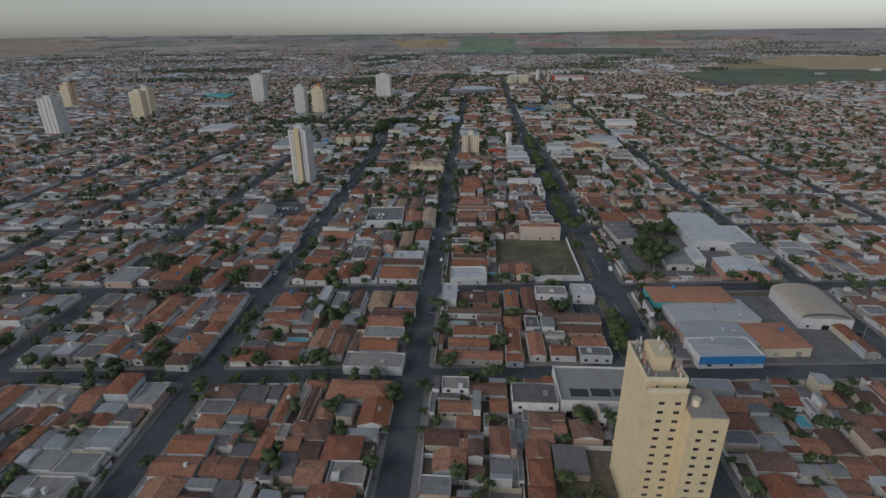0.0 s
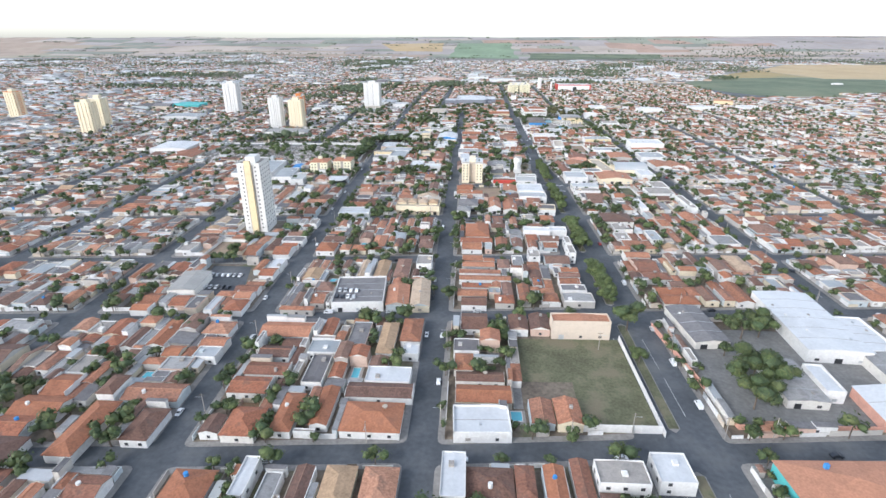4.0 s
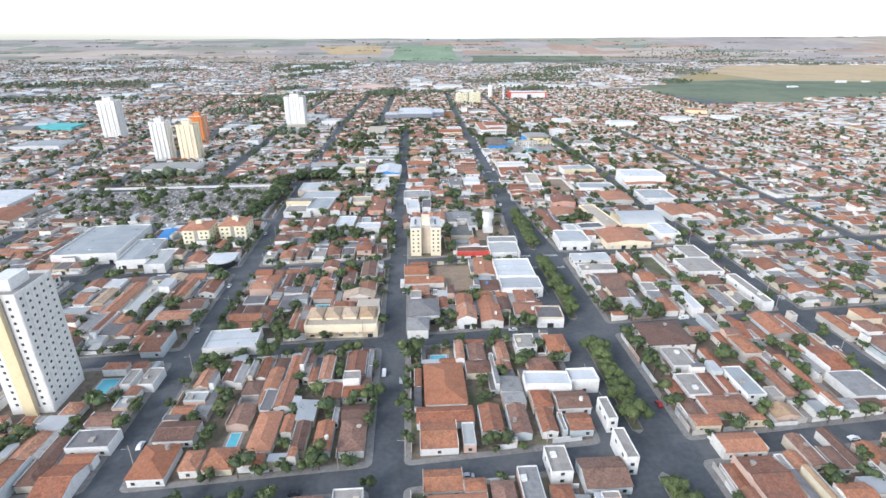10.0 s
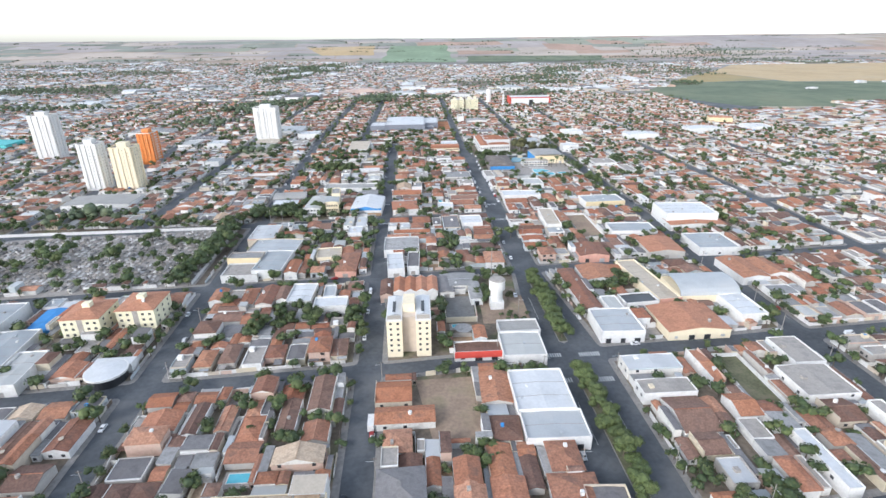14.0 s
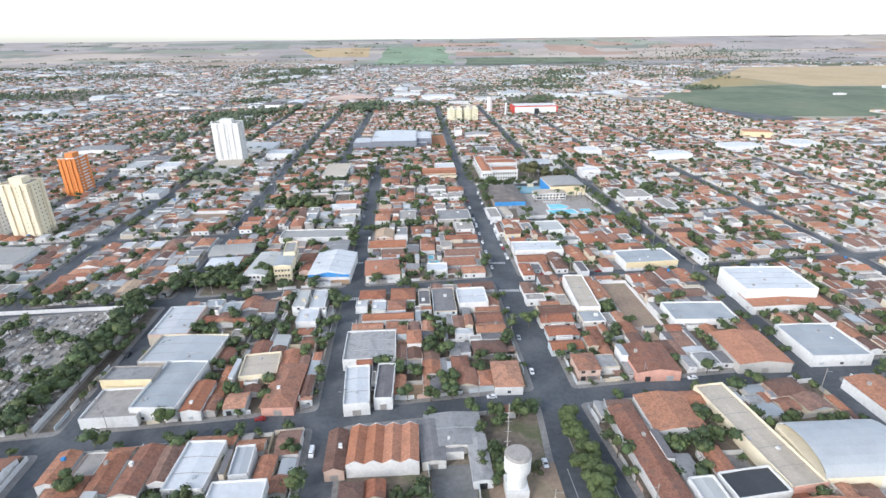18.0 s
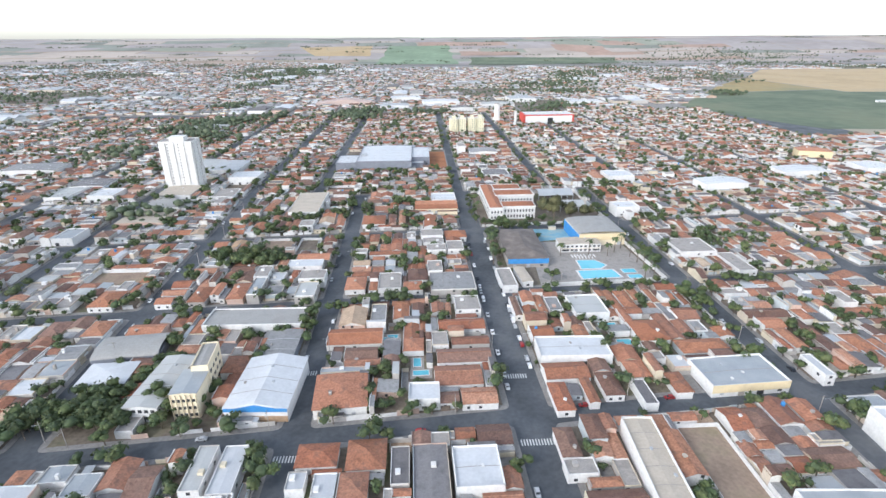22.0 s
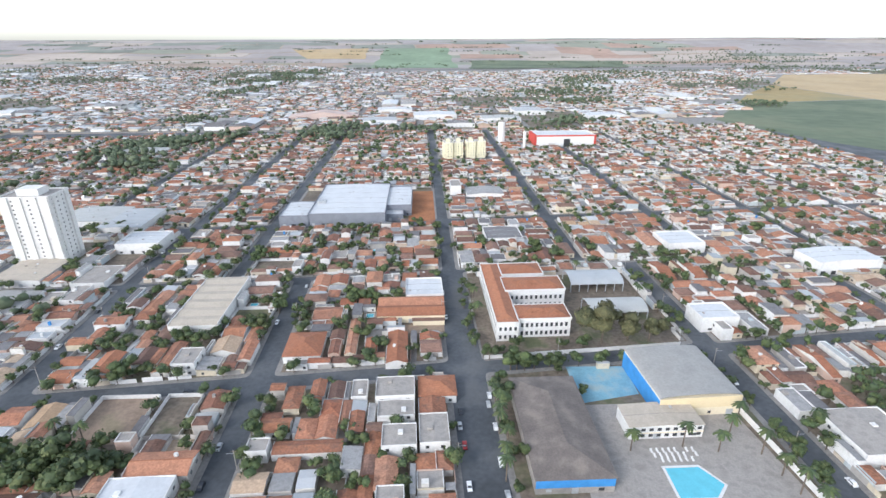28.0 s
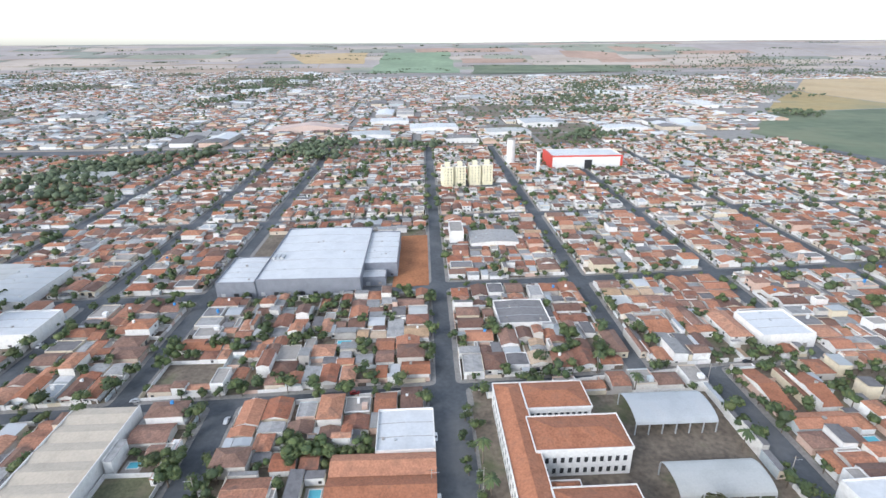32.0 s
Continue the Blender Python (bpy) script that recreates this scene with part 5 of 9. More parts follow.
clear(68, 95, 956, 1011)
hall("sports_hall", "sports hall with a grey roof and blue walls", 140.8, 1009.1, 2.1, 34.1, 35.1, 9.0, "grey_roof", "cream", 1.5, "vault", "hall", front="yellow")
clear(124, 158, 991, 1027)
CLUB_HOUSE = hall("club_house", "white club house with a pale roof by the pools", 122.5, 986.0, 0.5, 28.6, 12.7, 6.0, "beige_roof", "white", 0.6, "gable", "building")
clear(108, 137, 980, 992)
hall("low_shed", "low shed with a tan roof", 74.2, 937.8, 6.0, 6.4, 20.8, 4.0, "beige_roof", "white", 0.4, "gable", "shed")
clear(71, 77, 927, 948)
hall("low_shed", "low shed with a dark flat roof", 63.1, 933.3, 2.3, 9.2, 25.0, 4.0, "concrete", "white", 0.3, "parapet", "shed")
clear(59, 68, 921, 946)
hall("beige_shed", "large warehouse with a striped beige roof", -85.8, 1090.9, 0.6, 25.2, 57.4, 6.56, "beige_roof", "white", 0.7, "sawtooth", "warehouse")
clear(-98, -73, 1062, 1120)
hall("white_roof_shop", "shop with a bright white flat roof", 32.3, 1103.2, 1.1, 21.6, 22.4, 5.0, "white_roof", "white", 0.4, "parapet", "shop")
clear(21, 43, 1092, 1114)
tile = hall("tile_school", "old building with two parallel rust-orange tile roofs", 25.0, 1081.0, -0.3, 36.0, 21.0, 3.6, "terra_new", "cream", .2, "parapet", "building")
for y0, y1 in ((-11.2, .4), (.6, 10.8)):
    tile.part("roof_ridge", Shape().gable(lambda u, v: tile.p(v, u), y0, y1, -18.3, 18.3, 4.75, 2.0), "terra_new")
tile.part("front_porch", Shape().box(tile.p, 1, 17.8, -13.6, -10.6, 0, 3.0), "cream")
tile.part("porch_roof", Shape().box(tile.p, .7, 18, -13.9, -10.55, 3.0, 3.2), "terra")
structure("bare_yard", Shape().prism([(20, 1060), (42.5, 1060), (42.5, 1068), (20, 1068)], .15, .25), "soil_pale", "bare brown yard before the old building", "ground")
clear(20, 44, 1058, 1072)
clear(6, 44, 1072, 1092)
hall("shopping_mall", "mall wing with a white roof", 12.4, 1281.7, -0.2, 21.3, 59.6, 9.0, "white_roof", "grey", 0.5, "parapet", "mall")
clear(2, 23, 1252, 1311)
hall("mall_porch", "white-roofed entrance porch of the mall", 8.7, 1249.6, 1.0, 14.7, 20.7, 4.92, "white_roof", "grey", 0.3, "parapet", "porch")
clear(1, 16, 1239, 1260)
hall("office_block", "white office block of four storeys", 64.6, 1315.0, 0.6, 9.9, 23.6, 11.0, "concrete", "white", 0.3, "parapet", "building")
clear(60, 70, 1303, 1327)
hall("long_shed", "white hall with a grey roof", 91.6, 1307.6, 2.1, 34.8, 25.5, 5.74, "fibro", "white", 1.2, "gable", "hall")
clear(74, 109, 1295, 1320)
hall("steel_canopy", "open steel canopy with a pale barrel roof", 135.6, 1111.0, 90.2, 18.5, 32.1, 5.0, "metal", "steel", 3, "vault", "canopy")
clear(120, 152, 1102, 1120)
hall("steel_canopy", "open steel canopy with a pale barrel roof", 136.3, 1075.0, 90.3, 15.3, 31.8, 5.0, "metal", "steel", 3, "vault", "canopy")
clear(120, 152, 1067, 1083)


# ---- towers ----
clear(38, 66, 104, 136)
yt = tower("yellow_tower", "pale yellow apartment tower with roof antennas", 48.6, 123.3, 2, 10.4, 17, 15, "yellow", "cream", cols=2, dcols=0, glaze=(.6, .7))
yp = plan(48.6, 123.3, 2)
ledge = yt.part("ledge", Shape().box(yp, -5.2, 5.2, -10.4, -8.7, 0, 45.2), "yellow")
for x0, x1 in ((-2.2, -.2), (2.0, 4.0)):
    windows(yt, ledge, yp, x0, x1, -10.4, 3, 14, 1, 1.5, .9, 2.95)
yt.part("ledge_rim", Shape().box(yp, -5.3, 5.3, -10.6, -10.3, 45.2, 46.6), "cream", "pale plastered parapet")
wing_body = yt.part("lower_wing", Shape().box(yp, 5.3, 15, -14, -2, 0, 40), "yellow")
windows(yt, wing_body, yp, 6.2, 14.2, -14, 3, 12, 2, 1.4, .9, 2.95)
yt.part("lower_roof", Shape().box(yp, 5.6, 14.7, -13.7, -2.3, 40, 40.3), "concrete")
yt.part("water_tank", drum(*yp(8.4, -8.8), 1.1, 1.1, 40.3, 42.4, 12), "cream")
yr = random.Random(4)
for k in range(34):
    ax, ay = yr.choice([(yr.uniform(-4.7, -2.8), yr.uniform(-8, 8)), (yr.uniform(-4.7, 4.7), yr.uniform(4.6, 8)), (yr.uniform(2.8, 4.7), yr.uniform(-8, 8)), (yr.uniform(-2.1, 2.1), yr.uniform(-3.8, 3.8))])
    az = 52.0 if abs(ax) < 2.3 and abs(ay) < 4.2 else 47.5
    yt.part("antenna_panel", Shape().box(yp, ax - .22, ax + .22, ay - .14, ay + .14, az + yr.uniform(0, .6), az + yr.uniform(1.4, 3.4)), yr.choice(["white", "white", "steel", "pink"]))
    yt.part("antenna_mast", Shape().box(yp, ax - .05, ax + .05, ay + .2, ay + .3, az - .1, az + yr.uniform(2, 4)), "concrete")
clear(-184, -158, 455, 490)
tower("white_tower", "tall white apartment tower with a cream stair core", -171, 471, 3, 15.5, 21, 16, "white", "white", core="yellow", dcols=5)
clear(-242, -200, 1160, 1200)
tower("white_tower", "white apartment tower with a ribbed front", -223, 1168, 3, 31, 22, 15, "white", "white", cols=6)
tower("cream_tower", "cream apartment tower with plain walls", -292, 918, 3, 20, 19, 13, "cream", "cream", step=3.0)
tower("white_tower", "white narrow apartment tower of many floors", -327, 925, 3, 18, 17, 14, "white", "white")
tower("orange_tower", "orange clad tower with white balcony bands", -330, 1042, 3, 16, 22, 11, "orange", "white", band="white")
tower("white_tower", "white apartment tower behind the centre", -464, 1072, 3, 25, 20, 17, "white", "white")
tower("cream_tower", "cream apartment tower with paired fronts", -579, 850, 3, 20, 18, 14, "cream", "cream")
tower("cream_tower", "cream apartment tower with paired fronts", -600, 905, 3, 18, 18, 14, "cream", "white")
tower("white_tower", "white apartment tower of the far centre", -612, 705, 3, 22, 22, 16, "white", "white")
tower("orange_tower", "orange and white tower of the far centre", -815, 990, 3, 17, 20, 14, "cream", "orange", band="orange")
for k in ((-205, -250, 1160, 1200), (-345, -280, 912, 945), (-345, -320, 1030, 1062), (-480, -448, 1070, 1100)):
    clear(min(k[:2]), max(k[:2]), k[2], k[3])

# ---- cream apartment block with two wings ----
clear(-30, -3, 605, 640)
ap = plan(-16.5, 622, 0)
apt = Thing("apartment_block", -16.5, 622, "cream six-storey apartment block with two wings", "apartments")
for x0, x1 in ((-10, -3), (3.2, 10)):
    wing = apt.part("wing", Shape().box(ap, x0, x1, -12, 11, 0, 19), "cream")
    windows(apt, wing, ap, x0 + .3, x1 - .3, -12, 3.2, 6, 2, 1.1, 1.1, 2.8)
    apt.part("wing_parapet", Shape().box(ap, x0 - .1, x1 + .1, -12.1, 11.1, 19, 19.8), "white")
    apt.part("wing_roof", Shape().gable(ap, x0 + .4, x1 - .4, -8, 10.6, 19.8, 0.6, .1), "white_roof")
    apt.part("roof_panel", Shape().box(ap, x0 + 2.6, x0 + 4.0, -6, 4, 20.5, 20.6), "dark")
    apt.part("terrace", Shape().box(ap, x0 + .4, x1 - .4, -11.7, -8.3, 19.8, 19.9), "beige_roof")
apt.part("stair_core", Shape().box(ap, -2.99, 3.19, -8, 10, 0, 19), "plaster_beige")
apt.part("tank_house", Shape().box(ap, -2.6, 2.8, -4, 6, 19, 23.5), "cream")

# ---- water tower ----
clear(20, 48, 600, 690)
wt = Thing("water_tower", 30.2, 655, "white cylindrical water tower with a mast", "tower")
wt.part("shaft", drum(30.2, 655, 3.2, 3.2, 4.6, 11), "white")
wt.part("tank", drum(30.2, 655, 4.3, 4.3, 11, 16.5), "white")
wt.part("tank_roof", drum(30.2, 655, 4.35, 3.6, 16.5, 17.1), "concrete")
wt.part("base", Shape().box(plan(30.2, 655), -3.6, 3.6, -3.8, 3.6, 0, 4.6), "white")
wt.part("mast", drum(27.5, 659, 0.25, 0.15, 0, 33, 6), "concrete")
for z in (18, 22, 26):
    wt.part("mast_brace", Shape().box(plan(27.5, 659), -1.0, 1.0, -.08, .08, z, z + .2), "concrete")

# ---- factory with four tiled bays ----
clear(-38, 0, 660, 690)
fac = Thing("tiled_factory", -13.5, 673.5, "factory with four orange tiled roof bays", "factory")
fp = plan(-13.5, 673.5, 0)
fac.part("wall", Shape().box(fp, -12.4, 12.4, -9, 9, 0, 6), "white")
for k in range(4):
    a = -12.4 + 6.2 * k
    fac.part("roof_bay", Shape().gable(fp, a, a + 6.2, -9, 9, 6, 1.3), "terra_new")
    fac.part("bay_gable", Shape().attic(fp, a + .05, a + 6.15, -9.3, 9.3, 6, 1.6), "white")

# ---- school with three wings ----
clear(58, 160, 1036, 1126)
sp = plan(68, 1050, 0.5)
school = Thing("school", 85, 1080, "white two-storey school with orange hipped roofs and three wings", "school")


def wing(x0, x1, y0, y1, h, name):
    w = school.part(name, Shape().box(sp, x0, x1, y0, y1, 0, h), "white")
    edge = Shape()
    for a, b, c, e in ((x0 - .3, x0, y0 - .3, y1 + .3), (x1, x1 + .3, y0 - .3, y1 + .3), (x0, x1, y0 - .3, y0), (x0, x1, y1, y1 + .3)):
        edge.box(sp, a, b, c, e, h - .5, h + .7)
    school.part("cornice", edge, "white")
    long_x = (x1 - x0) > (y1 - y0)
    roof = Shape()
    if long_x:
        roof.hip(lambda a, b: sp(b, a), y0, y1, x0, x1, h, 2.2)
        roof.f = [f[::-1] for f in roof.f]
    else:
        roof.hip(sp, x0, x1, y0, y1, h, 2.0)
    school.part("wing_roof", roof, "terra_new")
    return w


wing(0, 11, 0, 72, 10.5, "main_bar")
w1 = wing(11, 36, 56, 72, 10.5, "north_wing")
w2 = wing(9.5, 43, 33, 50, 11.5, "middle_wing")
w3 = wing(11, 38, 3, 18, 10.5, "south_wing")
link = wing(11, 22, 18.4, 24, 7.0, "link_wing")
for wob, x0, x1, yy, cols in ((w1, 12, 35, 56, 10), (w2, 12, 42, 33, 11), (w3, 12, 37, 3, 10)):
    for zz in (1.6, 6.2):
        windows(school, wob, sp, x0, x1, yy - .01, zz, 1, cols, 1.3, 2.2, 1)
for zz in (1.6, 6.2):
    windows(school, school.ob.children[0], sp, .6, 10.6, -.01, zz, 1, 4, 1.2, 2.0, 1)
bar = school.ob.children[0]
windows(school, bar, lambda a, b: sp(b, -a), -69, -3, -.01, 1.6, 2, 18, 1.3, 2.0, 4.6)

structure("school_yard", Shape().prism([(60, 1036), (159, 1043), (158, 1127), (59, 1122)], .12, .23), "yard", "bare school yard of packed earth", "ground")

# ---- bathing club ----
clear(54, 164, 928, 1024)
club_plan = plan(122.5, 986.0, 0.5)
for z in (1.2, 3.9):
    for k in range(9):
        CLUB_HOUSE.part("window", Shape().box(club_plan, -12.9 + k * 3.1, -11.3 + k * 3.1, -6.45, -6.36, z, z + 1.3), "dark")
CLUB_HOUSE.part("string_course", Shape().box(club_plan, -14.4, 14.4, -6.6, -6.37, 2.9, 3.2), "cream")


def patch(name, ring, material, label, z=0.24, category="ground"):
    return structure(name, Shape().prism(ring, 0.15, z), material, label, category)


patch("club_paving", [(84, 930), (161, 932), (156, 1000), (90, 1000)], "concrete", "grey paved yard round the club pools", 0.22)
for nm, ring in (("pool_1", [(116, 965), (128, 965), (133, 957), (128, 952), (115.5, 952)]), ("pool_2", [(112, 948.5), (134.5, 949.5), (136.5, 938.5), (112, 937)]),
                 ("pool_3", [(140.5, 950), (149, 950), (149, 944.5), (140.5, 944.5)]), ("pool_4", [(141.5, 941.5), (150, 941.5), (150, 936.5), (141.5, 936.5)])):
    cx, cy = sum(p[0] for p in ring) / len(ring), sum(p[1] for p in ring) / len(ring)
    patch(nm + "_edge", [(cx + (x - cx) * 1.12, cy + (y - cy) * 1.16) for x, y in ring], "white", "pale tiled edge of a swimming pool", 0.26, "pool")
    patch(nm, ring, "pool", "bright blue swimming pool water", 0.31, "pool")
patch("court_1", [(97, 1027), (124, 1026), (123, 1006), (96.5, 1001)], "court", "worn blue sports court", 0.25, "court")
patch("yard_round", [(88 + 8 * math.cos(a * .52) + 7, 941 + 6 * math.sin(a * .52)) for a in range(12)], "pavement", "round paved court in the club yard", 0.25)


def wall_run(name, pts, h, material, label, thick=0.25):
    t = Thing(name, pts[0][0], pts[0][1], label, "wall")
    for (ax, ay), (bx, by) in zip(pts, pts[1:]):
        d = Vector((bx - ax, by - ay))
        n = max(1, round(d.length / 8))
        q = plan(ax, ay, math.degrees(math.atan2(d.y, d.x)))
        for k in range(n):
            a, b = d.length * k / n, d.length * (k + 1) / n
            t.part("panel", Shape().box(q, a + .02, b - .3, -thick / 2, thick / 2, 0.1, h), material)
            t.part("post", Shape().box(q, b - .3, b, -thick / 2 - .06, thick / 2 + .06, 0.1, h + .15), material)
    return t


wall_run("school_wall", [(60, 1035), (110, 1038.5), (158, 1042)], 2.2, "white", "white plastered wall round the school yard")
wall_run("club_wall", [(86, 927), (162, 931.5), (158, 1010)], 2.8, "white", "long white wall round the bathing club")
wall_run("factory_wall", [(86, 274), (158, 277)], 2.6, "pink", "salmon wall along the street of the walled yard")
wall_run("factory_wall", [(86, 274), (76, 345)], 2.6, "pink", "salmon wall along the avenue of the walled yard")
wall_run("lot_wall", [(58, 268), (57, 332)], 2.6, "white", "pale wall along the grass lot")
wall_run("lot_wall", [(28, 269), (57.5, 270)], 3.6, "white", "white wall with small openings by the grass lot")
patch("grass_lot_1", [(9, 330), (56.5, 332), (57.5, 271), (30, 270), (30, 298), (9, 297)], "grass", "dry grass on an empty walled lot", 0.26)
clear(9, 57, 271, 331)
patch("yard_lot_1", [(88, 276), (157, 279), (160, 345), (80, 345)], "old_paving", "paved yard of the walled works", 0.24)
clear(86, 160, 276, 350)
patch("grass_lot_2", [(-14, 592), (11, 593), (11.5, 552), (-7, 552)], "soil_pale", "bare brown vegetable plot", 0.26)
clear(-13, 10, 553, 592)
patch("car_lot", [(-174, 402), (-150, 402), (-140, 364), (-170, 364)], "asphalt", "asphalt car lot inside a block", 0.26, "ground")
clear(-176, -140, 362, 404)
patch("soil_lot", [(20, 1236), (43, 1238), (43, 1328), (23, 1327)], "soil", "red earth of a building site beside the mall", 0.26)
clear(-92, 44, 1226, 1335)
clear(90, 165, 180, 262)
patch("paved_court", [(2.5, 640), (17.5, 640), (18, 668), (3, 668)], "old_paving", "grey paved court inside high walls", 0.25)
wall_run("court_wall", [(2, 668.5), (2, 639.5), (18, 639.5), (18.6, 668.5)], 3.2, "wall", "high plastered wall round a paved court")
patch("garden_plot", [(21, 637), (46, 637), (46, 667), (22, 668)], "soil_pale", "dry earth garden round the water tower", 0.25)
tank = Thing("round_tank", 10, 629.5, "round grey tank with a flat lid", "tank")
tank.part("wall", drum(10, 629.5, 4.2, 4.2, 0, 2.6, 20), "concrete")
tank.part("lid", drum(10, 629.5, 4.4, 4.4, 2.6, 2.8, 20), "fibro")
patch("workshop_yard", [(84, 192), (166, 198), (166, 258), (82, 254)], "old_paving", "paved yard between the workshops", 0.24)

hall("shopping_mall", "shopping mall wing with a white roof and dark grey walls", -71.5, 1246.5, 0, 23, 39, 9, "white_roof", "grey", 0.5, "parapet", "mall")
mall = hall("shopping_mall", "main hall of the mall with a vast white roof", -29, 1273.5, 0, 62, 91, 10, "white_roof", "grey", 1.0, "parapet", "mall")
for k in range(3):
    mall.part("roof_unit", Shape().box(mall.p, -29 + k * 2.6, -27 + k * 2.6, -14, -8, 10.2, 12), "steel")

# ---- cemetery ----
clear(-336, -143, 694, 800)
patch("cemetery_ground", [(-336, 672), (-146, 692), (-150, 790), (-336, 776)], "concrete", "grey gravel and paving of the walled cemetery", 0.22)
wall_run("cemetery_wall", [(-336, 786), (-151, 793), (-148, 694)], 2.4, "white", "white wall round the cemetery")
tr = random.Random(21)
tombs = Crowd()
M["stone"] = mat("tomb_stone", (0.45, 0.43, 0.41), 0.7, tones=[(0.46, 0.44, 0.42), (0.28, 0.26, 0.24), (0.38, 0.34, 0.30), (0.16, 0.155, 0.15), (0.56, 0.54, 0.52), (0.22, 0.20, 0.18)], grain=(3, 0.12), stain=(0.4, 0.15))
for row in range(27):
    for col in range(46):
        x, y = -332 + col * 4.0 + tr.uniform(-.4, .4), 682 + row * 3.9 + 0.08 * (col * 4 - 150)
        if y < 676 + 0.1 * (x + 336) or tr.random() < 0.12 or y > 786:
            continue
        q, w, d, h = plan(x, y, tr.uniform(-4, 4)), tr.uniform(1.3, 2.4), tr.uniform(2.0, 2.9), tr.uniform(0.5, 1.1)
        s = Shape().box(q, 0, w, 0, d, 0.2, h)
        if tr.random() < 0.5:
            s.box(q, w * .2, w * .8, d - .4, d - .1, h, h + tr.uniform(0.4, 1.6))
        tombs.part("", s, "stone")
tombs.done("tombs", "closely set stone tombs in grey and white", "tombs")

# ---- buildings further north ----
for x, y in ((66, 1470), (79, 1473), (95, 1477), (108, 1479)):
    tower("yellow_apartments", "pale yellow five-storey apartment block in a row", x, y + 6, 2, 11.5, 12, 6, "pale_yellow", "white", cols=3, dcols=3)
clear(56, 118, 1462, 1492)
slim = Thing("water_tower", 147.5, 1569, "slim white cylindrical water tower", "tower")
slim.part("shaft", drum(147.5, 1569, 5.0, 5.0, 0, 32), "white")
slim.part("cap", drum(147.5, 1569, 5.2, 4.2, 32, 33.2), "concrete")
slim2 = Thing("water_tower", 173, 1529, "thin white cylindrical water tank on end", "tower")
slim2.part("shaft", drum(173, 1529, 2.0, 2.0, 0, 25), "white")
slim2.part("cap", drum(173, 1529, 2.1, 1.6, 25, 25.8), "concrete")
red = hall("red_store", "large white and red store with a flat roof", 234, 1566, 0, 86, 40, 15, "white_roof", "white", 0.8, "parapet", "store")
red.part("red_end", Shape().box(red.p, -43.4, -40.5, -20.4, 20.4, 0, 16.3), "red", "red painted end wall")
red.part("red_band", Shape().box(red.p, -40.4, 43.4, -20.3, -20.02, 14.4, 16.3), "red", "red sign band")
red.part("dark_entry", Shape().box(red.p, -2, 7, -20.4, -20.02, 0.1, 11), "dark", "dark glazed entry")
red.part("east_end", Shape().box(red.p, 40.5, 43.45, -20.6, -20.35, 0, 16.3), "red", "red painted end pier")
clear(188, 280, 1540, 1590)
hall("white_office", "white two-storey office with a flat roof", 217, 1170, 2, 27, 24, 7, "white_roof", "white", .4, "parapet", "building")
clear(203, 231, 1157, 1183)
hall("grey_works", "low works with a dark grey roof in a walled yard", 92, 1192, 1, 27, 26, 5, "fibro", "white", .8, "parapet", "hall")
clear(78, 106, 1178, 1206)
hall("white_house", "white modern house of stacked cubes", 184, 1062, 2, 20, 16, 7.5, "white_roof", "white", .3, "parapet", "house")
clear(173, 195, 1053, 1072)
hall("cream_mansion", "cream three-storey building with an orange tile roof", 494, 1262, -20, 36, 22, 10, "terra_salmon", "yellow", 2.2, "hip", "building")
clear(474, 514, 1248, 1278)
hall("white_hall", "broad low hall with a white sheet roof", 513, 1192, -4, 36, 34, 6, "white_roof", "white", 1, "parapet", "hall")
clear(494, 532, 1174, 1210)
hall("works_hall", "works hall with a wide pale metal roof", -390, 743, 4, 44, 46, 6.5, "white_roof", "white", 1.2, "gable", "hall")
clear(-413, -367, 719, 767)
hall("works_hall", "wide old hall with a brown tile roof", -354, 700, 4, 30, 36, 5, "terra", "wall", 2.2, "gable", "hall")
clear(-370, -338, 681, 719)
hall("works_hall", "works hall with a grey stained roof", -290, 862, 3, 56, 30, 6, "grey_roof", "white", 1, "gable", "hall")
clear(-319, -261, 846, 878)
for x, y, w, d in ((1340, 1985, 26, 14), (1310, 1950, 30, 12), (1400, 1960, 20, 12), (1650, 3030, 40, 14), (1780, 3035, 30, 14), (1900, 3030, 46, 14), (2060, 3030, 36, 14), (1050, 1800, 30, 8)):
    hall("farm_shed", "white farm shed at the edge of the fields", x, y, 3, w, d, 4, "white_roof", "white", 1, "gable", "shed")
stad = hall("stadium_stand", "long salmon coloured stadium stand on the slope", -153, 1860, 4, 130, 42, 5, "salmon_roof", "salmon_roof", 8, "gable", "stand")
for x, y, w, d, h, m in ((-40, 1780, 60, 40, 8, "metal"), (60, 1850, 80, 50, 8, "white_roof"), (180, 1800, 70, 40, 7, "metal"), (-20, 1930, 70, 40, 8, "white_roof"),
                         (250, 1900, 60, 60, 8, "metal"), (100, 1740, 50, 30, 7, "fibro"), (-300, 1800, 60, 40, 7, "fibro"), (380, 1820, 70, 36, 8, "white_roof"),
                         (-330, 1520, 60, 30, 7, "metal"), (-420, 1240, 60, 34, 7, "fibro"), (-240, 1250, 46, 40, 6, "metal"), (420, 1180, 50, 26, 7, "white_roof"),
                         (305, 1130, 44, 22, 9, "white_roof"), (-520, 1000, 60, 40, 7, "metal"), (-600, 1150, 70, 40, 8, "teal")):
    hall("works_hall", "industrial hall with a pale sheet roof in the outer town", x, y, 3, w, d, h, m, "white" if m != "teal" else "teal", 1.2, "gable", "hall")
    clear(x - w / 2, x + w / 2, y - d / 2, y + d / 2)

clear(-142, -106, 806, 830)

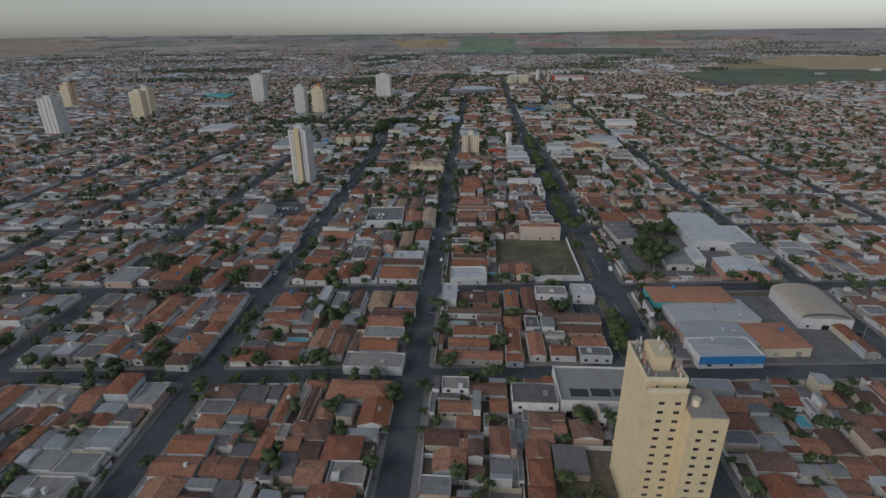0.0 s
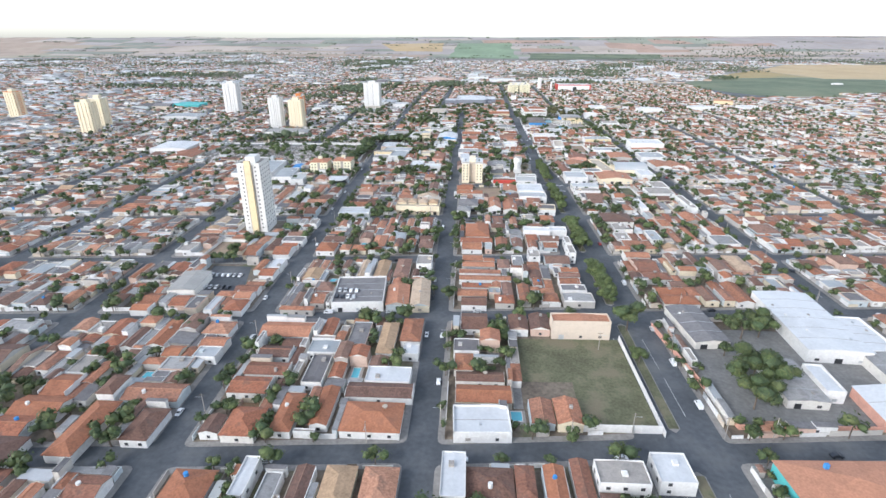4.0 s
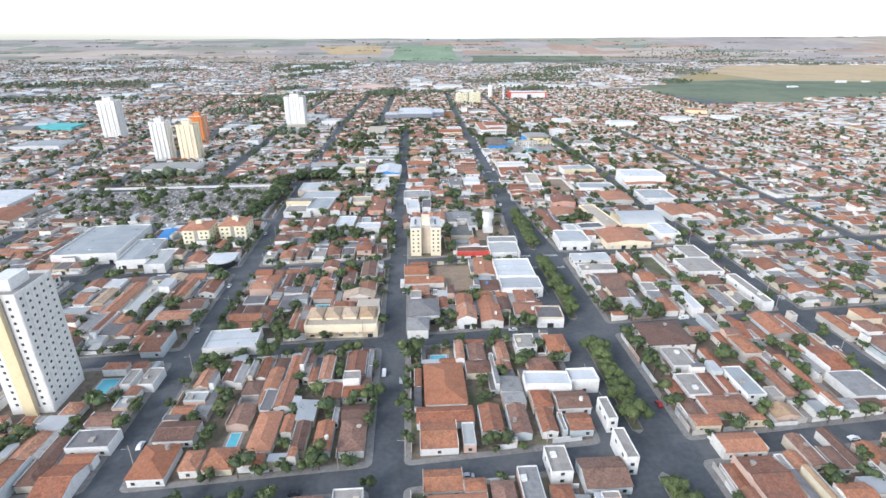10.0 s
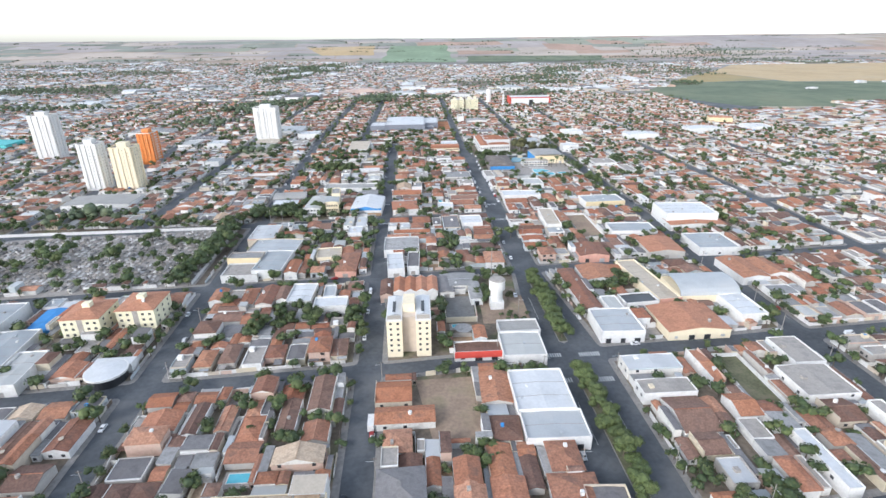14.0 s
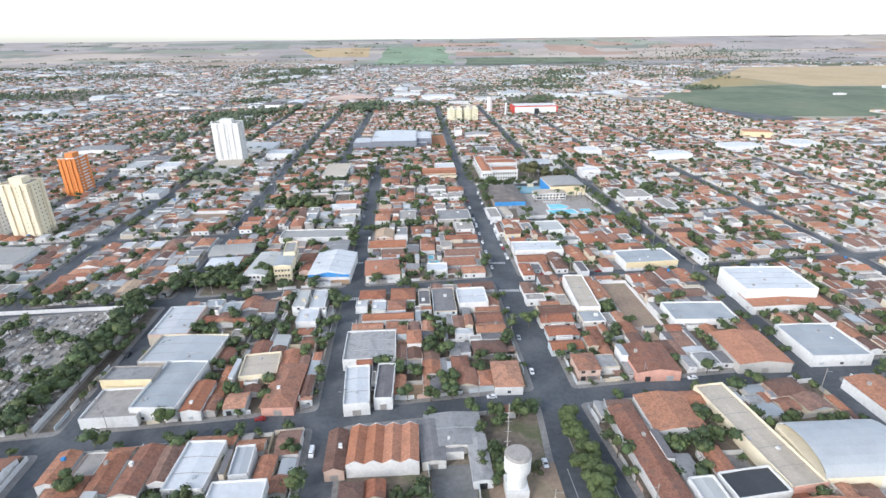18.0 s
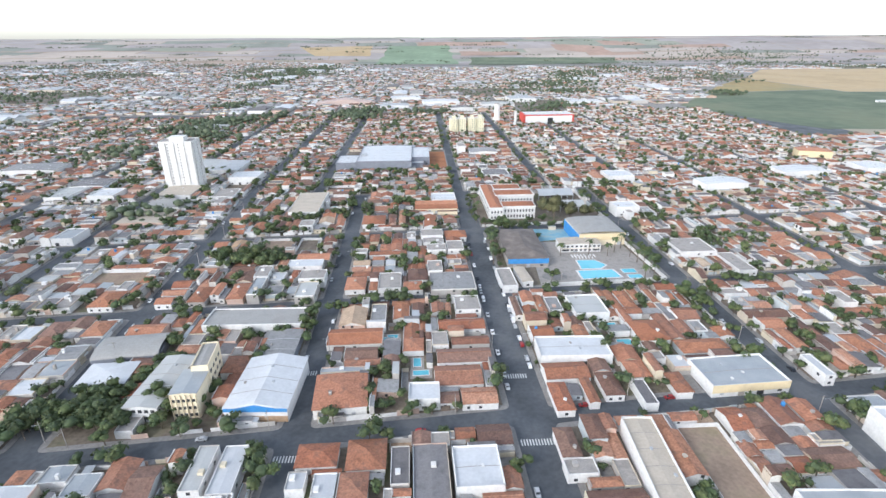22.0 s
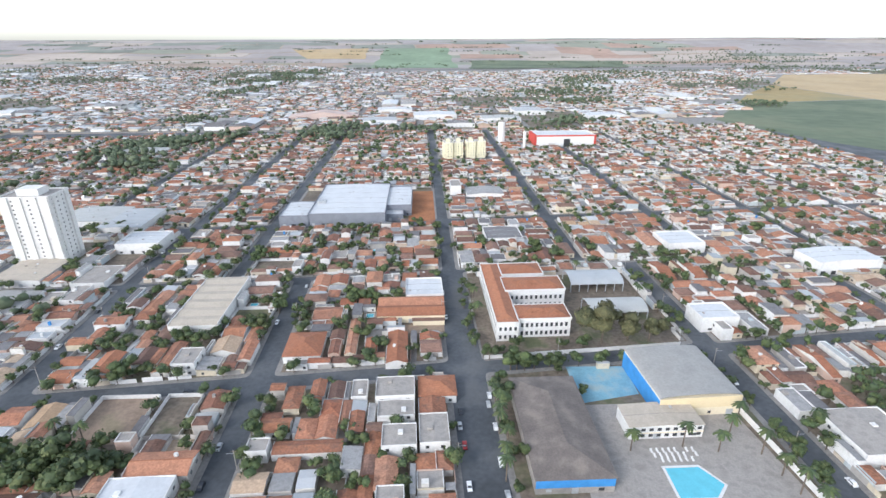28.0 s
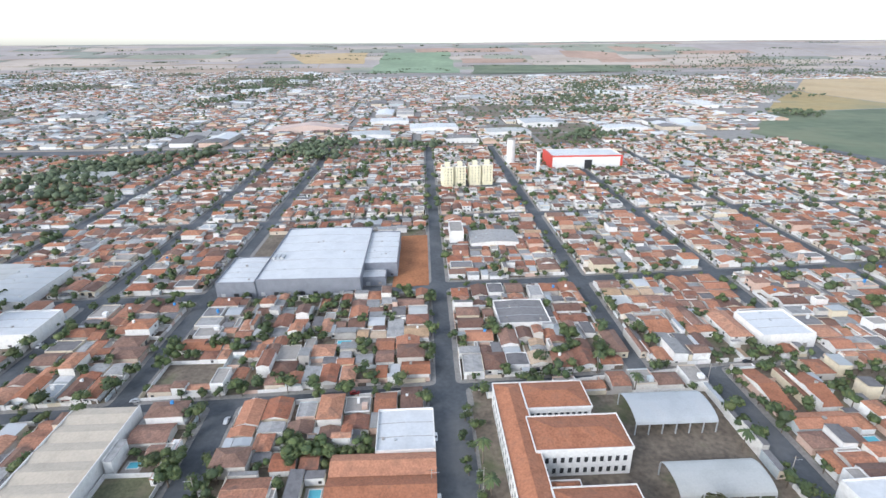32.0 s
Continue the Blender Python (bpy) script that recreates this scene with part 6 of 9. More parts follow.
# ---- garden pools ----
for x, y, w, d in ((-84.9, 198.5, 9, 4), (-74.5, 207.7, 3.5, 3), (-10.1, 218.7, 7, 3.2), (5.7, 275.4, 4, 5), (117.4, 158.2, 4, 6.5), (-73.2, 542, 7, 4), (-151.7, 475.1, 7, 12), (-12.2, 490.9, 7, 3.4), (-5.4, 873.6, 5, 3), (8.8, 852.9, 3.4, 6.5), (10.5, 844.7, 7, 3.4), (-91.4, 386.1, 9, 4), (-103.7, 385.1, 3, 5), (-87.9, 442.2, 3.4, 7), (2.4, 1078.9, 4, 4), (14.0, 1064.8, 3, 4), (-0.6, 1173.7, 7, 3), (-64.9, 1094.9, 4, 3), (207.4, 1094.7, 6, 4), (-3.6, 875.9, 5, 3), (7.5, 635.5, 5.5, 3), (108, 881, 9, 4.5), (126, 882, 7, 4), (111, 865, 7, 4.5), (-60.7, 297.5, 3, 8), (-146.9, 290.3, 6, 5)):
    pool = Thing("swimming_pool", x, y, "small blue garden pool with a pale stone rim", "pool", "garden pools")
    pp = plan(x, y, 1)
    clear(x - w / 2 - 1.6, x + w / 2 + 1.6, y - d / 2 - 2.4, y + d / 2 + 1.2)
    pool.part("deck", Shape().box(pp, -w / 2 - 1.4, w / 2 + 1.4, -d / 2 - 2.2, d / 2 + 1, .1, .32), "concrete")
    rim = Shape()
    for x0, x1, y0, y1 in ((-w / 2 - .3, -w / 2, -d / 2, d / 2), (w / 2, w / 2 + .3, -d / 2, d / 2), (-w / 2 - .3, w / 2 + .3, -d / 2 - .3, -d / 2), (-w / 2 - .3, w / 2 + .3, d / 2, d / 2 + .3)):
        rim.box(pp, x0, x1, y0, y1, .3, .46)
    pool.part("rim", rim, "white")
    pool.part("water", Shape().box(pp, -w / 2, w / 2, -d / 2, d / 2, .25, .38), "pool")

# ---- vacant lots ----
for number, (x0, x1, y0, y1, cover) in enumerate(((-187.7, -169.7, 415.5, 441.7, "soil_pale"),
        (107.5, 124.3, 750.3, 804.5, "soil_pale"),
        (-72.0, -51.3, 1076.6, 1089.3, "grass"),
        (-80.2, -53.2, 1138.5, 1158.0, "yard"),
        (-194, -161, 940, 962, "soil_pale"),
        (120.0, 132.5, 566.7, 600.5, "grass"),
        (-104, -80, 986, 1013, "soil_pale"), (-76.5, -62, 988, 1013, "yard")), 1):
    clear(x0, x1, y0, y1)
    structure(f"vacant_lot_{number}", Shape().box(plan(0, 0), x0, x1, y0, y1, .1, .26), cover, "vacant lot of bare earth and dry grass", "lot")
    lot_wall = Shape()
    lot_wall.box(plan(0, 0), x0 - .1, x0 + .1, y0, y1, .1, 2.2).box(plan(0, 0), x0 + .1, x1 - .1, y1 - .1, y1 + .1, .1, 2.2).box(plan(0, 0), x1 - .1, x1 + .1, y0, y1, .1, 2.2)
    structure(f"lot_wall_{number}", lot_wall, "white", "white plastered wall round a vacant lot", "wall")


# ---- sun loungers by the club pools ----
def lounger(x, y):
    lg = Thing("sun_lounger", x, y, "white plastic sun lounger on the pool paving", "lounger", "sun loungers", z=.22)
    p = plan(x, y)
    lg.part("bed", Shape().box(p, -.35, .35, -.9, .4, .5, .58), "white")
    lg.part("backrest", Shape().prism([p(-.35, .4), p(.35, .4), p(.35, .95), p(-.35, .95)], .5, [.58, .58, .95, .95]), "white")
    lg.part("base", Shape().box(p, -.3, .3, -.8, .8, .22, .5), "white")


for a in range(8):
    for b in range(3):
        if (a + b) % 7:
            lounger(114.5 + a * 2.2 + .3 * (b % 2), 968.6 + b * 2.3)


# ---- dark panels on the grey hall ----
PANEL_Z = 6.95
for x, y, w, d in ((37.4, 160.5, 6.9, 4.8), (45.5, 161.1, 7.5, 4.8), (53.6, 161.5, 7.3, 4.6)):
    sp_ = Thing("solar_panel", x, y, "dark solar panel array lying on the grey hall roof", "solar panel", "roof panels", z=PANEL_Z)
    pq = plan(x, y, 1)
    sp_.part("frame", Shape().box(pq, -w / 2, w / 2, -d / 2, d / 2, PANEL_Z, PANEL_Z + .12), "steel")
    sp_.part("glass", Shape().box(pq, -w / 2 + .12, w / 2 - .12, -d / 2 + .12, d / 2 - .12, PANEL_Z + .1, PANEL_Z + .16), "dark")

# ---- warehouses and stores west of the tower ----
hall("pale_warehouse", "wide warehouse with a pale beige sheet roof", -211.5, 1063.5, 1, 37.0, 35.0, 5, "beige_roof", "wall", 0.8, "gable", "warehouse")
clear(-230, -193, 1046, 1081)
hall("grey_warehouse", "wide warehouse with a grey sheet roof", -209.5, 1096.0, 1, 39.0, 26.0, 5, "grey_roof", "wall", 0.8, "gable", "warehouse")
clear(-229, -190, 1083, 1109)
hall("white_office", "white two-storey office building", -282.0, 1132.5, 1, 24.0, 25.0, 6, "white_roof", "white", 0.4, "parapet", "building")
clear(-294, -270, 1120, 1145)
hall("pale_warehouse", "white warehouse with a pale beige roof", -218.5, 1140.5, 1, 31.0, 33.0, 5, "beige_roof", "white", 0.8, "gable", "warehouse")
clear(-234, -203, 1124, 1157)
hall("white_store", "tall white store with a flat pale roof", -170.0, 1189.0, 1, 30.0, 26.0, 7, "white_roof", "white", 0.4, "parapet", "shop")
clear(-184, -162, 1149, 1195)
hall("blue_grey_hall", "large hall with blue-grey metal roofs", -205.0, 1240.0, 1, 34.0, 48.0, 6, "metal", "white", 0.8, "gable", "hall")
clear(-217, -184, 1228, 1262)
hall("grey_shed", "shed with a dark grey fibre cement roof", -318.5, 1176.0, 1, 31.0, 28.0, 5, "fibro", "wall", 0.8, "gable", "shed")
clear(-334, -303, 1162, 1190)
hall("white_store", "white store with a grey metal roof", -322.5, 1138.5, 1, 21.0, 37.0, 5, "metal", "white", 0.4, "parapet", "shop")
clear(-333, -312, 1120, 1157)
hall("white_store", "white store with a grey metal roof", -249.5, 1023.0, 1, 15.0, 22.0, 5, "metal", "white", 0.4, "parapet", "shop")
clear(-257, -242, 1012, 1034)

# ---- houses of the blocks along the street and the avenue ----
cottage(-16.5, 240.6, 8.3, 18.6, 6.0, "W")
cottage(-4.9, 240.5, 14.8, 11.6, 3.6, "T")
cottage(6.2, 241.5, 6.1, 12.8, 3.6, "T")
cottage(15.6, 239.5, 7.2, 18.0, 3.6, "n")
cottage(24.3, 239.7, 6.2, 24.1, 3.6, "t")
cottage(36.4, 244.7, 16.3, 10.1, 6.0, "b")
cottage(53.4, 248.7, 11.7, 12.9, 5.0, "W")
cottage(-3.4, 226.1, 26.9, 5.8, 3.6, "c")
cottage(4.2, 218.9, 11.9, 5.3, 3.6, "c")
cottage(15.2, 215.6, 8.0, 10.9, 3.6, "T")
cottage(24.4, 216.2, 6.8, 11.0, 3.6, "f")
cottage(43.9, 222.5, 28.2, 7.9, 3.6, "c")
cottage(46.1, 212.1, 20.6, 6.8, 3.6, "c")
cottage(34.1, 206.5, 9.5, 4.1, 3.6, "f")
cottage(48.1, 201.6, 15.2, 7.3, 3.6, "c")
cottage(49.9, 193.0, 13.8, 7.2, 3.6, "f")
cottage(-2.6, 207.6, 20.1, 7.3, 3.6, "c")
cottage(-4.9, 197.4, 18.6, 6.9, 3.6, "c")
cottage(-2.8, 187.7, 25.7, 6.3, 3.6, "k")
cottage(14.8, 200.0, 6.8, 17.8, 3.6, "t")
cottage(24.8, 197.5, 7.2, 17.4, 3.6, "n")
cottage(14.9, 186.9, 7.7, 5.4, 3.6, "k")
cottage(36.0, 193.7, 11.0, 8.1, 3.6, "c")
cottage(-98.4, 231.3, 13.9, 14.8, 4.0, "N")
cottage(-82.0, 236.3, 5.3, 16.3, 5.0, "W")
cottage(-73.4, 232.4, 6.0, 14.8, 3.6, "f")
cottage(-64.1, 233.6, 6.4, 18.9, 3.6, "t")
cottage(-52.4, 235.1, 10.0, 17.7, 3.6, "Y")
cottage(-39.4, 236.4, 11.1, 15.6, 3.6, "T")
cottage(-43.2, 222.1, 21.3, 8.1, 3.6, "c")
cottage(-45.6, 212.7, 17.9, 10.2, 3.6, "k")
cottage(-44.4, 202.8, 18.6, 9.4, 3.6, "f")
cottage(-45.0, 193.4, 17.0, 9.3, 3.6, "k")
cottage(-44.5, 180.6, 25.4, 10.9, 3.6, "b")
cottage(-71.6, 195.4, 8.9, 15.3, 3.6, "t")
cottage(-62.7, 191.7, 5.9, 16.7, 3.6, "t")
cottage(-85.2, 183.6, 15.2, 10.3, 3.6, "c")
cottage(-96.7, 215.2, 18.0, 6.6, 3.6, "c")
cottage(-46.8, 161.4, 23.7, 11.2, 3.6, "N")
cottage(-37.6, 148.6, 11.4, 14.1, 3.6, "n")
cottage(-9.2, 165.4, 10.9, 8.2, 5.0, "b")
cottage(3.5, 164.9, 14.4, 7.0, 3.6, "c")
cottage(-8.6, 154.2, 12.5, 6.3, 3.6, "c")
cottage(7.5, 155.7, 7.3, 7.4, 3.6, "c")
cottage(20.8, 159.9, 17.3, 12.3, 6.0, "f")
cottage(-63.3, 151.8, 4.0, 18.5, 3.6, "t")
cottage(-72.6, 151.3, 4.8, 21.5, 3.6, "t")
cottage(-11.1, 339.3, 13.1, 15.1, 3.6, "c")
cottage(-14.3, 317.2, 11.9, 10.6, 3.6, "f")
cottage(-8.2, 294.7, 20.0, 6.2, 3.6, "c")
cottage(-6.8, 283.9, 21.9, 10.4, 3.6, "k")
cottage(14.8, 275.0, 9.0, 13.1, 3.6, "t")
cottage(-99.8, 325.7, 24.1, 12.6, 3.6, "k")
cottage(-80.1, 329.1, 6.3, 15.2, 3.6, "t")
cottage(-64.4, 324.0, 9.4, 20.0, 3.6, "f")
cottage(-50.8, 321.8, 7.5, 26.3, 3.6, "Y")
cottage(-40.4, 329.3, 9.4, 20.5, 3.6, "T")
cottage(-38.9, 312.2, 7.5, 8.5, 3.6, "W")
cottage(-78.1, 311.8, 13.5, 10.7, 3.6, "w")
cottage(-76.3, 295.5, 8.9, 20.6, 3.6, "f")
cottage(-45.8, 293.2, 18.8, 10.7, 3.6, "W")
cottage(-97.1, 294.4, 18.0, 8.5, 3.6, "c")
cottage(-99.9, 283.2, 16.2, 10.3, 3.6, "c")
cottage(-47.6, 283.3, 26.4, 8.8, 3.6, "c")
cottage(-66.7, 273.0, 6.9, 21.7, 3.6, "n")
cottage(-79.4, 268.5, 7.8, 21.1, 3.6, "N")
cottage(-47.5, 267.8, 21.9, 16.0, 3.6, "N")
cottage(-93.6, 262.3, 12.5, 15.1, 3.6, "T")
cottage(-108.9, 401.0, 5.9, 12.6, 3.6, "t")
cottage(-98.2, 400.9, 3.4, 13.9, 3.6, "t")
cottage(-89.2, 402.2, 4.3, 12.4, 3.6, "t")
cottage(-78.2, 397.0, 4.8, 24.2, 3.6, "y")
cottage(-66.8, 397.2, 8.0, 23.4, 3.6, "y")
cottage(-54.7, 399.6, 8.7, 26.8, 3.6, "T")
cottage(-42.3, 406.2, 9.7, 13.7, 6.0, "b")
cottage(-105.8, 387.1, 10.6, 13.6, 3.6, "y")
cottage(-104.4, 356.2, 4.4, 15.8, 3.6, "T")
cottage(-93.8, 358.5, 7.7, 12.9, 3.6, "c")
cottage(-13.1, 417.6, 12.9, 8.6, 3.6, "c")
cottage(-9.4, 408.2, 19.9, 7.2, 3.6, "k")
cottage(5.8, 409.9, 7.3, 12.6, 3.6, "T")
cottage(14.9, 413.1, 7.2, 17.8, 3.6, "f")
cottage(25.5, 423.2, 7.7, 12.0, 5.0, "b")
cottage(39.4, 418.6, 15.3, 12.7, 3.6, "c")
cottage(49.5, 427.4, 4.6, 14.4, 7.0, "b")
cottage(-8.4, 397.7, 24.8, 5.1, 3.6, "c")
cottage(-5.5, 389.1, 30.1, 5.7, 3.6, "c")
cottage(-10.2, 379.1, 17.1, 5.4, 3.6, "c")
cottage(-12.5, 370.0, 16.4, 8.1, 3.6, "c")
cottage(-0.4, 372.6, 6.7, 7.4, 3.6, "w")
cottage(-11.5, 360.1, 13.6, 9.0, 3.6, "c")
cottage(4.6, 363.3, 10.2, 9.4, 3.6, "T")
cottage(15.5, 371.2, 6.5, 19.8, 3.6, "t")
cottage(24.2, 385.2, 5.3, 9.0, 3.6, "t")
cottage(44.8, 403.8, 10.6, 6.4, 3.6, "c")
cottage(43.6, 396.3, 12.7, 5.9, 3.6, "c")
cottage(42.5, 388.3, 11.9, 7.4, 3.6, "c")
cottage(43.3, 378.6, 14.0, 7.9, 3.6, "f")
cottage(44.0, 367.5, 16.6, 10.3, 3.6, "f")
cottage(-10.4, 467.5, 16.6, 26.9, 4.0, "N")
cottage(4.8, 489.8, 7.7, 12.9, 3.6, "t")
cottage(16.2, 490.9, 5.9, 16.1, 3.6, "t")
cottage(27.9, 495.2, 9.6, 12.0, 5.0, "b")
cottage(41.9, 493.0, 9.8, 15.1, 5.0, "N")
cottage(-11.0, 448.8, 22.0, 8.8, 3.6, "c")
cottage(-13.8, 437.9, 13.4, 12.7, 3.6, "c")
cottage(-3.0, 437.9, 4.9, 11.3, 3.6, "w")
cottage(6.0, 446.0, 8.4, 14.6, 3.6, "t")
cottage(16.3, 445.0, 7.6, 15.6, 3.6, "t")
cottage(26.6, 443.9, 6.2, 12.2, 3.6, "t")
cottage(39.0, 455.3, 13.3, 10.2, 3.6, "c")
cottage(38.2, 442.8, 9.2, 9.0, 3.6, "c")
cottage(49.9, 446.4, 4.2, 12.6, 6.0, "b")
cottage(-87.3, 482.0, 4.5, 14.1, 3.6, "t")
cottage(-74.6, 481.5, 4.6, 17.0, 3.6, "t")
cottage(-60.2, 480.9, 5.6, 16.9, 3.6, "t")
cottage(-48.1, 483.2, 8.9, 17.2, 3.6, "t")
cottage(-46.6, 464.0, 9.8, 7.1, 3.6, "k")
cottage(-73.8, 463.9, 6.9, 16.6, 3.6, "t")
cottage(-76.4, 443.0, 8.6, 20.2, 3.6, "N")
cottage(-63.2, 439.7, 5.3, 14.8, 3.6, "t")
cottage(-54.8, 439.3, 6.5, 14.8, 3.6, "t")
cottage(-44.5, 439.4, 9.2, 15.7, 3.6, "T")
cottage(-96.7, 568.9, 6.1, 17.2, 3.6, "t")
cottage(-85.2, 568.2, 5.8, 13.7, 3.6, "t")
cottage(-62.0, 568.9, 7.4, 17.4, 3.6, "t")
cottage(-51.1, 579.7, 9.1, 20.8, 5.0, "t")
cottage(-50.3, 559.0, 10.1, 10.4, 3.6, "t")
cottage(-53.6, 546.2, 17.7, 8.2, 5.0, "y")
cottage(-83.7, 519.7, 3.4, 17.9, 3.6, "t")
cottage(-22.6, 580.6, 14.9, 12.9, 3.6, "k")
cottage(-17.9, 566.4, 23.3, 9.4, 3.6, "c")
cottage(-26.2, 793.8, 14.5, 11.0, 3.6, "T")
cottage(-8.9, 793.4, 13.8, 14.3, 3.6, "T")
cottage(-31.3, 782.3, 6.7, 8.2, 3.6, "w")
cottage(-21.7, 779.9, 8.2, 10.6, 3.6, "w")
cottage(-16.3, 768.1, 27.0, 6.7, 3.6, "k")
cottage(-26.1, 758.8, 15.8, 6.0, 3.6, "c")
cottage(-13.4, 759.4, 7.3, 7.0, 3.6, "c")
cottage(3.1, 787.6, 6.9, 17.5, 3.6, "f")
cottage(13.7, 781.7, 12.7, 27.8, 5.0, "f")
cottage(36.5, 772.7, 13.5, 4.4, 3.6, "c")
cottage(35.9, 763.9, 14.4, 10.4, 3.6, "c")
cottage(35.5, 753.2, 15.1, 8.6, 3.6, "c")
cottage(22.0, 749.9, 9.4, 5.5, 3.6, "w")
cottage(63.3, 795.9, 7.1, 14.6, 3.6, "T")
cottage(64.9, 783.9, 11.2, 7.6, 3.6, "b")
cottage(72.9, 769.7, 19.7, 8.2, 3.6, "c")
cottage(70.4, 760.8, 17.7, 9.4, 3.6, "c")
cottage(70.4, 747.8, 15.7, 9.2, 3.6, "T")
cottage(69.0, 735.2, 15.9, 8.1, 3.6, "k")
cottage(88.3, 758.0, 12.2, 11.9, 5.0, "w")
cottage(101.5, 787.4, 8.4, 21.4, 5.0, "t")
cottage(-64.8, 788.3, 7.3, 20.7, 5.0, "w")
cottage(-54.8, 787.3, 8.6, 21.7, 5.0, "w")
cottage(-57.9, 769.0, 10.7, 14.3, 5.0, "W")
cottage(-56.4, 756.0, 8.1, 6.6, 3.6, "c")
cottage(-52.9, 745.3, 7.1, 10.6, 3.6, "c")
cottage(26.7, 838.0, 21.0, 13.8, 3.6, "c")
cottage(30.4, 852.9, 25.4, 10.9, 3.6, "c")
cottage(34.3, 823.6, 15.0, 10.2, 3.6, "c")
cottage(-21.4, 871.8, 26.9, 14.0, 3.6, "k")
cottage(-17.1, 857.0, 15.6, 9.2, 3.6, "c")
cottage(74.2, 838.8, 19.8, 11.7, 3.6, "c")
cottage(67.8, 821.5, 7.5, 17.8, 3.6, "T")
cottage(80.5, 824.8, 4.7, 16.2, 3.6, "t")
cottage(90.4, 828.6, 8.2, 15.5, 3.6, "T")
cottage(102.8, 822.3, 5.9, 16.4, 3.6, "f")
cottage(119.7, 828.1, 7.4, 13.9, 3.6, "T")
cottage(0.4, 894.5, 8.9, 14.5, 3.6, "t")
cottage(9.2, 898.2, 6.6, 11.4, 3.6, "t")
cottage(19.9, 898.6, 7.2, 11.0, 3.6, "t")
cottage(36.1, 900.3, 13.9, 16.4, 5.0, "b")
cottage(31.4, 880.9, 24.1, 10.1, 3.6, "c")
cottage(-24.2, 888.4, 13.6, 18.3, 5.0, "y")
cottage(-11.4, 892.0, 8.3, 18.5, 5.0, "f")
cottage(-15.9, 849.7, 16.5, 5.2, 3.6, "c")
cottage(34.5, 865.4, 18.6, 6.7, 3.6, "c")
cottage(-24.1, 843.7, 19.5, 4.2, 3.6, "w")
cottage(62.6, 898.4, 4.3, 20.8, 3.6, "t")
cottage(76.2, 900.1, 5.4, 18.6, 3.6, "t")
cottage(83.5, 899.3, 8.0, 15.6, 3.6, "f")
cottage(70.8, 870.4, 11.7, 12.8, 3.6, "k")
cottage(-27.8, 931.3, 12.0, 16.9, 3.6, "N")
cottage(-7.4, 930.5, 13.8, 21.7, 5.0, "b")
cottage(6.2, 926.5, 11.6, 11.2, 3.6, "c")
cottage(29.8, 928.3, 26.7, 24.0, 5.0, "f")
cottage(20.0, 948.4, 9.6, 16.1, 6.0, "b")
cottage(9.1, 941.9, 12.1, 16.0, 3.6, "T")
cottage(-54.6, 920.0, 11.5, 18.4, 6.0, "w")
cottage(-54.8, 939.6, 16.2, 12.6, 6.0, "b")
cottage(-25.9, 1046.3, 17.9, 21.2, 4.0, "N")
cottage(-11.2, 1043.8, 5.4, 12.0, 3.6, "t")
cottage(-3.6, 1053.4, 5.5, 31.9, 3.6, "t")
cottage(6.1, 1044.4, 6.2, 12.1, 3.6, "t")
cottage(18.8, 1042.3, 10.3, 26.6, 3.6, "n")
cottage(-19.6, 1077.2, 15.8, 13.1, 3.6, "c")
cottage(-22.5, 1006.4, 6.8, 14.4, 3.6, "T")
cottage(-13.3, 1011.9, 6.3, 11.1, 3.6, "t")
cottage(4.2, 1010.6, 7.0, 12.1, 3.6, "b")
cottage(19.4, 1008.1, 16.6, 13.6, 6.0, "b")
cottage(36.9, 1010.7, 16.0, 13.9, 4.0, "N")
cottage(34.9, 982.6, 11.6, 16.3, 6.0, "b")
cottage(22.0, 979.5, 13.3, 11.8, 6.0, "b")
cottage(20.2, 995.6, 15.1, 10.2, 5.0, "b")
cottage(-25.9, 989.7, 12.1, 7.8, 3.6, "c")
cottage(-11.1, 977.9, 25.5, 6.3, 3.6, "c")
cottage(94.9, 499.5, 22.2, 20.5, 5.0, "T")
cottage(123.7, 510.3, 5.7, 17.2, 3.6, "f")
cottage(133.5, 506.1, 5.8, 21.0, 3.6, "c")
cottage(152.7, 507.2, 13.0, 20.0, 3.6, "t")
cottage(162.1, 502.3, 3.2, 29.5, 3.6, "T")
cottage(93.4, 481.6, 10.7, 15.0, 3.6, "b")
cottage(90.3, 462.1, 9.5, 14.3, 3.6, "b")
cottage(97.4, 449.7, 18.3, 10.2, 3.6, "T")
cottage(111.3, 461.7, 8.4, 19.2, 5.0, "w")
cottage(127.1, 466.0, 5.9, 26.1, 3.6, "t")
cottage(137.3, 465.7, 3.9, 27.8, 5.0, "N")
cottage(158.1, 477.8, 10.8, 19.3, 3.6, "c")
cottage(158.2, 459.5, 15.8, 17.1, 3.6, "f")
cottage(91.3, 429.7, 15.5, 9.0, 3.6, "k")
cottage(91.5, 413.5, 13.8, 18.9, 3.6, "c")
cottage(94.2, 398.2, 15.0, 9.9, 3.6, "T")
cottage(111.9, 425.2, 6.2, 14.6, 3.6, "t")
cottage(124.7, 426.3, 4.7, 17.2, 3.6, "t")
cottage(105.7, 410.0, 3.0, 14.1, 5.0, "y")
cottage(134.0, 398.7, 6.4, 8.0, 5.0, "n")
cottage(131.3, 379.5, 9.2, 23.2, 3.6, "t")
cottage(114.3, 376.2, 7.7, 16.0, 3.6, "t")
cottage(95.3, 379.1, 16.0, 9.2, 3.6, "k")
cottage(97.4, 369.2, 18.6, 10.4, 3.6, "N")
cottage(149.9, 420.8, 10.6, 22.5, 3.6, "Y")
cottage(186.6, 506.4, 6.4, 23.2, 3.6, "T")
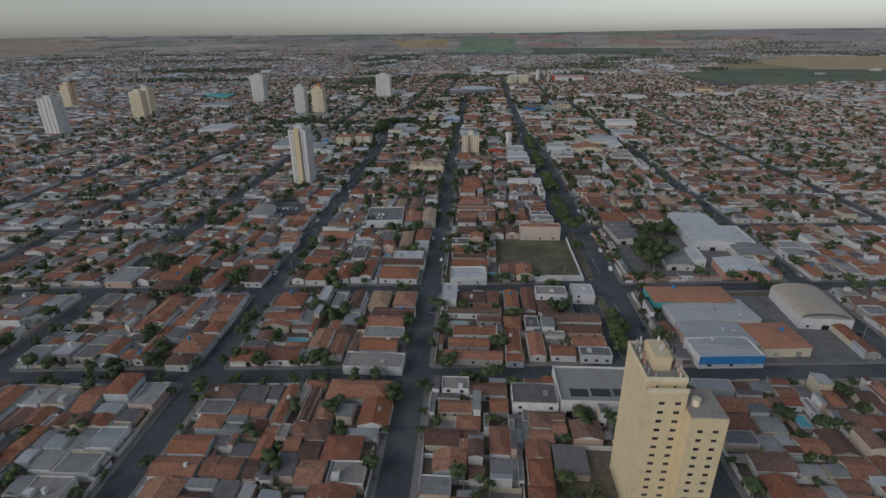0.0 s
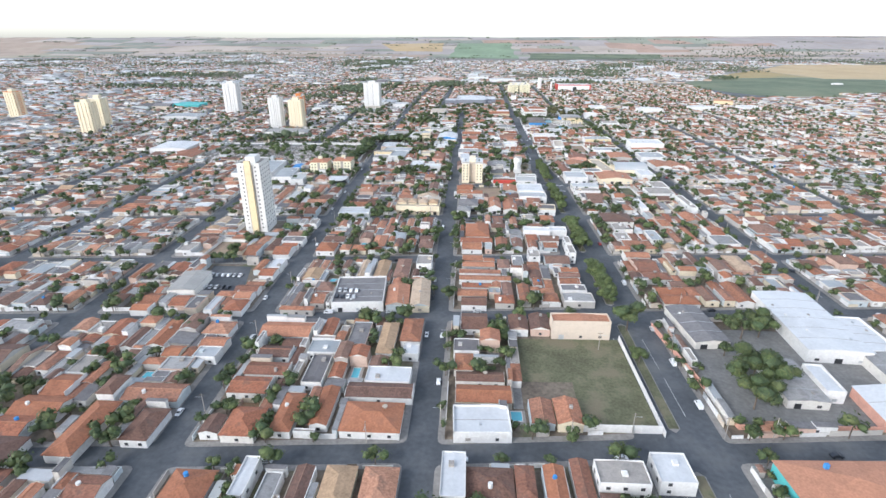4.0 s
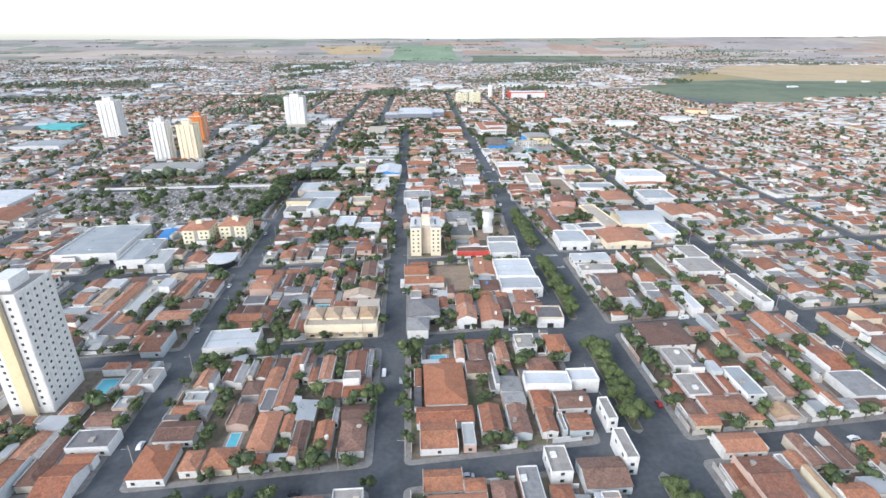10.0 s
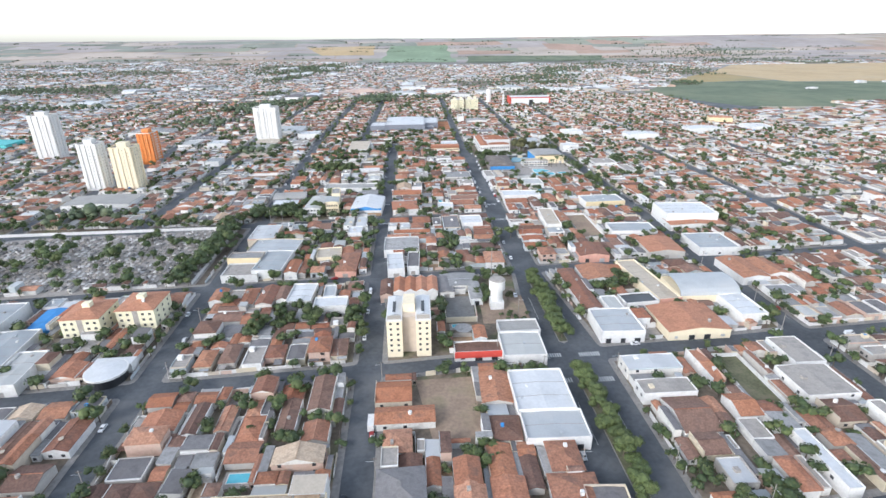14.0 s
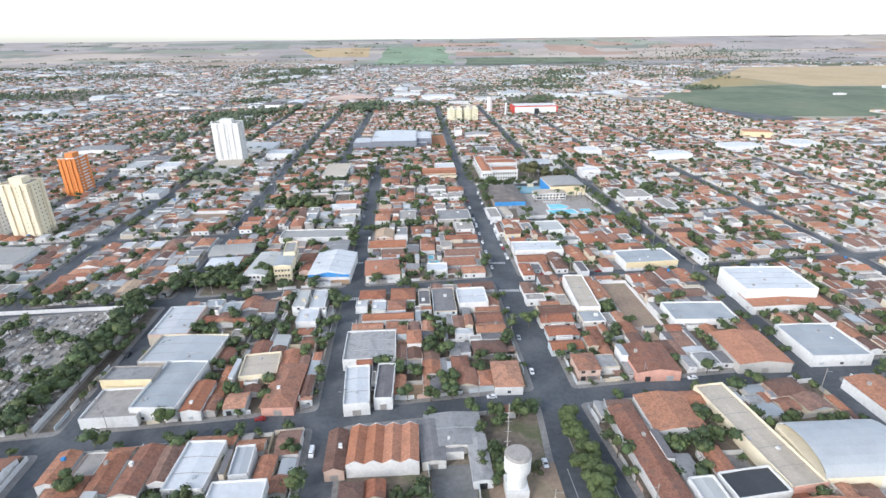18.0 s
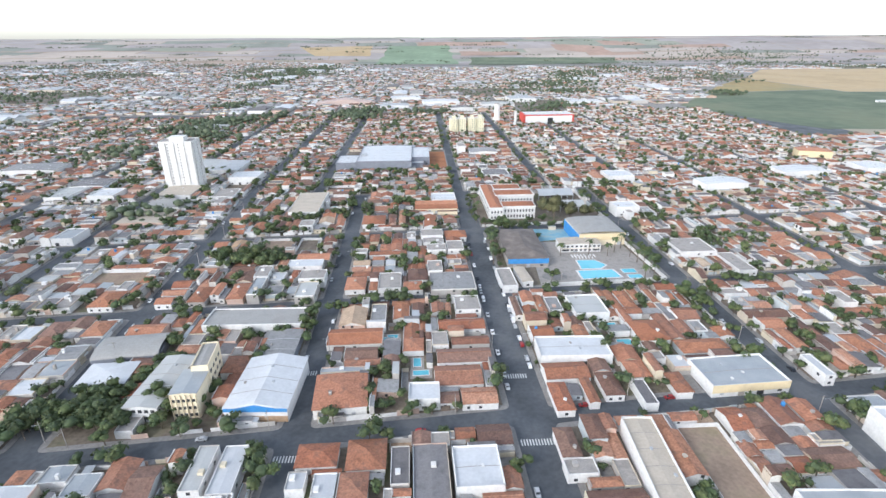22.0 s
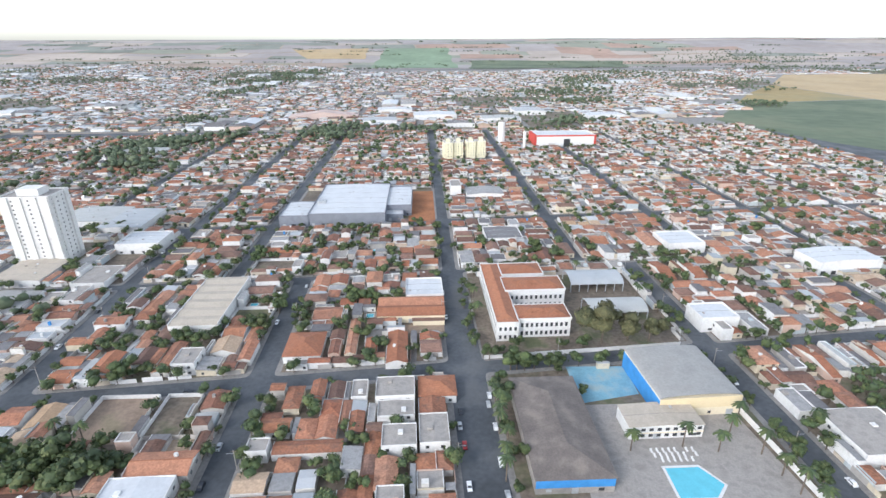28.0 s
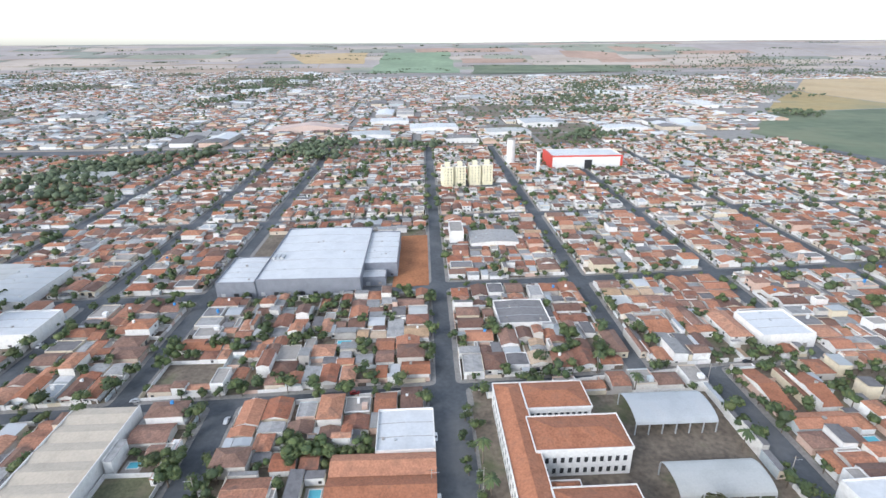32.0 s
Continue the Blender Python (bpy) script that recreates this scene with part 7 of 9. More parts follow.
cottage(196.6, 485.4, 16.4, 18.6, 3.6, "T")
cottage(170.0, 431.4, 8.9, 19.3, 3.6, "T")
cottage(111.2, 589.7, 5.5, 23.2, 3.6, "k")
cottage(156.5, 597.0, 14.3, 20.7, 5.0, "b")
cottage(150.4, 575.5, 22.6, 20.7, 5.0, "b")
cottage(90.4, 560.2, 14.9, 19.8, 3.6, "c")
cottage(89.4, 544.9, 10.0, 10.7, 3.6, "c")
cottage(112.7, 564.2, 9.7, 13.0, 3.6, "c")
cottage(123.2, 534.7, 5.7, 27.0, 5.0, "W")
cottage(110.5, 530.1, 6.7, 14.6, 3.6, "T")
cottage(148.2, 558.8, 11.3, 12.5, 3.6, "c")
cottage(163.2, 543.9, 6.2, 35.5, 5.0, "b")
cottage(114.5, 473.2, 7.4, 3.6, 3.6, "T")
cottage(87.3, 575.1, 22.4, 9.8, 5.0, "b")
cottage(88.1, 591.8, 24.4, 10.9, 5.0, "w")
cottage(136.2, 591.3, 3.0, 16.9, 3.6, "t")
cottage(135.5, 545.2, 8.1, 8.5, 3.6, "T")
cottage(137.3, 532.3, 4.3, 17.0, 3.6, "t")
cottage(91.5, 532.0, 9.2, 11.6, 3.6, "w")
cottage(124.7, 903.3, 7.1, 19.1, 3.6, "T")
cottage(140.7, 905.9, 4.4, 15.0, 3.6, "t")
cottage(150.1, 903.2, 3.2, 16.2, 3.6, "k")
cottage(156.7, 902.8, 4.3, 16.2, 3.6, "t")
cottage(149.9, 885.4, 12.7, 12.2, 3.6, "c")
cottage(123.3, 867.8, 15.0, 18.6, 5.0, "N")
cottage(150.4, 872.1, 6.8, 10.7, 3.6, "f")
cottage(144.1, 854.8, 23.7, 11.3, 3.6, "T")
cottage(126.7, 842.5, 8.3, 9.4, 3.6, "w")
cottage(105.8, 838.5, 9.5, 12.4, 3.6, "T")
cottage(192.8, 883.5, 23.8, 9.0, 3.6, "c")
cottage(189.6, 873.9, 12.0, 10.2, 3.6, "k")
cottage(190.4, 859.5, 6.3, 17.3, 3.6, "T")
cottage(185.5, 834.8, 5.2, 16.5, 5.0, "w")
cottage(187.2, 895.9, 7.4, 11.6, 3.6, "f")
cottage(215.8, 949.8, 12.0, 28.8, 3.6, "b")
cottage(183.2, 935.2, 4.3, 16.6, 3.6, "c")
cottage(197.0, 973.5, 25.4, 24.8, 6.0, "b")
cottage(183.9, 1123.0, 8.3, 27.5, 3.6, "k")
cottage(203.5, 1121.9, 9.1, 23.0, 3.6, "k")
cottage(183.1, 1060.8, 6.2, 31.3, 6.0, "b")
cottage(186.2, 1025.0, 10.6, 14.8, 5.0, "T")
cottage(187.9, 1012.1, 5.0, 10.8, 3.6, "T")
cottage(200.2, 1024.1, 6.3, 16.9, 3.6, "f")
cottage(211.6, 1021.6, 4.8, 25.8, 3.6, "k")
cottage(225.1, 1026.6, 4.3, 19.7, 3.6, "w")
cottage(238.3, 1024.7, 3.5, 17.0, 3.6, "k")
cottage(183.4, 994.6, 8.2, 15.2, 3.6, "f")
cottage(202.4, 1057.4, 8.7, 18.6, 3.6, "f")
cottage(219.5, 1172.4, 24.1, 28.6, 6.0, "b")
cottage(196.2, 1174.7, 11.6, 26.2, 5.0, "T")
cottage(197.2, 1126.2, 3.3, 21.1, 3.6, "t")
cottage(193.0, 1102.9, 23.9, 8.9, 3.6, "k")
cottage(184.0, 1092.5, 9.6, 8.4, 3.6, "T")
cottage(182.2, 1081.7, 5.7, 10.3, 3.6, "T")
cottage(203.3, 1075.0, 10.2, 10.8, 3.6, "T")
cottage(132.4, 1163.3, 8.5, 20.3, 3.6, "T")
cottage(143.6, 1163.6, 3.2, 21.8, 3.6, "t")
cottage(159.8, 1178.2, 13.4, 17.3, 3.6, "c")
cottage(-244.5, 287.1, 12.1, 12.9, 3.6, "c")
cottage(-219.4, 276.1, 4.7, 23.9, 3.6, "T")
cottage(-218.2, 296.4, 12.6, 16.5, 3.6, "c")
cottage(-203.3, 293.8, 3.0, 23.1, 3.6, "c")
cottage(-204.3, 254.6, 16.3, 19.8, 3.6, "f")
cottage(-174.9, 278.1, 11.0, 13.2, 3.6, "k")
cottage(-174.1, 265.4, 19.4, 11.3, 3.6, "k")
cottage(-176.4, 254.5, 14.2, 10.4, 3.6, "c")
cottage(-172.4, 242.7, 16.7, 12.9, 3.6, "T")
cottage(-149.3, 255.6, 10.1, 28.0, 3.6, "N")
cottage(-135.4, 276.2, 22.8, 10.6, 3.6, "c")
cottage(-128.5, 258.5, 10.2, 16.5, 3.6, "T")
cottage(-175.8, 222.2, 11.1, 9.9, 3.6, "c")
cottage(-160.0, 219.1, 9.7, 18.2, 3.6, "t")
cottage(-145.7, 221.1, 4.8, 18.0, 3.6, "n")
cottage(-129.9, 230.0, 11.2, 9.2, 3.6, "c")
cottage(-127.1, 212.3, 9.9, 8.8, 3.6, "c")
cottage(-127.4, 221.1, 8.4, 8.3, 3.6, "c")
cottage(-143.8, 207.2, 6.9, 9.1, 3.6, "c")
cottage(-125.8, 203.0, 8.0, 9.6, 3.6, "T")
cottage(-172.3, 208.6, 5.4, 7.5, 3.6, "y")
cottage(-161.1, 204.0, 7.0, 11.8, 3.6, "T")
cottage(-146.8, 184.3, 4.4, 19.5, 3.6, "t")
cottage(-128.0, 188.5, 13.5, 14.4, 3.6, "T")
cottage(-128.0, 176.1, 10.3, 8.2, 3.6, "T")
cottage(-155.5, 422.1, 9.2, 20.3, 3.6, "c")
cottage(-136.3, 422.2, 10.9, 15.0, 3.6, "c")
cottage(-209.3, 384.6, 4.3, 20.2, 3.6, "t")
cottage(-183.7, 361.9, 3.8, 8.5, 3.6, "c")
cottage(-182.1, 351.8, 9.2, 10.3, 3.6, "c")
cottage(-182.5, 342.3, 9.7, 7.6, 3.6, "k")
cottage(-156.7, 348.1, 6.9, 13.9, 3.6, "f")
cottage(-146.8, 347.7, 5.0, 15.8, 3.6, "w")
cottage(-135.0, 347.3, 10.3, 11.9, 3.6, "T")
cottage(-136.9, 367.0, 13.3, 6.8, 3.6, "c")
cottage(-135.4, 359.0, 9.2, 8.4, 3.6, "k")
cottage(-133.4, 388.2, 8.9, 10.4, 3.6, "c")
cottage(-141.4, 397.3, 5.4, 15.4, 3.6, "t")
cottage(-132.6, 400.4, 8.2, 13.8, 3.6, "W")
cottage(-102.2, 346.2, 17.4, 4.1, 3.6, "T")
cottage(-132.7, 324.9, 12.9, 10.8, 3.6, "T")
cottage(-167.3, 313.8, 6.1, 16.4, 3.6, "t")
cottage(-155.3, 316.5, 8.7, 17.6, 3.6, "n")
cottage(-129.2, 312.5, 12.0, 8.1, 3.6, "c")
cottage(-128.3, 304.1, 10.7, 8.6, 3.6, "w")
cottage(-143.8, 304.2, 8.1, 8.0, 3.6, "k")
cottage(-137.0, 294.8, 12.0, 9.7, 3.6, "f")
cottage(-98.5, 307.0, 14.4, 8.4, 3.6, "c")
cottage(-203.7, 552.1, 6.6, 13.8, 3.6, "c")
cottage(-194.0, 553.5, 6.7, 17.5, 3.6, "y")
cottage(-182.7, 551.9, 7.3, 34.9, 3.6, "t")
cottage(-171.6, 550.2, 7.8, 29.4, 3.6, "w")
cottage(-157.1, 559.1, 6.7, 22.1, 3.6, "t")
cottage(-139.9, 562.9, 9.2, 16.8, 3.6, "t")
cottage(-141.3, 543.1, 11.5, 11.3, 3.6, "c")
cottage(-146.0, 530.4, 16.9, 10.0, 3.6, "c")
cottage(-155.3, 518.3, 5.0, 13.9, 3.6, "T")
cottage(-142.9, 505.0, 9.9, 16.2, 3.6, "c")
cottage(-178.8, 524.8, 4.4, 19.2, 3.6, "t")
cottage(-109.8, 475.4, 6.1, 12.0, 3.6, "t")
cottage(-100.1, 479.7, 5.1, 13.6, 3.6, "t")
cottage(-108.7, 463.1, 8.8, 6.0, 3.6, "w")
cottage(-110.5, 455.7, 8.2, 4.8, 3.6, "c")
cottage(-108.0, 444.3, 14.4, 10.1, 3.6, "c")
cottage(-109.5, 429.7, 12.3, 15.3, 3.6, "N")
cottage(-97.1, 429.5, 6.4, 9.0, 3.6, "T")
cottage(-141.3, 477.3, 5.0, 11.1, 3.6, "b")
cottage(-133.1, 477.5, 6.8, 12.1, 3.6, "b")
cottage(-135.5, 460.7, 6.4, 7.7, 3.6, "w")
cottage(-138.0, 451.9, 11.2, 7.7, 3.6, "c")
cottage(-136.0, 441.1, 15.3, 9.6, 3.6, "f")
cottage(-135.5, 432.1, 10.5, 4.5, 3.6, "k")
cottage(-109.2, 526.3, 17.1, 8.3, 3.6, "c")
cottage(-127.3, 883.6, 17.9, 10.2, 3.6, "k")
cottage(-166.1, 918.5, 13.4, 19.0, 3.6, "T")
cottage(-131.1, 935.9, 11.3, 9.9, 3.6, "c")
cottage(-131.2, 925.0, 13.8, 7.6, 3.6, "c")
cottage(-132.4, 914.9, 9.7, 8.6, 3.6, "c")
cottage(-115.1, 921.5, 9.8, 18.7, 3.6, "T")
cottage(-106.6, 924.9, 5.5, 15.3, 5.0, "n")
cottage(-94.6, 922.9, 9.4, 16.3, 3.6, "T")
cottage(-84.4, 925.7, 7.2, 22.7, 6.0, "w")
cottage(-86.0, 945.7, 9.2, 16.1, 6.0, "b")
cottage(-63.0, 959.1, 22.5, 11.3, 5.0, "W")
cottage(-59.6, 970.5, 21.7, 11.5, 5.0, "k")
cottage(-76.3, 942.8, 8.3, 12.4, 3.6, "W")
cottage(-66.9, 935.9, 3.0, 12.2, 3.6, "k")
cottage(-101.4, 956.1, 14.7, 9.6, 3.6, "c")
cottage(-197.4, 990.0, 8.7, 14.1, 3.6, "c")
cottage(-172.6, 1133.5, 20.7, 26.9, 3.6, "b")
cottage(-169.1, 1105.1, 9.2, 19.8, 5.0, "b")
cottage(-135.0, 1102.8, 4.6, 19.8, 3.6, "f")
cottage(-130.9, 1073.0, 15.8, 9.3, 5.0, "c")
cottage(-136.4, 1054.9, 12.7, 7.0, 3.6, "c")
cottage(-113.9, 1035.3, 9.6, 17.0, 3.6, "n")
cottage(-63.8, 1047.4, 12.3, 13.0, 3.6, "y")
cottage(-63.6, 1060.5, 11.1, 12.2, 3.6, "c")
cottage(-77.0, 1035.1, 11.1, 13.6, 6.0, "b")
cottage(-52.1, 1042.9, 6.3, 16.8, 3.6, "t")
cottage(-52.7, 1094.5, -3.0, 19.2, 3.6, "t")



# ---- blocks of houses ----
for i in range(-7, 5):
    for j in range(12):
        block(i, j, False)

NORTH_X = [-620, -530, -435, -340, -245, -150, -88, 49, 138, 229, 320, 410, 500, 590]
NORTH_Y = [1132, 1236, 1372, 1475, 1580, 1690]
for a in range(len(NORTH_X) - 1):
    for b in range(len(NORTH_Y) - 1):
        xa, xb = NORTH_X[a] + 4.4, NORTH_X[a + 1] - 4.4
        t = lambda x: 0.06 * (x - 50)
        quad = [(xa, NORTH_Y[b] + 5 + t(xa)), (xb, NORTH_Y[b] + 5 + t(xb)), (xb, NORTH_Y[b + 1] - 5 + t(xb)), (xa, NORTH_Y[b + 1] - 5 + t(xa))]
        block(a + 20, b + 20, False, quad)


# ---- the wider town, joined ----
def far_town():
    r = np.random.default_rng(3)
    groups = {"terra": [], "fibro": [], "metal": [], "white_roof": [], "terra_tan": []}
    walls, slabs, spots = Shape(), Shape(), []
    roofs = {k: Shape() for k in groups}
    keys = list(groups)
    bx, by = 92.0, 100.0
    for col in range(-38, 38):
        for rowi in range(-2, 41):
            cx, cy = col * bx + 20, rowi * by + 60
            if abs(cx) > 0.92 * (cy + 260) or (-620 < cx < 600 and cy < 1700):
                continue
            if cx > 640 - 0.0 and cy < 1690 and cx < 1e9 and abs(cx) > 0.92 * (cy + 200):
                continue
            if in_field(cx, cy) or cy > town_edge(cx):
                continue
            if cy > 1700:
                cx += 38 * math.sin(rowi * 2.1)
            else:
                cx += 9 - .034 * cy if cx < 0 else (32 if cy < 1132 else -28)
            odds = [0.30, 0.24, 0.22, 0.15, 0.09] if cx < -250 or cy > 2700 else [0.36, 0.20, 0.18, 0.13, 0.13]
            z0 = terrain(cx, cy)
            green = noise.noise((cx * 0.0022, cy * 0.0022, 4.0)) > 0.36
            for k in range(int(r.integers(16, 36)) if green else 6):
                spots.append((cx + r.uniform(-46, 46), cy + r.uniform(-50, 50), r.uniform(0.6, 1.2)))
            slabs.prism([(cx - 40, cy - 45), (cx + 40, cy - 45), (cx + 40, cy + 45), (cx - 40, cy + 45)], z0 - 6.0 if z0 else 0.0, z0 + 0.2)
            if green and r.random() < 0.75:
                continue
            big = r.random() < (0.10 if cx < -250 else 0.06)
            n = 3 if big else 8
            for side in (-1, 1):
                for k in range(n):
                    if r.random() < 0.06:
                        continue
                    w = 88.0 / n
                    y0 = cy - 44 + k * w
                    L = r.uniform(13, 24) if not big else 34
                    x0 = cx + side * 38
                    xa, xb = (x0, x0 + L) if side < 0 else (x0 - L, x0)
                    h = r.uniform(3, 4.2) if not big else 6.5
                    p = lambda a, b: (a, b)
                    g = keys[r.choice(5, p=odds)] if not big else ("metal", "white_roof", "fibro")[r.integers(3)]
                    walls.prism([(xa, y0 + .4), (xb, y0 + .4), (xb, y0 + w - .4), (xa, y0 + w - .4)], z0, z0 + h, cap=False)
                    if r.random() < 0.5:
                        q = lambda a, b: (b, a)
                        roof4(roofs[g], lambda a, b: (b, a), y0 + .1, y0 + w - .1, xa - .4, xb + .4, z0 + h, w * 0.15)
                    else:
                        roof4(roofs[g], lambda a, b: (a, b), xa - .4, xb + .4, y0 + .1, y0 + w - .1, z0 + h, min(3.0, (xb - xa) * 0.13))
                    if not big and r.random() < 0.8:
                        xc = cx + side * r.uniform(4, 12)
                        walls.prism([(xc - 5, y0 + .4), (xc + 5, y0 + .4), (xc + 5, y0 + w * .7), (xc - 5, y0 + w * .7)], z0, z0 + 3, cap=False)
                        roof4(roofs[keys[r.choice(5, p=odds)]], lambda a, b: (b, a), y0, y0 + w * .75, xc - 5.3, xc + 5.3, z0 + 3, 1.0)
    return walls, slabs, roofs, spots


def roof4(s, p, x0, x1, y0, y1, z, rise):
    """A light two-slope roof with closed ends."""
    xm = (x0 + x1) / 2
    k = len(s.v)
    for x, y, h in ((x0, y0, 0), (xm, y0, rise), (x1, y0, 0), (x0, y1, 0), (xm, y1, rise), (x1, y1, 0)):
        a, b = p(x, y)
        s.v.append((a, b, z + h))
    s.f += [(k, k + 1, k + 4, k + 3), (k + 1, k + 2, k + 5, k + 4), (k, k + 2, k + 1), (k + 3, k + 4, k + 5)]


def in_field(x, y):
    """The large sown fields at the edge of town."""
    low = 1449 if x < 831 else 1449 + .37 * (x - 831)
    west = 577 + (1783 - y) * .28 if y < 1783 else (577 + (y - 1783) * .745 if y < 2262 else 934 + (y - 2262) * .805)
    return low < y < 3010 and x > west - 30


def town_edge(x):
    west = min(1.0, max(0.0, -x - 200) / 400) * min(1.0, max(0.0, x + 2700) / 700)
    return 3330 + 560 * west + 130 * noise.noise((x * 0.0022, 3.0, 0.0))


walls, slabs, roofs, FAR_SPOTS = far_town()
structure("road_outer", Shape().prism([(-3300, 1705), (3300, 1705), (3300, 3600), (-3300, 3600)], 0.02, 0.04), "pavement", "dusty streets of the outer town", "road")
town = Crowd()
town.part("", walls, "wall")
for key, s in roofs.items():
    town.part("", s, key)
town.done("distant_houses", "distant town of small houses with clay tile and pale sheet roofs", "houses")
yards = Crowd()
yards.part("", slabs, "yard")
yards.done("distant_yards", "earth and grass yards between distant houses", "ground")

# ---- fields ----
M["crop_dark"] = mat("green_crop", (0.115, 0.145, 0.085), 0.95, grain=(0.04, 0.14), stain=(0.008, 0.25), dirt=((0.17, 0.17, 0.10), 0.5))
M["crop_ochre"] = mat("yellowing_crop", (0.33, 0.245, 0.105), 0.95, grain=(0.04, 0.12), stain=(0.006, 0.18), dirt=((0.21, 0.20, 0.11), 0.8))
M["crop_tan"] = mat("dry_stubble", (0.45, 0.33, 0.18), 0.95, grain=(0.05, 0.08), stain=(0.006, 0.14), dirt=((0.36, 0.29, 0.19), 0.6))
# crops and soil of the far slopes, with distance haze mixed into their colours
M["crop_green"] = mat("hazy_young_crop", (0.20, 0.265, 0.17), 0.95, grain=(0.03, 0.10), stain=(0.004, 0.15))
M["crop_red"] = mat("hazy_red_soil", (0.38, 0.26, 0.20), 0.95, grain=(0.03, 0.10), stain=(0.004, 0.15))
M["crop_pale"] = mat("hazy_stubble", (0.42, 0.355, 0.30), 0.95, grain=(0.02, 0.06), stain=(0.003, 0.12))
M["crop_mauve"] = mat("hazy_pasture", (0.34, 0.30, 0.28), 0.95, grain=(0.02, 0.08), stain=(0.003, 0.15))
M["crop_khaki"] = mat("hazy_green_pasture", (0.27, 0.28, 0.215), 0.95, grain=(0.02, 0.08), stain=(0.003, 0.15))
M["crop_grey"] = mat("hazy_scrub", (0.225, 0.235, 0.195), 0.95, grain=(0.02, 0.12), stain=(0.004, 0.2))
for name, ring, material, label in (
        ("field_1", [(577, 1783), (599, 1679), (611, 1625), (630, 1550), (667, 1465), (831, 1449), (1100, 1530), (1500, 1700), (1700, 1960), (1146, 2030), (1147, 2090), (960, 2062), (765, 2030), (700, 1940)],
         "crop_dark", "dark green sown field at the edge of town"),
        ("field_2", [(767, 2036), (960, 2068), (1146, 2096), (1157, 2460), (1190, 2556), (934, 2262)], "crop_ochre", "yellowing field on the slope beside the town"),
        ("field_3", [(1153, 2096), (1152, 2036), (1700, 1966), (2900, 2100), (3000, 2990), (2200, 3010), (1523, 2994), (1196, 2562), (1163, 2460)], "crop_tan", "tan harvested field at the edge of town")):
    structure(name, Shape().prism(ring, 0.05, 0.12), material, label, "field")


def hill_field(name, ring, material, label, lift):
    """A field of four bent edges, draped over the rolling land."""
    s = Shape()
    n = 8
    (ax, ay), (bx, by), (cx, cy), (dx, dy) = ring
    for k in range(n + 1):
        v = k / n
        for m in range(n + 1):
            u = m / n
            x = (ax * (1 - u) + bx * u) * (1 - v) + (dx * (1 - u) + cx * u) * v
            y = (ay * (1 - u) + by * u) * (1 - v) + (dy * (1 - u) + cy * u) * v
            x += 26 * noise.noise((x * .006, y * .006, lift))
            y += 26 * noise.noise((x * .005, y * .005, lift + 9))
            s.v.append((x, y, terrain(x, y) + lift))
    s.f = [(k * (n + 1) + m, k * (n + 1) + m + 1, (k + 1) * (n + 1) + m + 1, (k + 1) * (n + 1) + m) for k in range(n) for m in range(n)]
    structure(name, s, material, label, "field")


fr = random.Random(12)
rows = [3560, 3730, 3880, 4010, 4160, 4300, 4450, 4620, 4820, 5060, 5350, 5700, 6100, 6450]
number = 3
HEDGES = []
for b in range(len(rows) - 1):
    edge = [-3900.0]
    while edge[-1] < 4200:
        edge.append(edge[-1] + fr.uniform(260, 820))
    lean, tilt = fr.uniform(-.35, .35), fr.uniform(-.05, .05)
    for x0, x1 in zip(edge, edge[1:]):
        y0, y1 = rows[b] + tilt * x0 * .2, rows[b + 1] + tilt * x0 * .2
        if in_field((x0 + x1) / 2, y0) or y0 < town_edge((x0 + x1) / 2) + 40 or abs((x0 + x1) / 2) > 700 + .62 * y1:
            continue
        number += 1
        dx = lean * (y1 - y0)
        ring = [(x0, y0 + fr.uniform(-20, 20)), (x1 - 10, y0 + fr.uniform(-20, 20)), (x1 - 10 + dx, y1 + fr.uniform(-15, 15)), (x0 + dx, y1 + fr.uniform(-15, 15))]
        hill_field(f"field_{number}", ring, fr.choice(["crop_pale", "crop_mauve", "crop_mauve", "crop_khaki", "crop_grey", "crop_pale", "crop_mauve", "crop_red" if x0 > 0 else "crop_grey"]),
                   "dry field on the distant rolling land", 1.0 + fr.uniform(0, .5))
        if fr.random() < .45:
            HEDGES.append((ring[0], ring[1]))
        if fr.random() < .25:
            HEDGES.append((ring[0], ring[3]))
for ring, material, label in (
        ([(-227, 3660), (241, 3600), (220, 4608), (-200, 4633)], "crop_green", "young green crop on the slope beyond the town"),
        ([(280, 4132), (669, 4156), (681, 4317), (295, 4337)], "crop_red", "ploughed red soil on the slope beyond the town"),
        ([(288, 3513), (1103, 3600), (1243, 4047), (339, 4056)], "crop_dark", "dark green crop on the slope beyond the town"),
        ([(962, 4371), (1312, 4236), (1312, 4551), (968, 4623)], "crop_red", "ploughed red soil on the slope beyond the town"),
        ([(-631, 4158), (-300, 4143), (-310, 4636), (-824, 4588)], "crop_tan", "tan harvested field on the slope beyond the town")):
    number += 1
    hill_field(f"field_{number}", ring, material, label, 3.0)


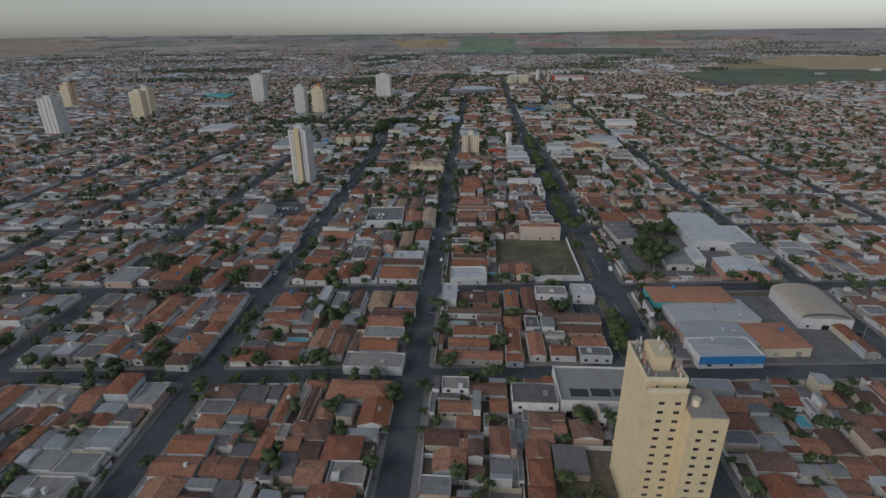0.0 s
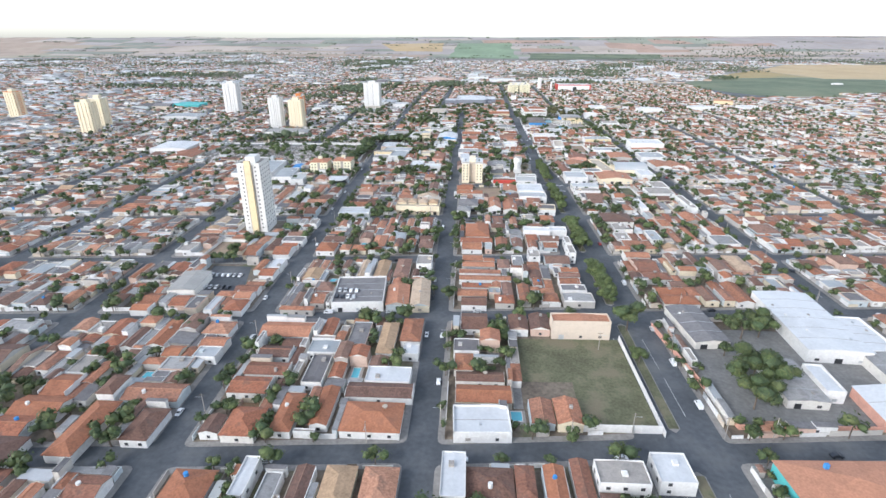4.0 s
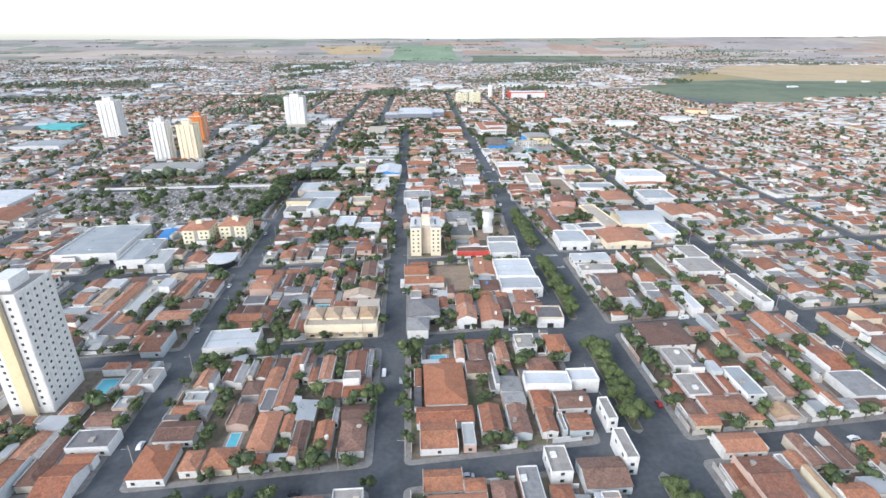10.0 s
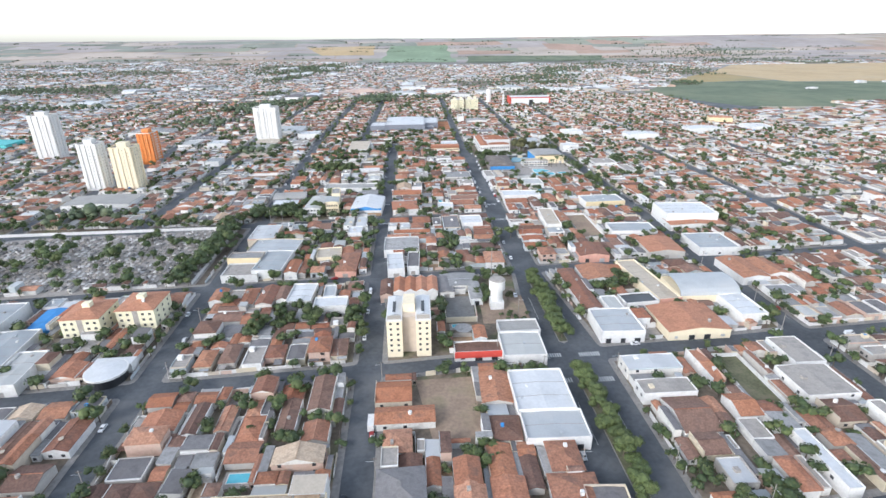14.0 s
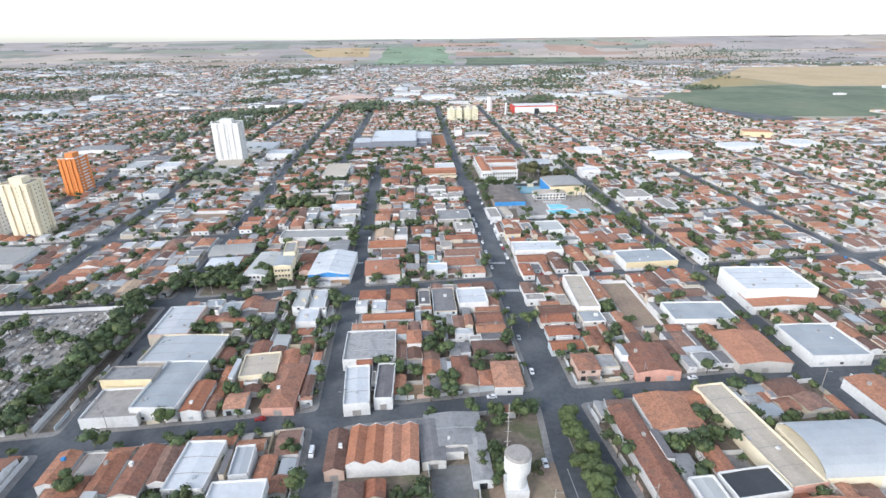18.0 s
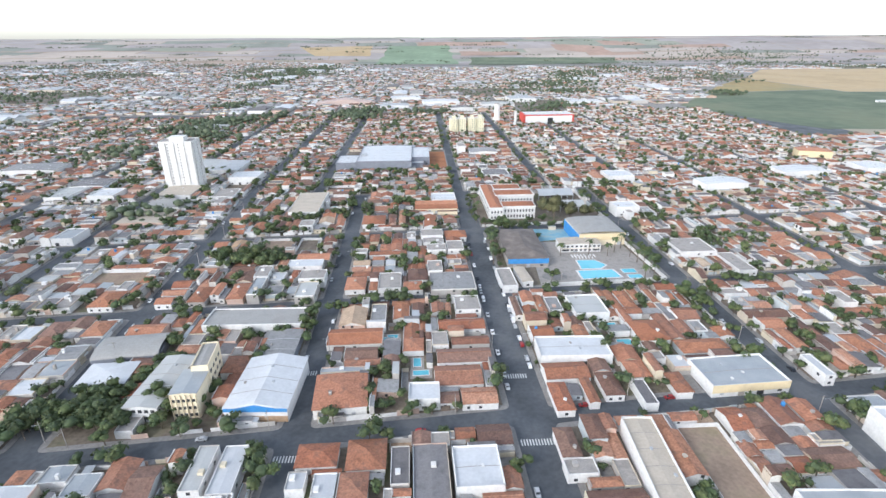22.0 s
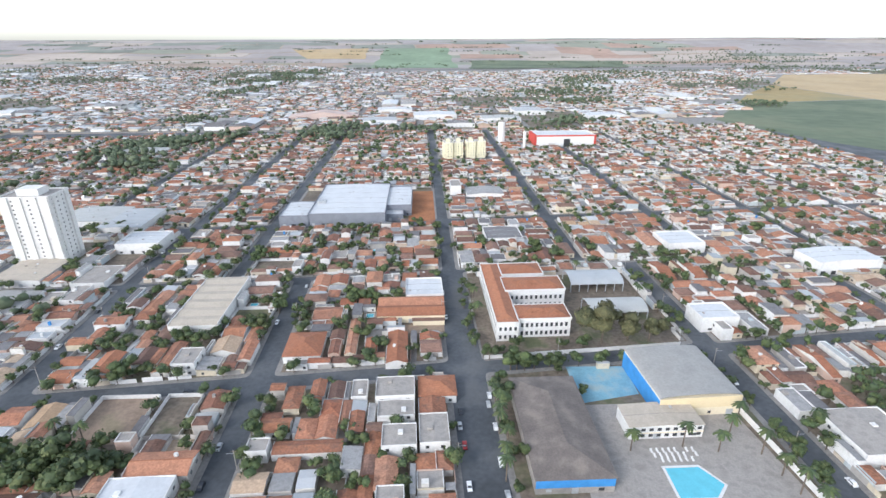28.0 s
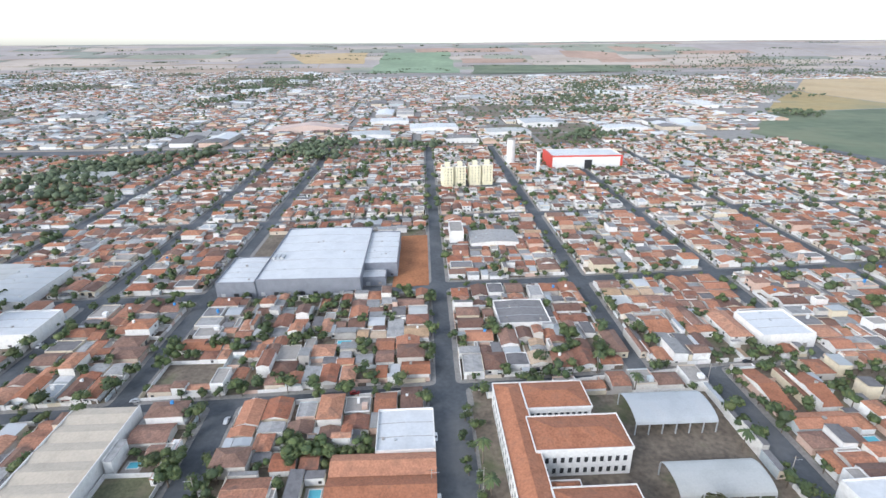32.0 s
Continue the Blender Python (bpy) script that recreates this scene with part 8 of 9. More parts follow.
# ---- trees ----
def tree_kind(seed, height, spread, leaf):
    r = random.Random(seed)
    top = height * 0.42
    trunk = Shape()
    k = 7
    for z, rad in ((0, 0.26), (top * 0.5, 0.19), (top, 0.16)):
        for a in range(k):
            trunk.v.append((rad * math.cos(a * 2 * math.pi / k), rad * math.sin(a * 2 * math.pi / k), z))
    trunk.f = [(b * k + a, b * k + (a + 1) % k, (b + 1) * k + (a + 1) % k, (b + 1) * k + a) for b in (0, 1) for a in range(k)]
    lobes = []
    for n in range(10):
        a, rr = r.uniform(0, 6.28), r.uniform(0.1, 0.70) * spread
        lobes.append((rr * math.cos(a), rr * math.sin(a), height * r.uniform(0.5, 0.84), spread * r.uniform(0.24, 0.42)))
    for lx, ly, lz, lr in lobes:
        v = [(0.1, 0, top * 0.9), (-0.05, 0.09, top * 0.9), (-0.05, -0.09, top * 0.9), (lx, ly, lz)]
        trunk.add(v, [(0, 1, 3), (1, 2, 3), (2, 0, 3)])
    crown = Shape()
    for lx, ly, lz, lr in lobes:
        ring = [(0, 0, 1), *[(.94 * math.cos(a * 1.047 + k * .52), .94 * math.sin(a * 1.047 + k * .52), h) for k, h in ((0, .35), (1, -.35)) for a in range(6)], (0, 0, -1)]
        jag = [r.uniform(.82, 1.02) * lr for _ in ring]
        crown.add([(lx + x * j, ly + y * j, lz + z * j * .72) for (x, y, z), j in zip(ring, jag)],
                  [(0, 1 + a, 1 + (a + 1) % 6) for a in range(6)] + [(1 + a, 7 + a, 1 + (a + 1) % 6) for a in range(6)] +
                  [(1 + (a + 1) % 6, 7 + a, 7 + (a + 1) % 6) for a in range(6)] + [(13, 7 + (a + 1) % 6, 7 + a) for a in range(6)])
    for n in range(760):
        lx, ly, lz, lr = r.choice(lobes)
        d = Vector((r.gauss(0, 1), r.gauss(0, 1), r.gauss(0, 1))).normalized()
        c = Vector((lx, ly, lz)) + Vector((d.x * lr, d.y * lr, d.z * lr * 0.72)) * r.uniform(0.84, 1.10)
        u = Vector((r.gauss(0, 1), r.gauss(0, 1), r.gauss(0, 1)))
        u = (u - d * u.dot(d) * 0.7).normalized()
        w = d.cross(u).normalized()
        s = r.uniform(0.15, 0.30) * (0.35 + spread * 0.19)
        pts = [c + u * s, c + w * s * 0.8 + d * s * 0.25, c - u * s * 0.9, c - w * s * 0.8 + d * s * 0.2]
        crown.add([tuple(q) for q in pts], [(0, 1, 2), (0, 2, 3)])
    root = tagged(new("tree"), "leafy street tree with a rounded uneven crown", "tree")
    for name, s, m in (("trunk", trunk, "bark"), ("crown", crown, leaf)):
        me = mesh_of(name, s)
        me.materials.append(M[m])
        ob = new(name, me)
        ob.parent = root
    return root


KINDS = [tree_kind(11, 7.5, 4.4, "leaf"), tree_kind(12, 6.5, 3.8, "leaf"), tree_kind(13, 8.5, 5.2, "leaf"), tree_kind(14, 5.0, 3.0, "leaf"), tree_kind(15, 8.5, 5.6, "leaf_olive"), tree_kind(16, 6.6, 4.6, "leaf_median"), tree_kind(17, 6.2, 5.0, "leaf_median")]
HOME = [(-560.0, -60), (-552.0, -60), (-544.0, -60), (-536.0, -60), (-528.0, -60), (-520.0, -60), (-512.0, -60)]
for kind, (x, y) in zip(KINDS, HOME):
    kind.matrix_basis = pose(x, y, 0.05)


def on_road(x, y):
    """Whether a place lies on a carriageway."""
    if y < 1130:
        if any(abs(x - along(i, y)) < half(i, y) - .2 for i in range(-6, 5)):
            return True
        return any(abs(y - across(j, x)) < 4.5 for j in range(len(CROSS)))
    return any(abs(x - n) < 4.6 for n in NORTH_X) or any(abs(y - n - .06 * (x - 50)) < 5.2 for n in NORTH_Y)


def free_spot(x, y):
    """The nearest open ground to a place, off the streets, or nothing."""
    for reach in range(0, 9):
        for a in range(0, 360, 30):
            px, py = x + reach * math.cos(radians(a)), y + reach * math.sin(radians(a))
            if not blocked(px, py, 1.2) and not on_road(px, py):
                return px, py
    return None


def tree(x, y, size=1.0, kind=None, label="", group="street trees"):
    k = rnd.randrange(4) if kind is None else kind
    if k < 4 and on_road(x, y):
        x, y = free_spot(x, y) or (x, y)
    ob = copy_thing(KINDS[k], Matrix.LocRotScale((x, y, 0.12), Euler((0, 0, rnd.uniform(0, 6.28))), None))
    ob.scale = (size, size, size * rnd.uniform(0.9, 1.1))
    return tagged(ob, label, group=group)


def clump_crowd(name, spots, label, leaf="leaf", n=26, lobes=3):
    """Trees nobody could count, joined: short trunks, lumpy crowns of a few uneven masses, and leaf sprays that break their outline."""
    r = np.random.default_rng(5)
    k = len(spots)
    at = np.array([(x, y, terrain(x, y)) for x, y, _ in spots])
    size = np.array([s for *_, s in spots]) * 1.42
    g = (1 + 5 ** .5) / 2
    ico = np.array([(-1, g, 0), (1, g, 0), (-1, -g, 0), (1, -g, 0), (0, -1, g), (0, 1, g), (0, -1, -g), (0, 1, -g), (g, 0, -1), (g, 0, 1), (-g, 0, -1), (-g, 0, 1)]) / (1 + g * g) ** .5
    tri = np.array([(0, 11, 5), (0, 5, 1), (0, 1, 7), (0, 7, 10), (0, 10, 11), (1, 5, 9), (5, 11, 4), (11, 10, 2), (10, 7, 6), (7, 1, 8), (3, 9, 4), (3, 4, 2), (3, 2, 6), (3, 6, 8), (3, 8, 9),
                    (4, 9, 5), (2, 4, 11), (6, 2, 10), (8, 6, 7), (9, 8, 1)])
    lobe = r.normal(size=(k, lobes, 3)) * np.array([1.25, 1.25, .5]) + np.array([0, 0, 4.0])
    wide = r.uniform(1.5, 2.3, (k, lobes)) * (1.0 if lobes > 1 else 1.3)
    jag = r.uniform(.66, 1.06, (k, lobes, 12))
    mass = at[:, None, None] + (lobe[:, :, None] + ico * (wide[..., None] * jag)[..., None] * np.array([1, 1, .74])) * size[:, None, None, None]
    d = r.normal(size=(k, n, 3))
    d /= np.linalg.norm(d, axis=2, keepdims=True)
    d[..., 2] = np.where(d[..., 2] < -.3, -d[..., 2], d[..., 2])
    pick = r.integers(0, lobes, size=(k, n))
    row = np.arange(k)[:, None]
    centre = at[:, None] + (lobe[row, pick] + d * np.array([1, 1, .74]) * (wide[row, pick] * r.uniform(.88, 1.1, (k, n)))[..., None]) * size[:, None, None]
    d = d + r.normal(size=(k, n, 3)) * .55
    d /= np.linalg.norm(d, axis=2, keepdims=True)
    u = np.cross(d, r.normal(size=(k, n, 3)))
    u /= np.linalg.norm(u, axis=2, keepdims=True)
    s = (size[:, None] * r.uniform(.5, 1.0, (k, n)) * (26 / max(n, 20)) ** .5)[..., None]
    w = np.cross(d, u)
    quads = np.stack([centre + u * s, centre + w * s * .8 + d * s * .3, centre - u * s, centre - w * s * .8 + d * s * .25], axis=2).reshape(-1, 3)
    stem = np.array([(-.2, -.2), (.2, -.2), (0, .25)])
    low = np.concatenate([at[:, None, :2] + stem, np.repeat(at[:, None, 2:], 3, 1)], 2)
    top = low + np.array([0, 0, 3.6]) * size[:, None, None]
    trunks = np.concatenate([low, top], 1).reshape(-1, 3)
    verts = np.concatenate([quads, trunks, mass.reshape(-1, 3)])
    nq = k * n
    sides = (nq * 4 + np.arange(k)[:, None, None] * 6 + np.array([(0, 1, 4, 3), (1, 2, 5, 4), (2, 0, 3, 5)])).reshape(-1, 4)
    tris = (nq * 4 + k * 6 + np.arange(k * lobes)[:, None, None] * 12 + tri).reshape(-1)
    loops = np.concatenate([np.arange(nq * 4), sides.ravel(), tris]).astype(np.int32)
    fours, threes = nq + len(sides), len(tris) // 3
    me = bpy.data.meshes.new(name)
    me.vertices.add(len(verts))
    me.vertices.foreach_set("co", verts.astype(np.float32).ravel())
    me.loops.add(len(loops))
    me.loops.foreach_set("vertex_index", loops)
    me.polygons.add(fours + threes)
    me.polygons.foreach_set("loop_start", np.r_[np.arange(fours) * 4, fours * 4 + np.arange(threes) * 3].astype(np.int32))
    me.materials.append(M[leaf])
    me.materials.append(M["bark"])
    me.polygons.foreach_set("material_index", np.r_[np.zeros(nq, np.int32), np.ones(len(sides), np.int32), np.zeros(threes, np.int32)])
    me.update(calc_edges=True)
    me.validate()
    return tagged(new(name, me), label, "trees", kind="stuff")


rnd.shuffle(TREE_SPOTS)
WOODS = [
    (-350, 1500, 60, 50, 90),
    (-322, 1580, 60, 50, 90),
    (-272, 1640, 60, 50, 80),
    (-123, 1670, 40, 40, 70),
    (-82, 1710, 40, 40, 60),
    (2, 1695, 30, 25, 35),
    (50, 1692, 25, 20, 25),
    (290, 1755, 60, 40, 60),
    (-563, 2736, 160, 120, 160),
    (-467, 3120, 180, 100, 150),
    (-100, 1630, 40, 40, 50),
    (390, 2290, 120, 80, 110),
]
WOODS += [
    (405, 2060, 90, 60, 90),
    (-1120, 1990, 260, 120, 260),
    (-280, 818, 30, 14, 24),
    (-370, 1326, 50, 40, 50),
    (-338, 1552, 60, 50, 60),
    (-216, 1072, 30, 24, 36),
    (-303, 1441, 50, 40, 60),
    (900, 2900, 300, 120, 120),
    (-1500, 2700, 400, 160, 200),
    (-2050, 3560, 500, 160, 260),
    (-487, 3145, 120, 60, 110),
    (-460, 2850, 60, 340, 170),
    (550, 2600, 60, 260, 140),
    (1850, 3480, 260, 120, 120),
    (-880, 1560, 220, 70, 210),
    (-375, 1815, 60, 40, 60),
    (-470, 2350, 60, 160, 110),
    (-450, 3330, 70, 260, 150),
    (470, 2330, 90, 220, 90),
    (650, 2760, 110, 160, 110),
    (900, 3160, 160, 160, 110),
    (2000, 4080, 420, 300, 420),
    (1420, 3900, 360, 60, 130),
    (800, 1990, 45, 45, 60),
    (1010, 2360, 120, 110, 40),
    (-1500, 3980, 600, 70, 120),
    (1640, 3300, 120, 120, 60),
]
near = [s for s in TREE_SPOTS if -130 < s[0] < 60 and 150 < s[1] < 1140 and not blocked(s[0], s[1], 1)]
rest = [s for s in TREE_SPOTS if not (-130 < s[0] < 60 and 150 < s[1] < 1140) and not blocked(s[0], s[1], 1)]
clump_crowd("garden_trees", near, "garden trees in the back yards of the blocks", n=90, lobes=4)
side = [s for s in rest if -230 < s[0] < 210 and 150 < s[1] < 1260]
rest = [s for s in rest if not (-230 < s[0] < 210 and 150 < s[1] < 1260)]
clump_crowd("side_garden_trees", side, "garden trees in the yards beside the avenue", n=48)
clump_crowd("outer_garden_trees", [s for s in rest if s[1] < 1200 and -420 < s[0] < 420], "garden trees in the back yards of the outer blocks", n=14, lobes=2)
clump_crowd("northern_garden_trees", [s for s in rest if not (s[1] < 1200 and -420 < s[0] < 420)], "garden trees in the back yards of the northern blocks", n=6, lobes=1)
for cx, cy, rx, ry, count in WOODS:
    for k in range(count):
        FAR_SPOTS.append((cx + rnd.gauss(0, .5) * rx, cy + rnd.gauss(0, .5) * ry, rnd.uniform(.8, 1.6)))
for (ax, ay), (bx, by) in HEDGES:
    length = math.hypot(bx - ax, by - ay)
    if ay > 5100:
        continue
    for run in range(2):
        u0, du = rnd.random() * .7, rnd.uniform(.12, .35)
        for k in range(int(length * du / 8)):
            u = u0 + du * rnd.random()
            FAR_SPOTS.append((ax + (bx - ax) * u + rnd.gauss(0, 6), ay + (by - ay) * u + rnd.gauss(0, 6), rnd.uniform(.8, 1.4)))
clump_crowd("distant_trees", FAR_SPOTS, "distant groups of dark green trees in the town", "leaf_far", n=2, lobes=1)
# ---- median of the avenue ----
cuts = [across(j, along(0, CROSS[j])) for j in range(2, 9)]
for a, b in zip(cuts, cuts[1:]):
    y0, y1 = a + 11, b - 11
    q = [(along(0, y0) - 2.2, y0), (along(0, y0), y0 - 2), (along(0, y0) + 2.2, y0), (along(0, y1) + 2.2, y1), (along(0, y1), y1 + 2), (along(0, y1) - 2.2, y1)]
    tag = str(cuts.index(a) + 1)
    structure("median_" + tag, Shape().prism(q, 0.04, 0.22), "pavement", "kerbed planted strip between the carriageways of the avenue", "median")
    structure("verge_" + tag, Shape().prism([(x + (.35 if x < along(0, y) else -.35), y) for x, y in q[:1] + q[2:4] + q[5:]], 0.2, 0.26), "grass", "worn grass on the avenue median", "grass")
    y = y0 + 3
    while y < y1 - 2:
        if a > 330 or rnd.random() < (.4 if a < 230 else .1):
            tree(along(0, y) + rnd.uniform(-0.8, 0.8), y, rnd.uniform(1.1, 1.4), rnd.choice([5, 6]), "dense light green tree on the avenue median", "median trees")
        y += rnd.uniform(5.0, 7)


# ---- larger trees ----
BIG = [(98, 300, 1.8, 0), (106, 306, 1.9, 2), (104, 292, 1.6, 0), (112, 300, 1.7, 2), (97, 286, 1.7, 2), (108, 314, 1.3, 1), (116, 309, 1.1, 0), (101, 322, 1.2, 1),
       (120, 1046, 2.4, 4), (134, 1048, 1.9, 4), (144, 1046, 1.6, 4), (109, 1041, 1.2, 0), (99, 1041, 1.1, 1), (74, 1030, 1.4, 2), (82, 1034, 1.2, 0), (90, 1028, 1.0, 1), (68, 1038, 1.0, 1), (60, 1030, 1.1, 0),
       (38, 690, 1.2, 0)]
BIG += [(63, 341, 1.8, 2), (115, 337, 1.8, 0), (124, 339, 1.7, 2), (63, 1010, 1.3, 0), (64, 1001, 1.2, 2), (62, 985, 1.1, 1), (63, 970, 1.2, 0), (62, 957, 1.0, 3), (112, 348, 1.1, 1), (121, 396, 1.2, 0), (30, 686, 1.1, 1), (22, 682, 1.0, 1), (12, 712, 1.1, 2), (4, 714, .9, 3), (92, 936, 1.2, 0), (160, 905, 1.4, 2), (165, 898, 1.2, 0),
       (-88, 823, 1.2, 0), (-96, 828, 1.3, 2), (-104, 824, 1.1, 1), (-80, 826, 1.0, 0), (-112, 832, 1.2, 0), (-72, 820, 1.0, 3), (-118, 824, 1.1, 1)]
for x, y, s, k in BIG:
    tree(x, y, s, k, "broad old tree with a dense crown" if k != 4 else "broad tree with a thin olive-brown crown", "large trees")
gr = random.Random(31)
clump_crowd("cemetery_trees", [(-153 + gr.uniform(-5, 3), 694 + k * 2.6, gr.uniform(.8, 1.25)) for k in range(40)] + [(gr.uniform(-325, -165), gr.uniform(690, 775), gr.uniform(.7, 1.4)) for k in range(16)],
            "dark green trees along the cemetery wall and among the tombs", n=90, lobes=4)
clump_crowd("cemetery_bushes", [(gr.uniform(-325, -165), gr.uniform(690, 775), gr.uniform(.5, 1.0)) for k in range(60)], "dark bushes between the tombs", n=60)
clump_crowd("cemetery_hedge", [(-330 + k * 6.5, 797 + gr.uniform(-3, 3), gr.uniform(.6, 1.1)) for k in range(28)], "trees along the far wall of the cemetery", n=60)
clump_crowd("school_front_trees", [(-146 + k * 2.1 + gr.uniform(-1, 1), 816 + gr.uniform(-4, 8), gr.uniform(.6, 1.0)) for k in range(22)] + [(gr.uniform(-146, -113), gr.uniform(809, 838), gr.uniform(.6, 1.05)) for k in range(34)], "dense garden trees in front of the school yard", n=80, lobes=4)
clump_crowd("overgrown_garden", [(-101 + gr.uniform(-25, 22), 970 + gr.uniform(-9, 11), gr.uniform(.8, 1.35)) for k in range(34)], "overgrown garden of dense trees", n=60)
clump_crowd("school_shrubs", [(56 + gr.uniform(-2, 3), 1046 + k * 5.6, gr.uniform(.4, .8)) for k in range(14)], "shrubs in the school front garden", n=60)


clump_crowd("garden_shrubs", [(21 + gr.uniform(0, 6), 658 + gr.uniform(0, 16), gr.uniform(.5, .9)) for k in range(9)] + [(30 + gr.uniform(0, 16), 638 + gr.uniform(0, 8), gr.uniform(.3, .6)) for k in range(8)],
            "dense green shrubs in the garden of the water tower", n=70)
tree(37.5, 661, .7, 4, "small tree with thin rust-brown leaves", "large trees")


# ---- trees that stand out along the streets ----
for x, y, s in ((-116.4, 212.4, 0.81), (-105.0, 194.2, 0.94), (-103.4, 181.3, 0.87), (-93.2, 175.6, 0.97), (-92.7, 195.0, 0.98), (-79.1, 178.7, 0.73), (-66.5, 169.4, 0.71), (-64.9, 177.5, 1.08), (-115.6, 176.1, 0.82), (-174.2, 240.0, 0.81), (-133.1, 248.4, 1.15), (-155.9, 166.1, 0.91), (-149.6, 165.6, 1.08), (-144.8, 165.9, 0.91), (-53.4, 149.6, 0.99), (-28.4, 162.0, 0.77), (-29.2, 151.3, 0.99)):
    tree(x, y, s, label="bushy street tree with a dense green crown", group="trees along the first streets")
for x, y, s in ((37.1, 235.0, 1.09), (14.4, 266.1, 0.94), (24.5, 258.8, 1.03), (-16.4, 181.9, 1.0), (-5.1, 181.7, 0.73), (-28.8, 152.9, 1.04), (-30.4, 200.5, 0.97)):
    tree(x, y, s, label="bushy street tree with a dense green crown", group="trees beside the avenue")
for x, y, s in ((-66.7, 427.4, 0.84), (-59.9, 427.2, 0.71), (-54.5, 427.0, 1.09), (-117.8, 460.8, 0.91), (-127.4, 458.3, 1.02), (-96.1, 416.7, 1.1), (-115.1, 371.6, 1.02), (-35.7, 419.9, 1.11), (-33.8, 373.6, 0.88), (-24.8, 366.9, 1.06), (-37.6, 462.6, 0.9), (-29.2, 453.7, 1.12), (-168.5, 414.0, 1.1)):
    tree(x, y, s, label="bushy street tree with a dense green crown", group="trees below the white tower")
for x, y, s in ((124.4, 563.3, 0.74), (121.8, 552.3, 0.76), (89.0, 517.9, 0.8), (100.9, 514.3, 1.13), (187.5, 618.2, 0.9), (33.0, 513.8, 0.98), (75.9, 551.8, 0.84), (225.7, 660.3, 0.93), (180.7, 593.5, 0.87)):
    tree(x, y, s, label="bushy street tree with a dense green crown", group="trees by the shops")
for x, y, s in ((-148.2, 724.0, 0.86), (-147.1, 735.1, 0.96), (-145.9, 747.2, 0.96), (-145.6, 762.5, 1.11), (-149.6, 780.0, 1.01), (-149.5, 791.7, 1.12), (-166.8, 723.9, 1.09), (-162.4, 725.1, 1.15), (-184.7, 757.6, 1.0), (-163.1, 702.8, 0.77), (-154.2, 700.9, 1.09), (4.0, 702.9, 1.13), (-46.8, 644.9, 1.11), (-67.6, 646.3, 0.96), (-114.9, 662.9, 1.02), (-95.4, 645.8, 0.8), (-208.5, 763.3, 1.07), (-106.9, 806.3, 0.96), (-46.7, 675.9, 0.83)):
    tree(x, y, s, label="bushy street tree with a dense green crown", group="trees by the cemetery")
for x, y, s in ((101.9, 770.9, 0.73), (108.2, 756.1, 1.08), (55.9, 757.5, 1.15), (41.5, 741.1, 0.74), (232.0, 826.7, 1.06), (231.2, 879.6, 0.88)):
    tree(x, y, s, label="bushy street tree with a dense green crown", group="trees behind the shops")
for x, y, s in ((-110.7, 978.0, 0.77), (-99.2, 974.1, 0.83), (-92.7, 978.6, 1.05), (-84.1, 973.3, 1.09), (-92.6, 966.0, 0.72), (-154.4, 942.2, 0.98), (-153.6, 933.8, 0.72), (-125.5, 898.7, 1.02), (-116.2, 899.1, 0.85), (-46.0, 894.7, 1.1), (-45.9, 882.0, 1.14), (-19.5, 907.9, 0.93), (1.8, 907.8, 1.15), (18.7, 909.9, 0.84), (8.5, 874.9, 0.73), (-90.0, 872.9, 0.97), (-72.6, 876.1, 0.71)):
    tree(x, y, s, label="bushy street tree with a dense green crown", group="trees by the school")
for x, y, s in ((91.8, 1021.8, 0.79), (98.9, 1006.9, 0.88), (76.8, 1042.9, 0.97), (79.2, 1028.8, 0.77), (97.3, 1151.7, 0.72), (172.6, 1100.6, 1.09), (228.7, 1079.6, 0.84), (244.8, 1078.8, 1.13), (207.9, 1039.3, 1.1), (197.5, 1044.9, 0.87)):
    tree(x, y, s, label="bushy street tree with a dense green crown", group="trees round the bathing club")
for x, y, s in ((-61.7, 1169.2, 0.91), (-50.6, 1164.8, 0.93), (-41.0, 1180.0, 0.99), (-28.2, 1177.2, 0.97), (-115.7, 1216.0, 0.95), (-105.3, 1218.0, 0.98), (-9.6, 1098.3, 1.12), (0.6, 1100.0, 0.93), (-48.9, 1089.7, 0.89), (-44.7, 1093.6, 1.02), (-25.7, 1141.3, 0.81), (7.1, 1190.3, 0.84), (28.5, 1232.5, 1.14), (44.0, 1220.4, 0.93)):
    tree(x, y, s, label="bushy street tree with a dense green crown", group="trees of the northern blocks")


for x, y, s in ((-87.5, 492.2, 1.2), (-74.1, 495.5, 1.2), (-66.2, 495.1, 1.2), (-126.9, 527.0, 1.1), (-86.5, 538.8, 1.0), (-169.1, 532.0, 0.9), (-75.0, 563.4, 0.9), (-93.0, 632.0, 1.0), (-65.5, 638.5, 1.0), (-24.4, 489.9, 1.3), (-39.4, 483.8, 0.8), (-112.9, 486.7, 1.0), (-127.2, 553.3, 0.7), (-46.6, 637.5, 1.0), (32.0, 513.6, 1.1), (87.4, 518.6, 1.3), (97.0, 516.8, 1.2), (14.9, 544.1, 1.0), (149.7, 523.0, 1.3), (181.6, 530.0, 1.2), (42.0, 516.3, 0.8), (124.0, 557.4, 1.0), (132.8, 486.0, 1.0), (101.3, 513.1, 0.9)):
    spot = free_spot(x, y)
    if spot:
        tree(*spot, s, label="dark green garden tree with a full crown", group="trees round the terrace")
